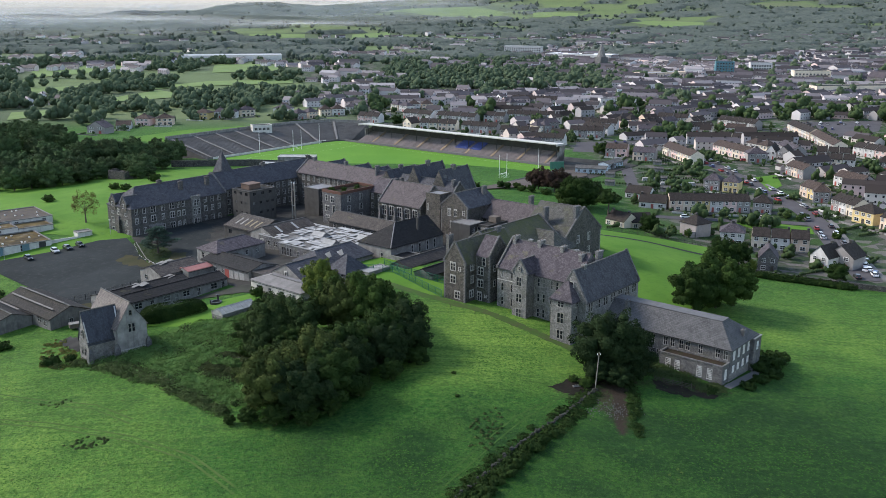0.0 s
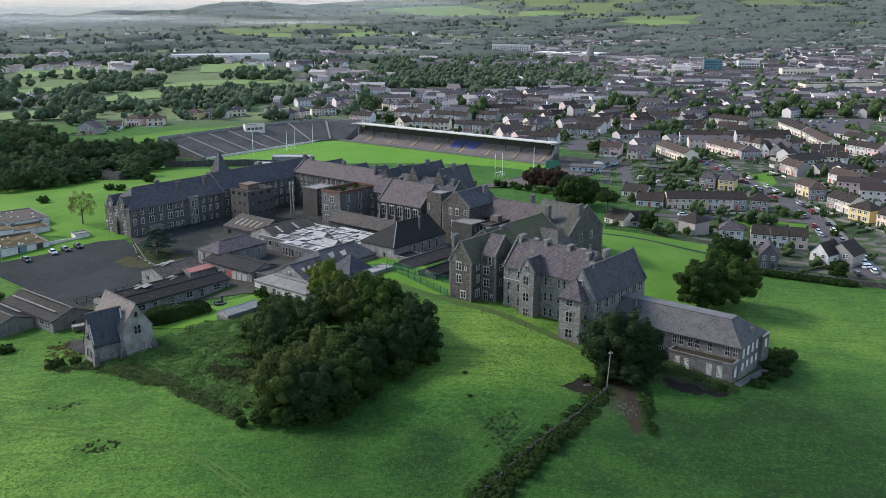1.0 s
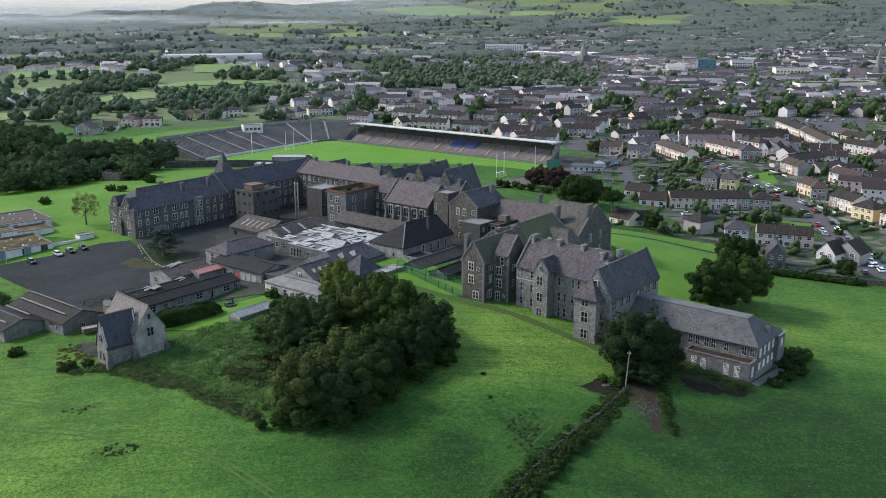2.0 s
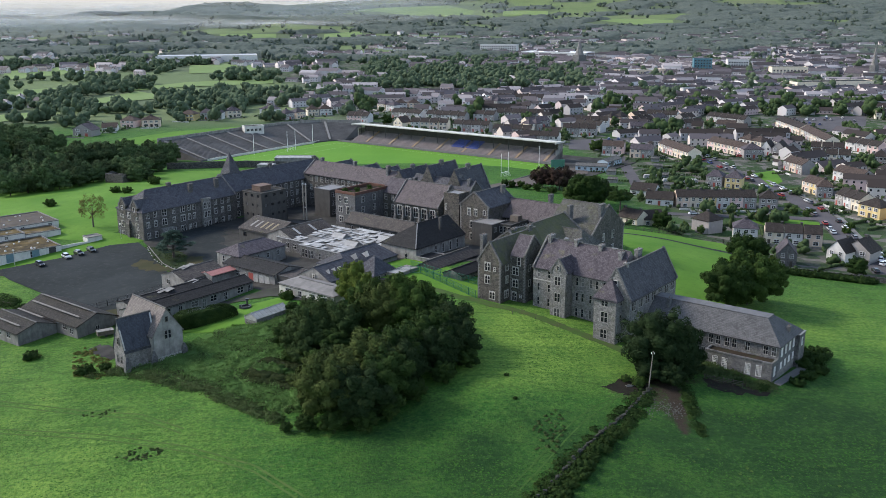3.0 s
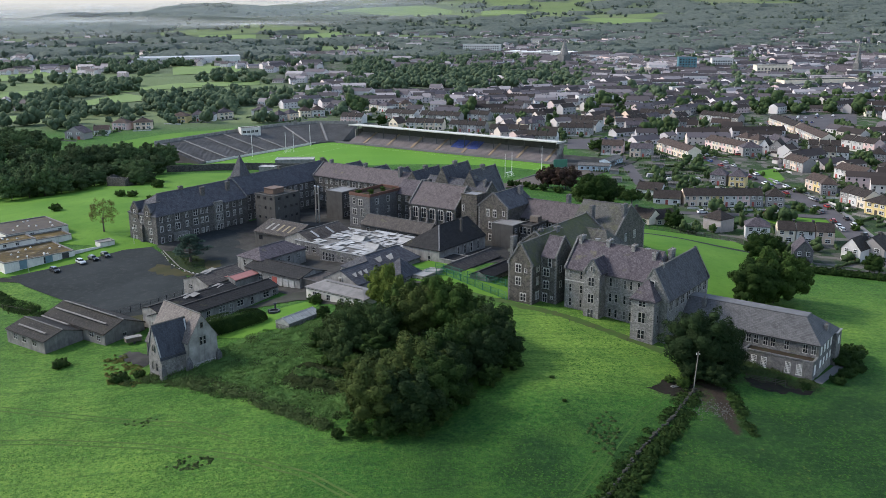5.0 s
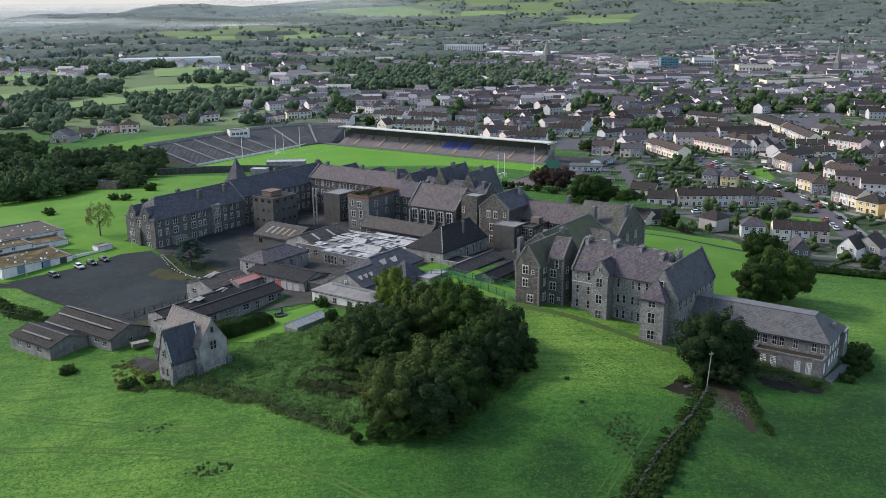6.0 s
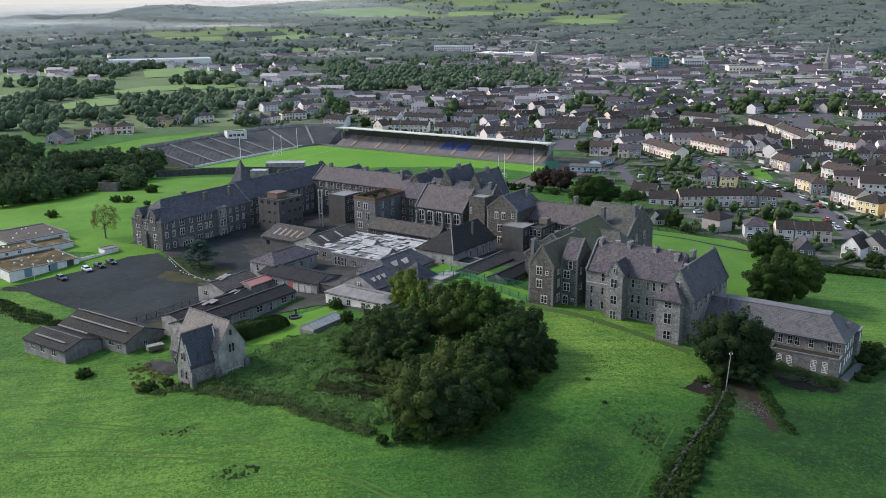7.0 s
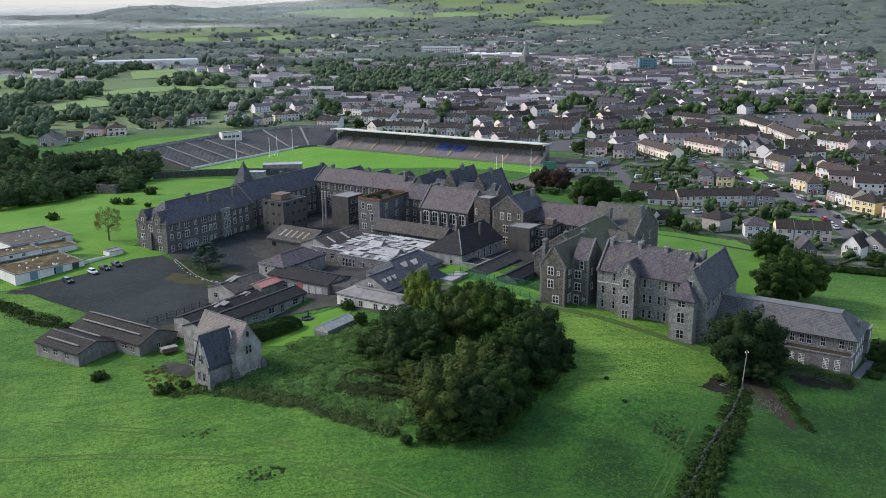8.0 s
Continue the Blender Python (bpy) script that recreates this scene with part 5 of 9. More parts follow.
tree_kind("woodbeech", "mid-green rounded tree at the wood's edge", 6.2, 13, 4600, 0.85, leaf_mat("wood_leaves", (0.024, 0.046, 0.018), (0.060, 0.094, 0.036), (0.086, 0.122, 0.050)), 18, 0.0, 72)
tree_kind("lime", "yellow-green broadleaf tree with loose foliage", 5.0, 11, 9000, 0.48, LEAF_YELLOW, 20, 0.06, 5)
tree_kind("mid", "broadleaf tree in full summer leaf", 4.6, 9.5, 4200, 0.62, LEAF_MID, 15, 0.02, 11)
tree_kind("middark", "dark evergreen-looking broadleaf tree", 4.6, 9.5, 4200, 0.62, LEAF_DARK, 17, 0.02, 13)
tree_kind("bush", "rounded green garden shrub", 1.3, 1.9, 900, 0.26, LEAF, 9, -0.1, 17, "bush", 0)
tree_kind("gorse", "dark rough shrub in the pasture", 1.4, 1.3, 700, 0.30, LEAF_DARK, 9, -0.2, 19, "bush", 0)
tree_kind("bramble", "bramble thicket with pale green shoots", 2.4, 2.1, 1700, 0.34, LEAF_BRAMBLE, 12, -0.2, 23, "bush", 0)
tree_kind("russet", "isolated tree with thin brownish foliage on the lawn", 4.3, 9.2, 5200, 0.24, LEAF_BROWN, 26, 0.28, 29, trunk=0.3, core=0.0)
tree_kind("pine", "tall umbrella-shaped pine with a bare trunk", 4.2, 12.5, 2600, 0.5, LEAF_DARK, 9, 0.68, 37, trunk=0.4, core=0.6)
tree_kind("copper", "dark purple-brown leaved tree beside the stadium", 5.2, 9, 3000, 0.7, leaf_mat("copper_leaves", (0.030, 0.018, 0.016), (0.05, 0.03, 0.024), (0.035, 0.03, 0.018)), 14, 0.1, 41)

# the clump in the pasture
for k, x, y, r, h in (("beech", -32.6, 165.6, 6.2, 12.2), ("holm", -27.4, 163.6, 5.8, 10.4), ("oak", -22.2, 168.6, 5.6, 10.6), ("beech", -25.6, 175.0, 6.0, 12.8), ("holm", -18.6, 176.6, 6.0, 12.0), ("oak", -19.4, 181.0, 6.2, 13.8),
                      ("holm", -12.2, 182.4, 5.6, 11.6), ("oak", -13.0, 188.0, 6.2, 13.8), ("holm", -7.2, 188.4, 5.0, 11.4), ("holm", -8.4, 194.6, 6.0, 13.2), ("oak", -11.0, 201.0, 5.6, 12.4),
                      ("ash", -17.0, 205.4, 5.4, 12.6), ("beech", -23.4, 206.6, 5.4, 12.6), ("ash", -27.2, 209.0, 4.6, 11.4), ("ash", -19.0, 211.0, 5.2, 11.0), ("oak", -12.6, 207.6, 4.8, 10.6),
                      ("lime", -31.6, 226.4, 4.2, 10.6), ("lime", -28.8, 221.4, 3.8, 9.2), ("willow", -33.0, 202.0, 5.4, 8.8), ("willow", -38.8, 203.6, 4.8, 8.0), ("oak", -44.8, 202.6, 3.6, 6.6),
                      ("willow", -40.0, 197.6, 4.2, 6.4), ("oak", -34.0, 195.0, 4.6, 7.0), ("oak", -46.4, 223.0, 1.9, 4.0), ("willow", -40.2, 191.0, 2.4, 4.0), ("ash", -43.0, 192.4, 2.0, 3.0), ("beech", -35.8, 184.4, 3.2, 5.2), ("willow", -33.2, 180.4, 3.4, 6.0), ("ash", -37.6, 187.4, 2.6, 4.4)):
    made = PROTO[k]
    R0, H0 = (made[1], made[2]) if isinstance(made, tuple) else made["span"]
    ob = tree(k, x, y, r / R0, h / H0 * R0 / r)
    if isinstance(made, tuple):
        ob["span"] = (R0, H0)
for x, y, s in ((-38, 174, 1.0), (-37.5, 170.5, 0.9), (-48.5, 188.6, 0.9), (-45, 187, 0.8)):
    tree("bramble", x, y, s)
for x, y, s in ((-36.5, 161.0, 0.32), (-31.0, 160.0, 0.42), (-25.4, 159.8, 0.42), (-21.4, 163.4, 0.42), (-16.5, 170.4, 0.45), (-10.5, 177.0, 0.45), (-5.4, 184.0, 0.42), (-40.0, 161.0, 0.2)):
    tree("oak", x, y, s, 0.9)
tree("holm", 35.8, 187.2, 1.22, 1.02, label="large dark broadleaf tree standing against the east wing")
for x, y, q in ((40.8, 184.6, 0.55), (37.0, 180.6, 0.5), (32.6, 182.4, 0.5), (41.5, 189.5, 0.7)):
    tree("holm", x, y, q, 0.9)
for x, y, q, z in ROOF_WEEDS:
    tree("bush", x, y, q, 0.9, z=z, label="green bush rooted on the brick-topped tower")
for k, x, y, s in (("ash", 74, 240, 1.12), ("middark", 78, 343, 0.75), ("oak", 67.0, 236, 1.12), ("ash", 80, 244, 0.92), ("oak", 71.5, 241, 1.05), ("oak", 91, 292, 0.85), ("oak", 99, 300, 0.7), ("lime", 100, 289, 0.35)):
    tree(k, x, y, s)
tree("russet", -129.7, 328.2, 1.1, 1.1)


def tiered_cedar(x, y, seed):
    """A cedar with flat tiers of needles on spreading limbs."""
    rng = np.random.default_rng(seed)
    root = thing("tree", "spreading blue-green cedar with flat tiers beside the car park", "tree", pose(x, y, land(x, y)))
    s = Shape().rod(0, 0, -0.6, 8.2, 0.45, 0.12, 9)
    pads = []
    for i in range(54):
        z = 2.2 + 6.4 * (i / 53) ** 0.9
        a = 2.4 * i + rng.uniform(-0.4, 0.4)
        out = (8.2 - 0.80 * z) * rng.uniform(0.35, 1.1) if i < 51 else 0.3
        c = np.array([out * math.cos(a), out * math.sin(a), z + 0.10 * out])
        pads.append((c, rng.uniform(1.2, 2.0) * (1.1 - 0.05 * z)))
        s.beam((0, 0, z - 0.5), tuple(c), 0.14, 0.12)
    part("trunk", s, BARK, root)
    V = []
    for c, w in pads:
        n = 230
        ang, rad = rng.uniform(0, 6.2832, n), w * np.sqrt(rng.random(n))
        p = np.stack([rad * np.cos(ang), rad * np.sin(ang), 0.28 * (1 - (rad / w) ** 2) + rng.normal(0, 0.07, n)], 1)
        V.append(leaf_quads(c + p, np.array([0, 0, 1.0]) + 0.35 * rng.normal(size=(n, 3)), 0.42, rng))
    verts = np.vstack(V).tolist()
    me = bpy.data.meshes.new("crown")
    me.from_pydata(verts, [], [(4 * i, 4 * i + 1, 4 * i + 2, 4 * i + 3) for i in range(len(verts) // 4)])
    me.materials.append(LEAF_BLUE)
    part("crown", me, LEAF_BLUE, root)


tiered_cedar(-92.3, 290.5, 31)
for k, x, y, s in (("bush", -158.7, 365.4, 2.0), ("bush", -132.1, 418.6, 2.3), ("bush", -141.1, 390.8, 1.9), ("bush", -135.5, 389, 1.9), ("bush", -126.3, 380.3, 1.2), ("bush", -76.5, 219, 1.0), ("bush", -49.5, 236, 1.6)):
    tree(k, x, y, s)
# pasture shrubs
for x, y, s in ((-106.3, 211, 1.2), (-89.3, 198.5, 1.1), (-85.5, 200, 0.7), (3, 168, 0.25), (2.4, 178.5, 0.28),
                (72, 197, 1.3), (75, 200, 1.8), (78, 203, 1.5), (70, 190, 1.0), (66, 186, 0.9), (57, 182, 0.7), (52, 184, 0.6), (74, 194, 1.2)):
    tree("gorse", x, y, s)
for x, y, s in ((29.5, 179, 1.2), (27.5, 181, 0.9), (31.5, 181.5, 1.1)):
    tree("bush", x, y, s)

# woods left of the lawn, and trees round the stadium and houses
for x, y, s in ((-192, 408, 1.0), (-186, 412, 1.15), (-180, 414, 1.2), (-174, 417, 1.15), (-168, 424, 1.1), (-190, 424, 1.3), (-182, 430, 1.35), (-174, 434, 1.3), (-198, 420, 1.2), (-204, 412, 1.0), (-196, 438, 1.3), (-186, 446, 1.4), (-176, 450, 1.3), (-166, 452, 1.25), (-158, 458, 1.2), (-150, 466, 1.15),
                (-166, 438, 1.0), (-145, 434, 0.75), (-142, 440, 0.85), (-148, 446, 1.0), (-146, 476, 1.1), (-154, 478, 1.2), (-205, 450, 1.3), (-214, 430, 1.1), (-222, 420, 0.9)):
    q = 0.66 + 0.3 * ((x * 13 + y * 7) % 11) / 11
    tree(("woodash", "woodoak", "woodbeech", "woodash", "woodoak")[(x * 7 + y * 3) % 5], x, y, s * q, 0.72 + 0.3 * ((x * 5 + y * 3) % 7) / 7)
r = random.Random(77)
for x, y, s in ((-226, 470, 1.35), (-214, 462, 1.3), (-204, 468, 1.4), (-195, 470, 1.35), (-186, 480, 1.35), (-176, 486, 1.35), (-168, 492, 1.3), (-160, 498, 1.2), (-152, 503, 1.1), (-236, 478, 1.3), (-208, 484, 1.5), (-196, 492, 1.4), (-184, 500, 1.4), (-172, 506, 1.3),
                (-222, 440, 1.0), (-212, 446, 1.1), (-232, 452, 1.2), (-244, 462, 1.2), (-238, 500, 1.4), (-224, 508, 1.4), (-250, 520, 1.4), (-160, 512, 1.1), (-148, 510, 0.9), (-146, 498, 0.8), (-236, 540, 1.3), (-222, 546, 1.2), (-250, 556, 1.3), (-205, 436, 0.7), (-196, 440, 0.6), (-180, 462, 0.8), (-168, 470, 0.7), (-264, 540, 1.4), (-268, 500, 1.4), (-258, 480, 1.3)):
    tree(r.choice(("woodoak", "woodash", "woodash", "woodbeech")), x, y, s * 0.86, r.uniform(0.85, 1.08))
for x, y, q in ((-279, 606, 1.0), (-268, 602, 1.1), (-257, 597, 1.15), (-247, 592, 1.1), (-252, 606, 1.0), (-290, 612, 1.1), (-262, 586, 0.9), (-274, 590, 1.0), (-288, 596, 1.0), (-246, 580, 0.9), (-300, 618, 1.0), (-236, 572, 0.9), (-226, 560, 0.8), (-214, 556, 0.75)):
    tree(r.choice(("woodash", "woodoak", "woodash", "woodbeech")), x, y, q * 0.84, r.uniform(0.72, 0.92))
for k, x, y, s in (("oak", 54.5, 380, 1.15), ("holm", 60, 385, 1.12), ("oak", 57, 379, 1.2), ("mid", 51, 390, 0.7), ("pine", 64, 352, 0.95), ("middark", 70, 398, 1.0), ("copper", 44, 424, 1.0), ("copper", 51, 419, 1.15), ("middark", 57, 408, 0.8), ("middark", 40, 414, 0.55), ("bush", 46, 410, 2.0), ("middark", 64, 412, 0.7), ("bush", 36, 418, 1.8), ("middark", 26.5, 424, 0.5), ("middark", 29.5, 422, 0.48), ("bush", 15, 425, 1.7), ("bush", 34, 426, 1.6), ("bush", -24, 430, 1.6),
                   ("middark", 78, 343, 0.6), ("mid", 87, 343, 0.5), ("mid", 92, 339, 0.45), ("mid", 143, 377, 0.5), ("mid", 146, 372, 0.4), ("middark", 125, 283, 0.9), ("bush", 150, 376, 1.5), ("bush", 155, 351, 1.6), ("bush", 150, 344, 1.5),
                   ("middark", 93, 535, 1.0), ("middark", 98, 532, 0.9), ("mid", 90, 540, 0.8), ("mid", 137, 545, 0.8), ("mid", 152, 455, 0.4), ("mid", 156, 450, 0.32), ("middark", -34, 668, 1.0), ("middark", -26, 664, 0.8), ("mid", -18, 634, 0.6)):
    tree(k, x, y, s)


def thicket(name, outline, count, height, size, material, label, category, seed, lift=0.0):
    """Low growth over an area: mounds of leaf sprays of uneven height."""
    rng = np.random.default_rng(seed)
    lo, hi = np.min(outline, 0), np.max(outline, 0)
    p = rng.uniform(lo, hi, (count * 3, 2))
    inside = np.zeros(len(p), bool)
    for (x0, y0), (x1, y1) in zip(outline, outline[1:] + outline[:1]):
        cut = ((y0 > p[:, 1]) != (y1 > p[:, 1])) & (p[:, 0] < (x1 - x0) * (p[:, 1] - y0) / ((y1 - y0) or 1e-9) + x0)
        inside ^= cut
    p = p[inside][:count]
    V = []
    per = 90
    for x, y in p[:max(1, count // per)]:
        hump = 0.55 + 0.6 * noise.noise((x * 0.16, y * 0.16, seed)) + 0.35 * rng.random()
        R, H = height * rng.uniform(0.8, 1.9), height * max(0.3, hump)
        e = rng.normal(size=(per, 3))
        e[:, 2] = np.abs(e[:, 2]) * 0.9 + 0.05
        e /= np.linalg.norm(e, axis=1, keepdims=True)
        c = np.array([x, y, land(x, y) + lift])
        V.append(leaf_quads(c + e * np.array([R, R, H]) * rng.uniform(0.75, 1.08, (per, 1)), e + 0.28 * rng.normal(size=(per, 3)), size, rng))
    verts = np.vstack(V).tolist()
    faces = [(4 * i, 4 * i + 1, 4 * i + 2, 4 * i + 3) for i in range(len(verts) // 4)]
    me = bpy.data.meshes.new(name)
    me.from_pydata(verts, [], faces)
    me.materials.append(material)
    return tagged(new(name, me), label, category, kind="stuff")


BANK = leaf_mat("bank_leaves", (0.020, 0.038, 0.012), (0.050, 0.076, 0.024), (0.070, 0.092, 0.034))
IVY = leaf_mat("ivy_leaves", (0.010, 0.020, 0.007), (0.030, 0.044, 0.014), (0.046, 0.056, 0.020))
UNDER = surface("shaded_undergrowth", (0.024, 0.058, 0.012), (0.050, 0.105, 0.022), (0.075, 0.135, 0.034), 0.2, 1.2)
area = [(-83, 199), (-72, 206), (-64, 217), (-54, 221), (-46, 222), (-34, 205), (-30, 185), (-35, 168), (-42, 169), (-52, 177), (-66, 187)]
patch("undergrowth_floor", area, UNDER, "dark tangled undergrowth beside the trees", "undergrowth", 0.1, ragged=1.2)
thicket("undergrowth", area, 52000, 1.25, 0.32, LEAF_BRAMBLE, "tangle of brambles and nettles on the slope", "undergrowth", 3)
thicket("bracken", area, 5400, 1.4, 0.32, IVY, "dark bracken and ivy among the brambles", "undergrowth", 33)
edge = [(-88, 196), (-80, 195.5), (-60, 181), (-44, 166), (-40, 164), (-46, 172.5), (-62, 187.5), (-80, 201)]
thicket("hedge_bank", edge, 22000, 1.1, 0.34, BANK, "dark overgrown hedge bank along the pasture", "hedge", 4)
IVYWALL = plain("ivy_stained_stone", (0.030, 0.030, 0.022), 0.4, 1.0)
fold = thing("ruined_enclosure", "roofless stone enclosure smothered in ivy and brambles", "ruin", pose(0, 0, 0))
fc = [(-50.2, 186.6), (-38.8, 179.4), (-36.4, 184.0), (-48.2, 192.6)]
for a, b in zip(fc, fc[1:] + fc[:1]):
    za, zb = land(*a) + 0.35, land(*b) + 0.35
    part("wall", Shape().beam((*a, za), (*b, zb), 0.5, 1.8), IVYWALL, fold)
    d = Vector((b[0] - a[0], b[1] - a[1])).normalized() * 0.75
    thicket("ivy", [(a[0] - d.y, a[1] + d.x), (b[0] - d.y, b[1] + d.x), (b[0] + d.y, b[1] - d.x), (a[0] + d.y, a[1] - d.x)], 8000, 0.6, 0.30, IVY, "dark ivy over the enclosure walls", "ivy", 40, 1.05)
    thicket("ivy", [(a[0] + d.y, a[1] - d.x), (b[0] + d.y, b[1] - d.x), (b[0] + d.y * 2.2, b[1] - d.x * 2.2), (a[0] + d.y * 2.2, a[1] - d.x * 2.2)], 7000, 0.9, 0.30, IVY, "dark ivy at the foot of the enclosure walls", "ivy", 41, 0.2)
for i, (x, y) in enumerate(((20.3, 157), (18.2, 154), (16.2, 151.2), (14.6, 148.4), (12.9, 146), (11.0, 143), (9.2, 140), (7.6, 137.4), (6, 134.5))):
    tree("gorse", x, y, 0.7 + 0.15 * (i % 3))

GRASSBLADE = leaf_mat("grass_tufts", (0.014, 0.054, 0.009), (0.070, 0.155, 0.025), (0.034, 0.100, 0.016))
RUSH = leaf_mat("rush_tufts", (0.045, 0.080, 0.018), (0.085, 0.12, 0.030), (0.040, 0.075, 0.016))


def tufts(name, outline, count, h, material, label, seed):
    """Upright grass tufts scattered over the pasture, each of two crossed blades."""
    rng = np.random.default_rng(seed)
    lo, hi = np.min(outline, 0), np.max(outline, 0)
    verts, faces = [], []
    for x, y in rng.uniform(lo, hi, (count, 2)):
        if noise.noise((x * 0.07, y * 0.07, seed * 1.3)) < rng.uniform(-0.35, 0.3):
            continue
        if -48 < x < 2 and 160 < y < 215 or 22 < x < 43 and 157 < y < 194 or 0.63 * (x - 13.9) + 0.766 * (y - 226.3) > -12 and x > -60:
            continue
        z, hh, a = land(x, y), h * rng.uniform(0.5, 1.3), rng.uniform(0, 3.14)
        for f in (a, a + 1.6):
            dx, dy, k = math.cos(f) * hh, math.sin(f) * hh, len(verts)
            verts += [(x - dx, y - dy, z + 0.02), (x + dy * 0.5, y - dx * 0.5, z + hh * 0.22), (x + dx, y + dy, z + 0.05), (x - dy * 0.5, y + dx * 0.5, z + hh * 0.18)]
            faces.append((k, k + 1, k + 2, k + 3))
    me = bpy.data.meshes.new(name)
    me.from_pydata(verts, [], faces)
    me.materials.append(material)
    return tagged(new(name, me), label, "grass", kind="stuff")


for k, (a, b, cnt, hh) in enumerate(((36, 63, 5200, 1.3),)):
    thicket("nettles", [site(a, -1.5), site(46, -2.2), site(b, -2.2), site(b + 1, -6), site(54, -9.5), site(44, -8.5), site(a - 1, -11)], cnt * 3, hh * 0.8, 0.32, BANK, "dark nettles and brambles along the wing foot", "weeds", 8)
WEED = leaf_mat("yellow_weeds", (0.060, 0.085, 0.018), (0.11, 0.125, 0.030), (0.13, 0.105, 0.040))
patch("church_apron", [(-92, 217), (-86.5, 212.5), (-83.5, 207.5), (-86, 205.5), (-90, 209.5), (-94, 214)], YARD, "broken concrete slab beside the church", "slab", 0.10, ragged=0.8)
thicket("church_weeds", [(-97, 213), (-93, 217), (-90, 210), (-86, 206), (-84, 202), (-81, 196), (-86, 194.5), (-91, 197), (-95, 205)], 7600, 0.40, 0.26, WEED, "yellow-brown weeds and rubble round the church", "weeds", 9)
thicket("meadow_hedge", [(-116, 241), (-112, 244), (-128, 256), (-150, 276), (-154, 274), (-131, 252)], 12000, 1.2, 0.4, LEAF_DARK, "dark bramble hedge beside the upper meadow", "hedge", 10)
thicket("wall_brambles", [(33, 176), (29.8, 177.8), (22.8, 167.4), (16, 158), (11.6, 152), (5.6, 143), (0.6, 135.4), (-4, 128.4), (1.5, 127), (5.5, 133.5), (10.2, 141), (16, 150), (20.6, 156.2), (26.5, 165)], 20000, 0.9, 0.34, LEAF_DARK, "dark ivy and brambles smothering the field wall", "weeds", 12)
thicket("rough_patch", [(3, 147), (6, 152), (8, 150), (11, 157), (14, 162), (11, 163), (12, 167), (8, 163), (5, 158), (6, 155)], 4200, 0.24, 0.24, BANK, "low dark nettle patch in the pasture", "weeds", 13)
thicket("rough_patch", [(-70.5, 157.4), (-67, 160), (-62, 159), (-61, 156), (-66, 154.5)], 3600, 0.22, 0.22, BANK, "low dark nettle patch in the open pasture", "weeds", 15)
thicket("rough_patch", [(-83, 176), (-80, 178.5), (-76, 177), (-78, 174)], 1800, 0.16, 0.2, BANK, "thin nettle patch in the pasture", "weeds", 16)
thicket("ditch_hedge", [(39.5, 184), (37.4, 172), (36.0, 160), (37.2, 159), (38.8, 170), (41, 183)], 4500, 0.7, 0.34, LEAF_DARK, "low dark growth along the ditch", "weeds", 14)
tufts("grass", [(-110, 128), (110, 222)], 46000, 0.22, GRASSBLADE, "rough tufts of pasture grass", 5)
tufts("rushes", [(-110, 128), (110, 222)], 900, 0.36, RUSH, "yellowish rush tufts in the pasture", 6)


# ---- grounds ----
patch("car_park", [site(u, v) for u, v in ((-160, -58), (-148, -60), (-98.5, -62), (-93, -55), (-99, -36), (-127, -22), (-147, -15.5), (-152, -23), (-153.5, -40))], ASPHALT, "large worn asphalt car park", "car park", 0.14)
patch("court_yard", [site(u, v) for u, v in ((-146.5, -14), (-127, -21), (-100, -34), (-88, -27), (-60, -32), (-40, -24), (-38, 0), (-44, 6), (-30, 30), (-30, 54), (-60, 60), (-150, 66), (-147, 20))], YARD, "cracked concrete court between the hospital ranges", "yard", 0.10)
patch("court_shadow_drive", [site(u, v) for u, v in ((-146, -4), (-124, -19), (-104, -30), (-99, -24), (-112, -6), (-124, 2), (-140, 16), (-146.4, 14))], ASPHALT, "dark asphalt drive along the west wing", "drive", 0.15, ragged=2.0)
patch("lawn", [(-112, 306), (-101, 318), site(-163.5, -14), site(-163.5, 26), site(-164, 70), (-92, 440), (-100, 472), (-112, 476), (-140, 474), (-160, 452), (-175, 430), (-210, 420), (-240, 400), (-240, 345), (-175, 325), (-128, 312), (-122, 301.5)], LAWN, "bright mown lawn beside the west wing", "lawn", 0.09)
patch("lawn", [(19, 240), (46, 229), (62, 233), (70, 238), (80, 262), (95, 292), (99, 300), (95, 324), (77, 330), (60, 332), (48, 334), (44, 310), (52, 283), (35, 262)], LAWN, "bright mown lawn below the gable block", "lawn", 0.09)
patch("lawn", [(-165, 281), (-128, 312), (-122, 302), (-132, 289.5), (-150, 284)], LAWN, "narrow lawn in front of the clinic", "lawn", 0.10)
patch("track", [(-70, 236), (-66.5, 240), (-58, 246), (-50, 248), (-42, 240), (-34, 228), (-38, 226), (-46, 234), (-53, 240), (-60, 239)], surface("weedy_track", (0.030, 0.032, 0.026), (0.052, 0.052, 0.044), (0.036, 0.058, 0.016), 0.16, 0.7), "worn tarmac track with weeds before the ward", "track", 0.16, ragged=0.7)
patch("lawn", [(-74, 219), (-66.5, 227), (-58, 235), (-52, 238), (-48, 235), (-53, 222.5), (-64, 216)], LAWN, "small overgrown lawn beside the hedge", "lawn", 0.10)
patch("lawn", [(-44, 248), (-17, 270), (-8, 262), (2, 240), (2, 232), (-3, 233), (-18, 246), (-34, 252)], LAWN, "grass inside the green fence", "lawn", 0.13)
patch("weedy_edge", [(-104, 243), (-95, 250), (-78, 262), (-76, 258), (-88, 236), (-98, 226)], MOSSY, "weedy yellow gravel behind the shed", "gravel", 0.11, ragged=0.9)
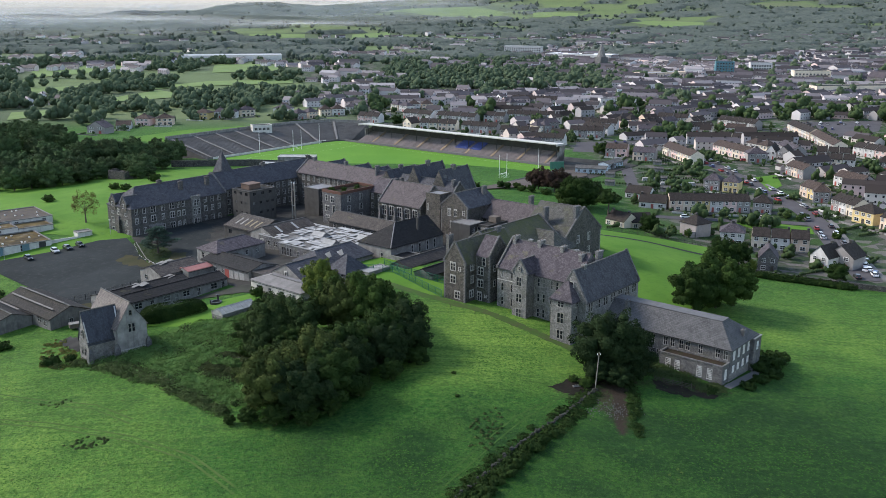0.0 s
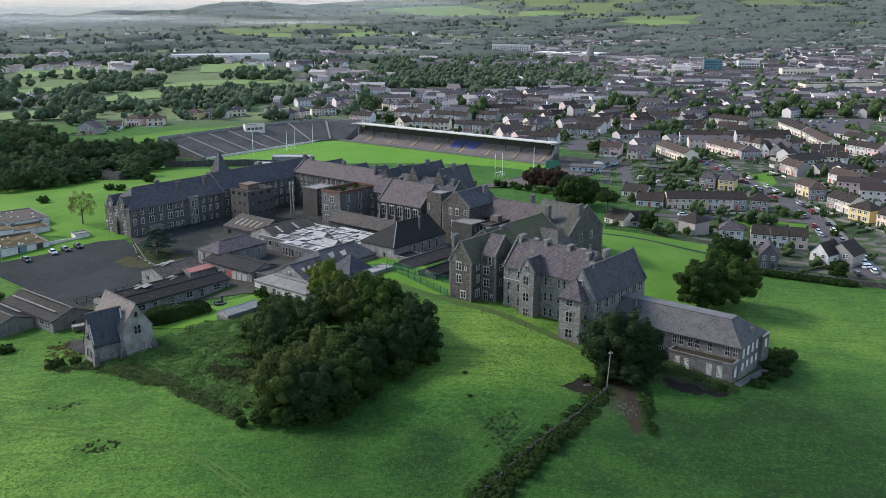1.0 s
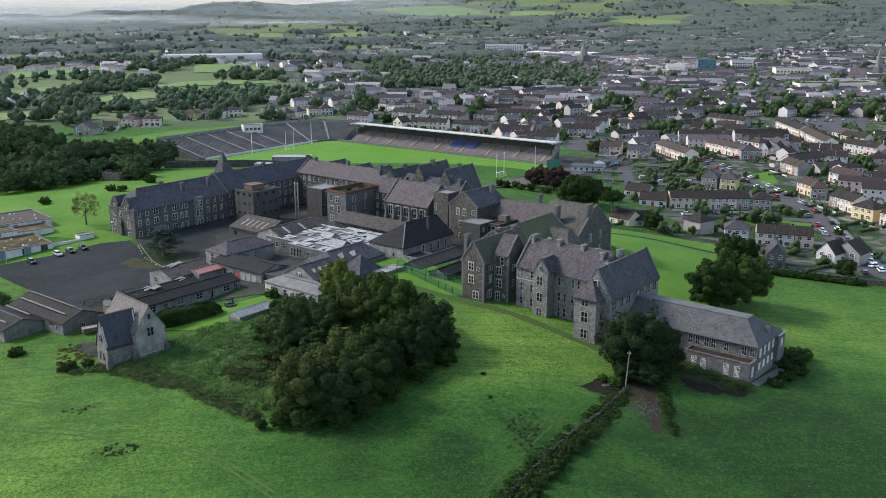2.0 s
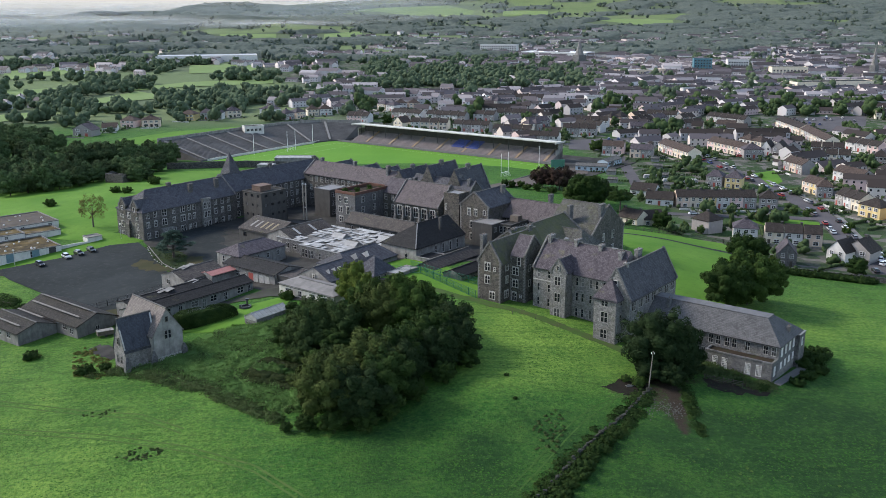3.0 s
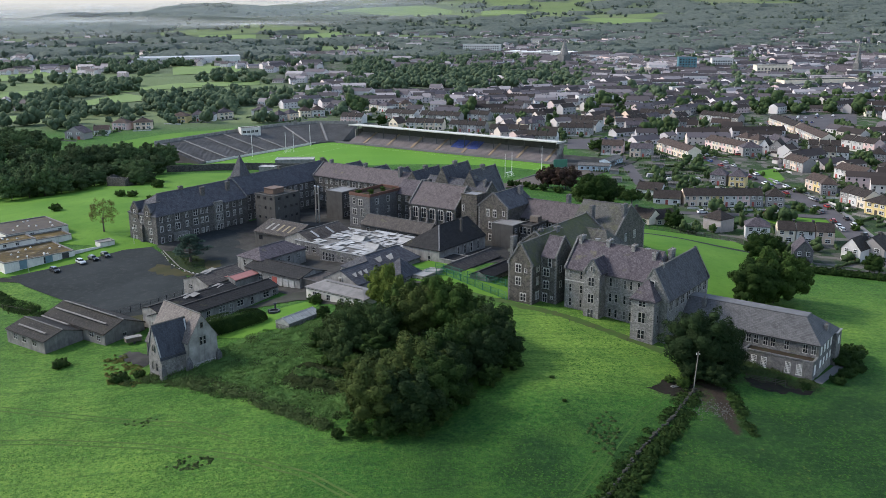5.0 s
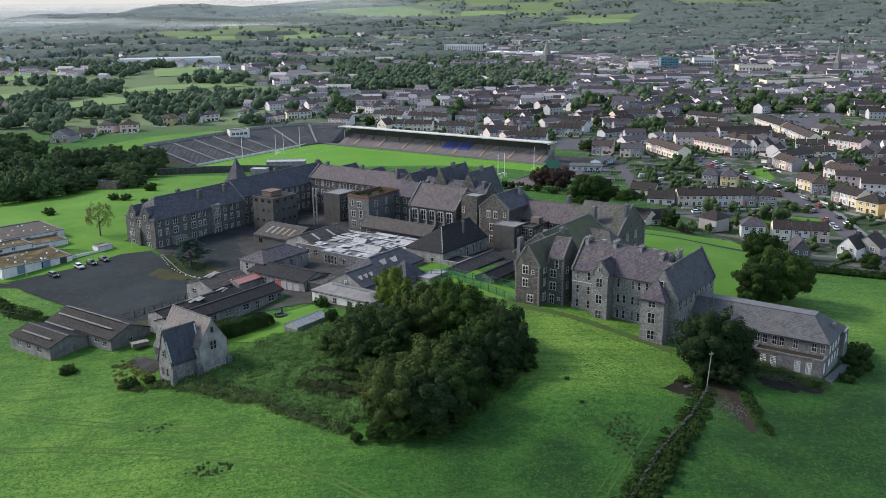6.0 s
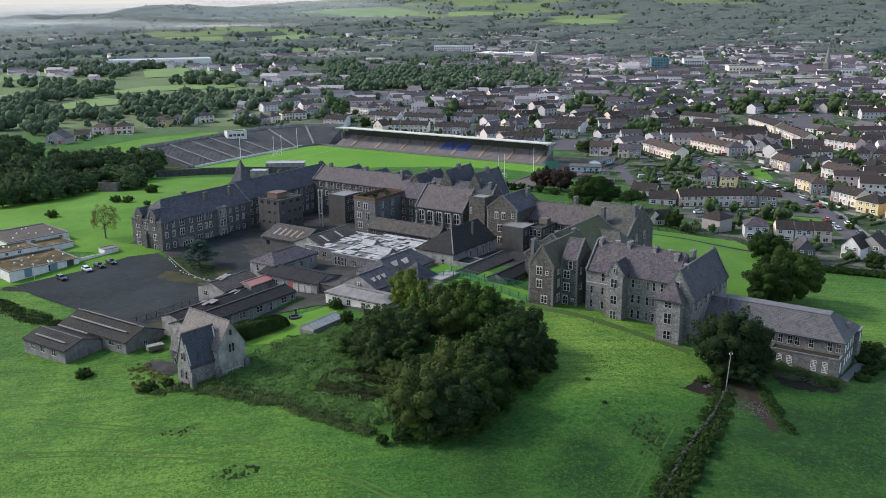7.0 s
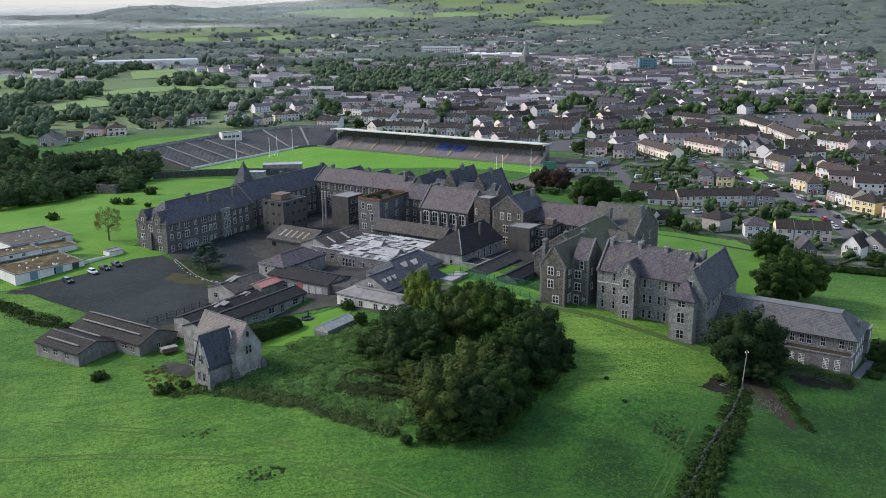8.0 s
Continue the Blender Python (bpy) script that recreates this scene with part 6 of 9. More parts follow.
patch("weedy_edge", [(-102, 289), (-98, 286.5), (-92, 280), (-88, 276.5), (-92, 275), (-100, 279), (-104, 284)], MOSSY, "mossy yellow strip at the car park's edge", "gravel", 0.17, ragged=1.4)
patch("weedy_edge", [(-88, 290), (-82.5, 289), (-81.5, 284), (-84, 279), (-86.5, 281)], MOSSY, "mossy yellow strip beside the planted island", "gravel", 0.17, ragged=1.2)
WORN = surface("worn_track", (0.040, 0.085, 0.018), (0.058, 0.068, 0.028), (0.052, 0.115, 0.021), 0.3, 0.7)
way = [(-18, 244), (-3, 231.5), (10, 221), (25, 203.5), (31, 197)]
patch("track", [(x - 0.9, y - 0.9) for x, y in way] + [(x + 1.2, y + 1.2) for x, y in way[::-1]], WORN, "worn muddy track below the front", "track", 0.05, cell=2.0, ragged=0.45)
strip("drive", [(50, 318), (57.3, 316), (72.5, 315), (93.5, 306)], 3.2, ASPHALT, "narrow asphalt drive across the lawn", "drive", 0.16)
strip("path", [(-149, 283), (-133, 278), (-104, 243.5)], 3.0, YARD, "concrete edge of the car park", "path", 0.1)
TRACKS = surface("pressed_grass", (0.042, 0.092, 0.018), (0.070, 0.105, 0.028), (0.060, 0.130, 0.022), 0.3, 0.8)
for off in (-0.9, 0.9):
    for line in ([(-120, 176), (-96, 172), (-76, 166), (-58, 158), (-44, 149), (-34, 138)], [(-112, 190), (-98, 184), (-84, 178), (-70, 173), (-60, 165)]):
        strip("wheel_track", [(x, y + off) for x, y in line], 0.45, TRACKS, "faint pressed wheel track across the pasture", "track", 0.05)
for off in (0.0, 1.9):
    strip("wheel_track", [(-2 + off, 138), (4 + off, 147), (9 + off, 155), (14 + off, 162.5), (19 + off, 168.5), (24, 173)], 0.32, UNDER, "faint wheel track in the grass", "track", 0.04)
strip("paved_edge", [site(62.6, -1.5), site(63.2, 8), site(63.8, 18)], 1.8, PAVEM, "concrete apron along the wing's end", "path", 0.12)
r = random.Random(9)
ROCK = rubble("field_stone", (0.016, 0.017, 0.013), (0.046, 0.045, 0.036), (0.026, 0.032, 0.018), 1.0)
wall = thing("field_wall", "tumbledown dry-stone field wall overgrown with weeds", "wall", pose(0, 0, 0))
line = [(31.5, 177.2), (24.4, 166.3), (18.1, 158), (13.6, 151.9), (7.8, 142.9), (3, 136), (-2, 128)]
stones = [Shape().prism([(a * math.cos(f) * 0.5, b * math.sin(f) * 0.5) for f in (0.3, 1.4, 2.3, 3.4, 4.4, 5.5)], 0, h, 0.8).mesh("stone") for a, b, h in ((0.7, 0.45, 0.35), (0.55, 0.5, 0.3), (0.9, 0.5, 0.4))]
for (x0, y0), (x1, y1) in zip(line, line[1:]):
    n = int(math.hypot(x1 - x0, y1 - y0) / 0.5)
    for i in range(n):
        f = (i + r.random() * 0.5) / n
        for lay in range(3):
            if r.random() < 0.84 - 0.34 * lay and len(wall.children) < 290:
                x, y = x0 + (x1 - x0) * f + r.uniform(-0.2, 0.2), y0 + (y1 - y0) * f + r.uniform(-0.2, 0.2)
                part("stone", stones[r.randrange(3)], ROCK, wall, at=pose(x, y, land(x, y) - 0.05 + 0.3 * lay, r.uniform(-8, 8), r.uniform(-8, 8), r.uniform(0, 360)))
s = Shape()
for i in range(170):
    x, y = r.gauss(33.2, 2.4), r.gauss(169.3, 2.0)
    a = r.uniform(0.06, 0.2)
    s.prism([(x + a * math.cos(f), y + a * math.sin(f)) for f in (0, 1.5, 3.1, 4.4)], land(x, y), land(x, y) + a, 0.6)
tagged(solid("scattered_stones", s, plain("pale_limestone", (0.07, 0.067, 0.06), 0.4, 1.5), "pale stones scattered over the bare earth", "stones"), kind="stuff")
pole = thing("power_pole", "leaning wooden power pole with insulators", "pole", pose(31.6, 178.2, land(31.6, 178.2), 2, 3))
part("shaft", Shape().rod(0, 0, -0.8, 8.2, 0.13, 0.09, 8), plain("grey_pole_wood", (0.22, 0.195, 0.165), 0.2, 3.0), pole)
for k in (-0.3, 0.3):
    part("insulator", Shape().rod(k, 0, 7.6, 7.95, 0.09, 0.06, 6), PAINT_WHITE, pole)
MUD = surface("wet_mud", (0.012, 0.010, 0.008), (0.026, 0.020, 0.015), (0.018, 0.030, 0.009), 0.3, 0.9)
patch("bare_earth", [(22, 177.6), (24.4, 174.4), (28, 174.4), (30.0, 175.8), (34.5, 182.2), (30, 182.8), (25.5, 181.0)], MUD, "dark trampled mud beside the field wall", "mud", 0.05, ragged=1.3)
patch("bare_earth", [(44.2, 185.5), (46.0, 182.5), (45.0, 180.5), (50, 178.0), (57, 178.8), (58.0, 180.3), (52, 181.8), (47.5, 185.5)], MUD, "dark trampled mud before the east wing", "mud", 0.05, ragged=1.6)
trough = thing("water_trough", "long concrete cattle trough on bare earth", "trough", pose(28.4, 178.9, land(28.4, 178.9), 0, 0, 24) @ Matrix.Diagonal((0.75, 0.8, 0.55, 1)))
part("basin", Shape().box(-2, 2, -0.35, 0.35, 0, 0.15).box(-2, 2, -0.4, -0.3, 0.1, 0.6).box(-2, 2, 0.3, 0.4, 0.1, 0.6).box(-2.05, -1.95, -0.4, 0.4, 0.1, 0.6).box(1.95, 2.05, -0.4, 0.4, 0.1, 0.6), CEMENT, trough)
hurdle = thing("sheep_hurdle", "long low timber hurdle lying by the wing", "hurdle", pose(49, 183.8, land(49, 183.8), 0, 0, -32))
for k in range(3):
    part("rail", Shape().box(-4, 4, -0.04, 0.04, 0.3 + 0.35 * k, 0.4 + 0.35 * k), WOOD_DARK, hurdle)
for k in range(5):
    part("post", Shape().box(-4 + 2 * k - 0.06, -4 + 2 * k + 0.06, -0.06, 0.06, -0.3, 1.3), WOOD_DARK, hurdle)


def fence(name, label, line, h, gap, material, rails=2, post=0.06, mesh_bars=0, category="fence"):
    root = thing(name, label, category, pose(0, 0, 0))
    s = Shape()
    pm = Shape().box(-post, post, -post, post, -0.5, h).mesh("post")
    for (x0, y0), (x1, y1) in zip(line, line[1:]):
        L = math.hypot(x1 - x0, y1 - y0)
        n = max(1, round(L / gap))
        for i in range(n + 1):
            x, y = x0 + (x1 - x0) * i / n, y0 + (y1 - y0) * i / n
            part("post", pm, material, root, at=pose(x, y, land(x, y)))
        for i in range(n):
            a = (x0 + (x1 - x0) * i / n, y0 + (y1 - y0) * i / n)
            b = (x0 + (x1 - x0) * (i + 1) / n, y0 + (y1 - y0) * (i + 1) / n)
            za, zb = land(*a), land(*b)
            for k in range(rails):
                f = h * (0.15 + 0.8 * k / max(1, rails - 1))
                part("rail", Shape().beam((*a, za + f), (*b, zb + f), 0.05, 0.07), material, root)
            if mesh_bars:
                q = Shape()
                m = int(L / n / mesh_bars)
                for j in range(m):
                    g = (j + 0.5) / m
                    x, y, z = a[0] + (b[0] - a[0]) * g, a[1] + (b[1] - a[1]) * g, za + (zb - za) * g
                    q.box(x - 0.025, x + 0.025, y - 0.025, y + 0.025, z + 0.1, z + h)
                tagged(part("panel", q, material, root), kind="stuff")
    return root


fence("palisade_fence", "green steel palisade fence on the lawn", [site(-47.5, -4), site(-38, 1.5), site(-26, -2), site(-14.2, -5)], 2.2, 2.8, PAINT_GREEN, 3, 0.07, 0.3)
fence("palisade_fence", "green steel palisade fence behind the lawn", [site(-44, 4.5), site(-32, 3), site(-17, 4)], 2.2, 2.8, PAINT_GREEN, 3, 0.07, 0.3)
fence("wire_fence", "dark post-and-wire fence at the car park", [(-104, 243), (-95, 250), (-86, 258)], 1.8, 2.6, IRON, 3, 0.08)
fence("post_fence", "thin timber post fence along the front track", [(-4, 228), (8, 219), (18, 210), (24, 202.5)], 0.8, 7.5, WOOD_DARK, 0, 0.05)
fence("post_fence", "timber post fence beside the upper meadow", [(-160, 268), (-140, 259), (-128, 252)], 1.1, 3.0, WOOD_DARK, 2, 0.06)
fence("lawn_fence", "timber fence along the far edge of the lawn", [(60, 333), (77, 331), (96, 325), (104, 299)], 1.5, 3.0, WOOD_DARK, 3, 0.07, 0.6)
wallr = [(100, 285.7), (113.4, 281.4), (126.5, 275.5), (150, 264)]
s = Shape()
for a, b in zip(wallr, wallr[1:]):
    for i in range(6):
        p, q = [(a[0] + (b[0] - a[0]) * f, a[1] + (b[1] - a[1]) * f) for f in (i / 6, (i + 1) / 6)]
        s.beam((*p, land(*p) + 0.5), (*q, land(*q) + 0.5), 0.5, 2.4)
solid("boundary_wall", s, STONE_DARK, "long dark stone boundary wall of the grounds", "wall", kind="structure")
for i in range(26):
    f = i / 25 * 2
    k = min(1, int(f))
    a, b = wallr[k], wallr[k + 1]
    tree("gorse", a[0] + (b[0] - a[0]) * (f - k) - 0.8, a[1] + (b[1] - a[1]) * (f - k) - 2.2, 0.8 + 0.3 * (i % 3) / 2)
kerb = thing("kerb", "low pale kerb round the planted island", "kerb", pose(0, 0, 0), kind="structure")
kl = [(-103.9, 304), (-99, 294), (-94.4, 284.6), (-89, 277), (-83.4, 273.3)]
for a, b in zip(kl, kl[1:]):
    for i in range(4):
        p, q = [(a[0] + (b[0] - a[0]) * f, a[1] + (b[1] - a[1]) * f) for f in (i / 4, (i + 0.93) / 4)]
        part("kerb_stone", Shape().beam((*p, land(*p) + 0.16), (*q, land(*q) + 0.16), 0.3, 0.22), PAVEM, kerb)
island = [(-104.3, 303.4), (-98.3, 289.3), (-92.9, 281.3), (-86.4, 275.8), (-84.6, 279.0), (-86.6, 283.5), (-88.0, 291.0), (-92.0, 297.0), (-98.6, 302.9)]
patch("planted_island", island, surface("shaded_bed", (0.012, 0.022, 0.008), (0.022, 0.036, 0.012), (0.034, 0.030, 0.014), 0.3, 1.2), "dark planted island under the cedar", "flower bed", 0.18)
thicket("island_growth", island, 5200, 0.5, 0.26, BANK, "low dark shrubs and weeds on the island", "undergrowth", 61)
stone = Shape().prism([(-0.40, -0.13), (0.40, -0.13), (0.40, 0.13), (-0.40, 0.13)], -0.15, 0.14, 0.88)
for (xa, ya), (xb, yb) in zip(island[:3], island[1:4]):
    for i in range(int(math.hypot(xb - xa, yb - ya) / 2.0)):
        f = (i + 0.5) * 2.0 / math.hypot(xb - xa, yb - ya)
        x, y = xa + (xb - xa) * f, ya + (yb - ya) * f
        solid("kerb_stone", stone, PAINT_OLD, "small whitewashed kerb stone round the island", "kerb stone", pose(x, y, land(x, y) + 0.15, 0, 0, math.degrees(math.atan2(yb - ya, xb - xa)) + 6 * math.sin(3.0 * i)), "kerb stones of the island")

# ---- ruined chapel ----
ca = pose(-76.9, 206.6, 0, 0, 0, -46)
CHURCH_WALL = plain("stained_old_render", (0.24, 0.23, 0.212), 0.5, 0.45, dirt=0.95)
ch = wing("ruined_church", "roof-worn derelict stone church with an entrance gable", -8.2, 6.6, -2.8, 4.6, -7, 3.0, 8.6, "u",
          {"R": [(3.2, 2.6, 0.62, 1.9, "thin"), (4.1, 2.6, 0.62, 1.9, "thin"), (3.6, 6.2, 0.5, 1.0, "thin")], "F": [(2.6, 0.6, 1.0, 2.4, "arch")]}, wall=CHURCH_WALL, roof=slate("worn_pale_slates", (0.100, 0.086, 0.080), (0.142, 0.124, 0.116), 0.1, lichen=0.15, wear=0.5), coping=(0, 0), base=ca, category="church", frame_mat=WOOD_DARK)
rp = random.Random(14)
for k in range(17):
    y, hh = -3.4 + 0.44 * k, rp.uniform(0.4, 1.5)
    part("peeled_plaster", Shape().prism([(7.4, y), (7.46, y), (7.46, y + rp.uniform(0.2, 0.42)), (7.4, y + 0.3)], 4.6 - hh, 4.7, 1.0), LIME, ch)
por = wing("church_porch", "tall steep slated stone wing of the church", 0.4, 5.2, -9.0, -1.0, -7, 1.0, 7.6, "v",
           {"F": [(1.5, -1.6, 0.7, 1.9, "arch"), (3.2, -1.6, 0.7, 1.9, "arch"), (2.4, 2.6, 0.7, 1.5, "arch"), (1.4, -4.9, 1.0, 2.4, "arch"), (3.6, -4.0, 0.7, 1.7, "arch")], "L": [(3, -0.8, 0.8, 1.8, "arch")]}, wall=STONE_GREY, roof=slate("newer_blue_slate", (0.040, 0.043, 0.054), (0.056, 0.059, 0.072), 0.0, lichen=0.05, wear=0.3), coping=(0, 0), base=ca, category="church", frame_mat=STONE_GREY)
part("verge", Shape().beam((2.55, -3.95, 8.0), (0.9, -3.95, 12.4), 0.25, 0.12), LIME, por, "broken pale slates along the gable edge")
part("lead_valley", Shape().beam((2.2, 3.4, 9.2), (0.3, 3.75, 14.4), 0.3, 0.12), GALV, por, "pale metal flashing against the nave")
wing("church_lean_to", "roofed stone lean-to at the church's end", -12.2, -8.4, -2.4, 1.8, -7, -1.0, 2.4, "u", {"F": [(1.9, -4.4, 1.5, 2.6, "thin")]}, wall=STONE_DARK, roof=ROOF_GREY, base=ca, category="church")
wing("church_lean_to", "low slated lean-to against the church", -3.2, 0.8, -6.2, -2.5, -7, -0.8, 2.2, "v", wall=STONE_DARK, roof=ROOF_GREY, base=ca, category="church")
for k, (x, y) in enumerate(((5.9, -9.0), (6.8, -3), (6.8, 4.6))):
    solid("buttress", Shape().box(-0.5, 0.5, -0.6, 0.6, -7, -1.6).prism([(-0.5, -0.6), (0.5, -0.6), (0.5, 0.6), (-0.5, 0.6)], -1.6, -0.4, 0.3), STONE_BLUE, "weathered stone buttress of the church", "buttress", ca @ pose(x, y, 0), "buttresses of the church")

# ---- farm sheds ----
sa = pose(-106, 232, 0, 0, 0, -40)
wing("block_shed", "long concrete-block shed with a mossy corrugated roof", -15, 11.2, -3.0, 8.4, -9, -2.6, -0.4, "u", {"F": [(23.5, -4.2, 1.4, 1.2, "thin"), (20.6, -3.6, 1.8, 1.3, "thin")], "R": [(5.6, -4.6, 1.0, 2.0, "thin")]}, wall=plain("grey_blockwork", (0.135, 0.130, 0.122), 0.45, 0.6, dirt=0.85), roof=slate("mossy_corrugated", (0.009, 0.0085, 0.008), (0.020, 0.018, 0.016), 0.45, (0.022, 0.020, 0.013), 0.42), base=sa, category="shed")
wing("block_shed", "older concrete-block shed with dark corrugated roof", -15, 2.0, -13.4, -3.2, -9.5, -3.4, -1.8, "u", {"F": [(c, -4.6, 1.6, 1.4, "thin") for c in (4, 8, 12.5)]}, wall=bpy.data.materials["grey_blockwork"], roof=bpy.data.materials["mossy_corrugated"], base=sa, category="shed")
for y, z, t in ((-5.2, -2.0, 18), (-0.6, -1.25, 21.5), (2.4, -0.22, 3), (-11.4, -2.5, 18)):
    solid("roof_sheet", Shape().box(-11 if y > -4 else -6, 11 if y > -4 else 6, -0.24, 0.24, 0, 0.05), plain("dusty_sheet_strip", (0.12, 0.115, 0.105), 0.4, 0.4, dirt=0.8), "pale strip of newer roof sheets", "roof sheet", sa @ pose(-2.5 if y > -4 else -6.5, y, z + 0.2, t), "pale roof strips")
cart = thing("cattle_trailer", "small rusty covered trailer beside the shed", "trailer", pose(-92.6, 222.6, land(-92.6, 222.6), 0, 0, 30))
part("trailer_body", Shape().box(-1.9, 1.9, -0.9, 0.9, 0.5, 1.5), POT, cart)
part("lid", Shape().box(-2, 2, -1, 1, 1.5, 1.62), CEMENT, cart)
for k in (-0.95, 0.95):
    part("wheel", Shape().prism([(0.35 * math.cos(f / 10 * 6.283), 0.35 * math.sin(f / 10 * 6.283)) for f in range(10)], -0.1, 0.1), IRON, cart, at=pose(0, k, 0.35, 90))

# ---- prefab ward and red lean-to ----
ward = wing("prefab_ward", "long low rendered ward with a dark felt roof", -78.5, -71.2, -67, -30.5, -7, 0.9, 2.1, "v",
     {"R": [(c, -0.5, 2.0, 1.4, "thin") for c in (4, 8.5, 17, 23, 32)] + [(c, -0.9, 1.0, 2.0, "thin") for c in (12.5, 20, 27, 35)], "B": [(3.6, -0.4, 1.2, 1.4, "thin")]}, wall=CEMENT, roof=SLATE_DARK, category="building")
wing("prefab_annexe", "low felt-roofed annexe behind the ward", -86.5, -80, -63, -37, -7, 0.3, 1.2, "v", {"R": [(c, -1, 1.4, 1.0, "thin") for c in (5, 12, 19)]}, wall=CEMENT, roof=SLATE_DARK, category="building")
wing("rusty_annexe", "rust-brown sheeted annexe behind the ward", -98, -87.5, -41, -27, -7, 0.6, 2.4, "v", {"F": [(3, -1, 1.4, 1.2, "thin")]}, wall=CEMENT, roof=ROOF_RUST, category="building")
wing("red_roofed_store", "small store under a faded red sheet roof", -89.5, -84.5, -34, -25, -6, 0.9, 1.6, "v", wall=CEMENT, roof=plain("faded_red_sheet", (0.30, 0.12, 0.10), 0.2, 0.8, 0.6), category="shed")
for u, v, z in ((-83, -52, 1.0), (-82.2, -50, 1.05), (-93, -37, 2.3), (-95.5, -33, 1.6), (-83.5, -41, 1.0)):
    solid("roof_sheet", Shape().box(-1.0, 1.0, -1.3, 1.3, 0, 0.06), CEMENT, "pale sheet lying on the annexe roof", "roof sheet", SITE @ pose(u, v, z + 0.25, 6, 4, 10), "sheets on the annexe")
rng = np.random.default_rng(47)
e = rng.normal(size=(9000, 3))
e[:, 2] = np.abs(e[:, 2])
e /= np.linalg.norm(e, axis=1, keepdims=True)
box_form = np.sign(e) * np.abs(e) ** 0.55 * np.array([8.4, 2.7, 4.1]) * (0.96 + 0.06 * rng.random((9000, 1)))
hv = [tuple(q) for q in leaf_quads(box_form, e + 0.5 * rng.normal(size=(9000, 3)), 0.32, rng).tolist()]
hf = [(4 * i, 4 * i + 1, 4 * i + 2, 4 * i + 3) for i in range(9000)]
bv, bf = ball((0, 0, 0.2), (7.8, 2.3, 3.5), rng, 16, 8)
hm = bpy.data.meshes.new("hedge")
hm.from_pydata(hv + bv, [], hf + [tuple(36000 + k for k in f) for f in bf])
solid("hedge", hm, LEAF_DARK, "clipped dark evergreen hedge by the lawn", "hedge", pose(-68.4, 224.4, land(-68.4, 224.4) - 0.1, 0, 0, 31))
ruin = thing("ruined_barn", "roofless gabled stone barn at the edge of the wood", "ruin", pose(-154, 431, land(-154, 431) - 0.5, 0, 0, -28))
part("wall", Shape().box(-5, 5, -0.3, 0.3, 0, 4.6), STONE_DARK, ruin)
part("wall", Shape().box(-5, 5, 6.7, 7.3, 0, 3.4), STONE_DARK, ruin)
for k in (-5.3, 5.0):
    part("gable", Shape().box(k, k + 0.5, -0.3, 7.3, 0, 3.6).prism([(k, -0.3), (k + 0.5, -0.3), (k + 0.5, 7.3), (k, 7.3)], 3.6, 5.0, 0.25), STONE_DARK, ruin)
well = thing("garden_well", "dark round stone well ring with a short upright", "well", pose(-59.6, 232.6, land(-59.6, 232.6)))
ring = Shape()
for i in range(14):
    a, b = 6.2832 * i / 14, 6.2832 * (i + 1) / 14
    ring.prism([(1.1 * math.cos(a), 1.1 * math.sin(a)), (1.5 * math.cos(a), 1.5 * math.sin(a)), (1.5 * math.cos(b), 1.5 * math.sin(b)), (1.1 * math.cos(b), 1.1 * math.sin(b))], -0.2, 0.6)
part("ring", ring, IRON, well)
part("basin", Shape().rod(0, 0, -0.2, 0.25, 1.12, 1.12, 14), YARD, well)
part("upright", Shape().rod(0.2, 1.4, 0, 1.9, 0.28, 0.22, 8).box(-0.25, 0.65, 1.1, 1.7, 1.9, 2.05), IRON, well)
part("upright", Shape().rod(-1.3, -0.6, 0, 1.1, 0.2, 0.2, 8), IRON, well)
GREYBAR = plain("peeling_grey_paint", (0.24, 0.235, 0.22), 0.3, 2.0)
LIMEWASH = plain("limewashed_glass", (0.28, 0.285, 0.265), 0.35, 0.9, 0.5)
gh = thing("greenhouse", "derelict greenhouse with a pale glazed roof", "greenhouse", SITE @ pose(-48.8, -45.3, 0))
zg = land(*site(-48.8, -45.3))
part("base_wall", wall_shape(-2.2, 2.2, -5.3, 5.3, zg - 0.5, zg + 0.8, None, "u", (0, 0), {}), STONE_GREY, gh)
for k in (-1, 1):
    part("pane", Shape().face((k * 2.2, -5.3, zg + 0.8), (k * 2.2, 5.3, zg + 0.8), (k * 2.2, 5.3, zg + 1.4), (k * 2.2, -5.3, zg + 1.4)), GLASS_PALE, gh)
    part("roof_panes", Shape().face((k * 2.3, -5.4, zg + 1.4), (k * 2.3, 5.4, zg + 1.4), (0, 5.4, zg + 2.5), (0, -5.4, zg + 2.5)), LIMEWASH, gh)
for i in range(9):
    y = -5.3 + 1.325 * i
    part("glazing_bar", Shape().beam((-2.3, y, zg + 1.42), (0, y, zg + 2.53), 0.09, 0.09).beam((2.3, y, zg + 1.42), (0, y, zg + 2.53), 0.09, 0.09).box(-2.25, -2.15, y - 0.04, y + 0.04, zg + 0.8, zg + 1.4).box(2.15, 2.25, y - 0.04, y + 0.04, zg + 0.8, zg + 1.4), GREYBAR, gh)
for v in (-5.3, 5.3):
    part("gable_pane", Shape().face((-2.2, v, zg + 0.8), (2.2, v, zg + 0.8), (2.2, v, zg + 1.4), (0, v, zg + 2.45), (-2.2, v, zg + 1.4)), LIMEWASH, gh, "limewashed gable glazing")
part("ridge", Shape().box(-0.06, 0.06, -5.4, 5.4, zg + 2.48, zg + 2.58), GREYBAR, gh)

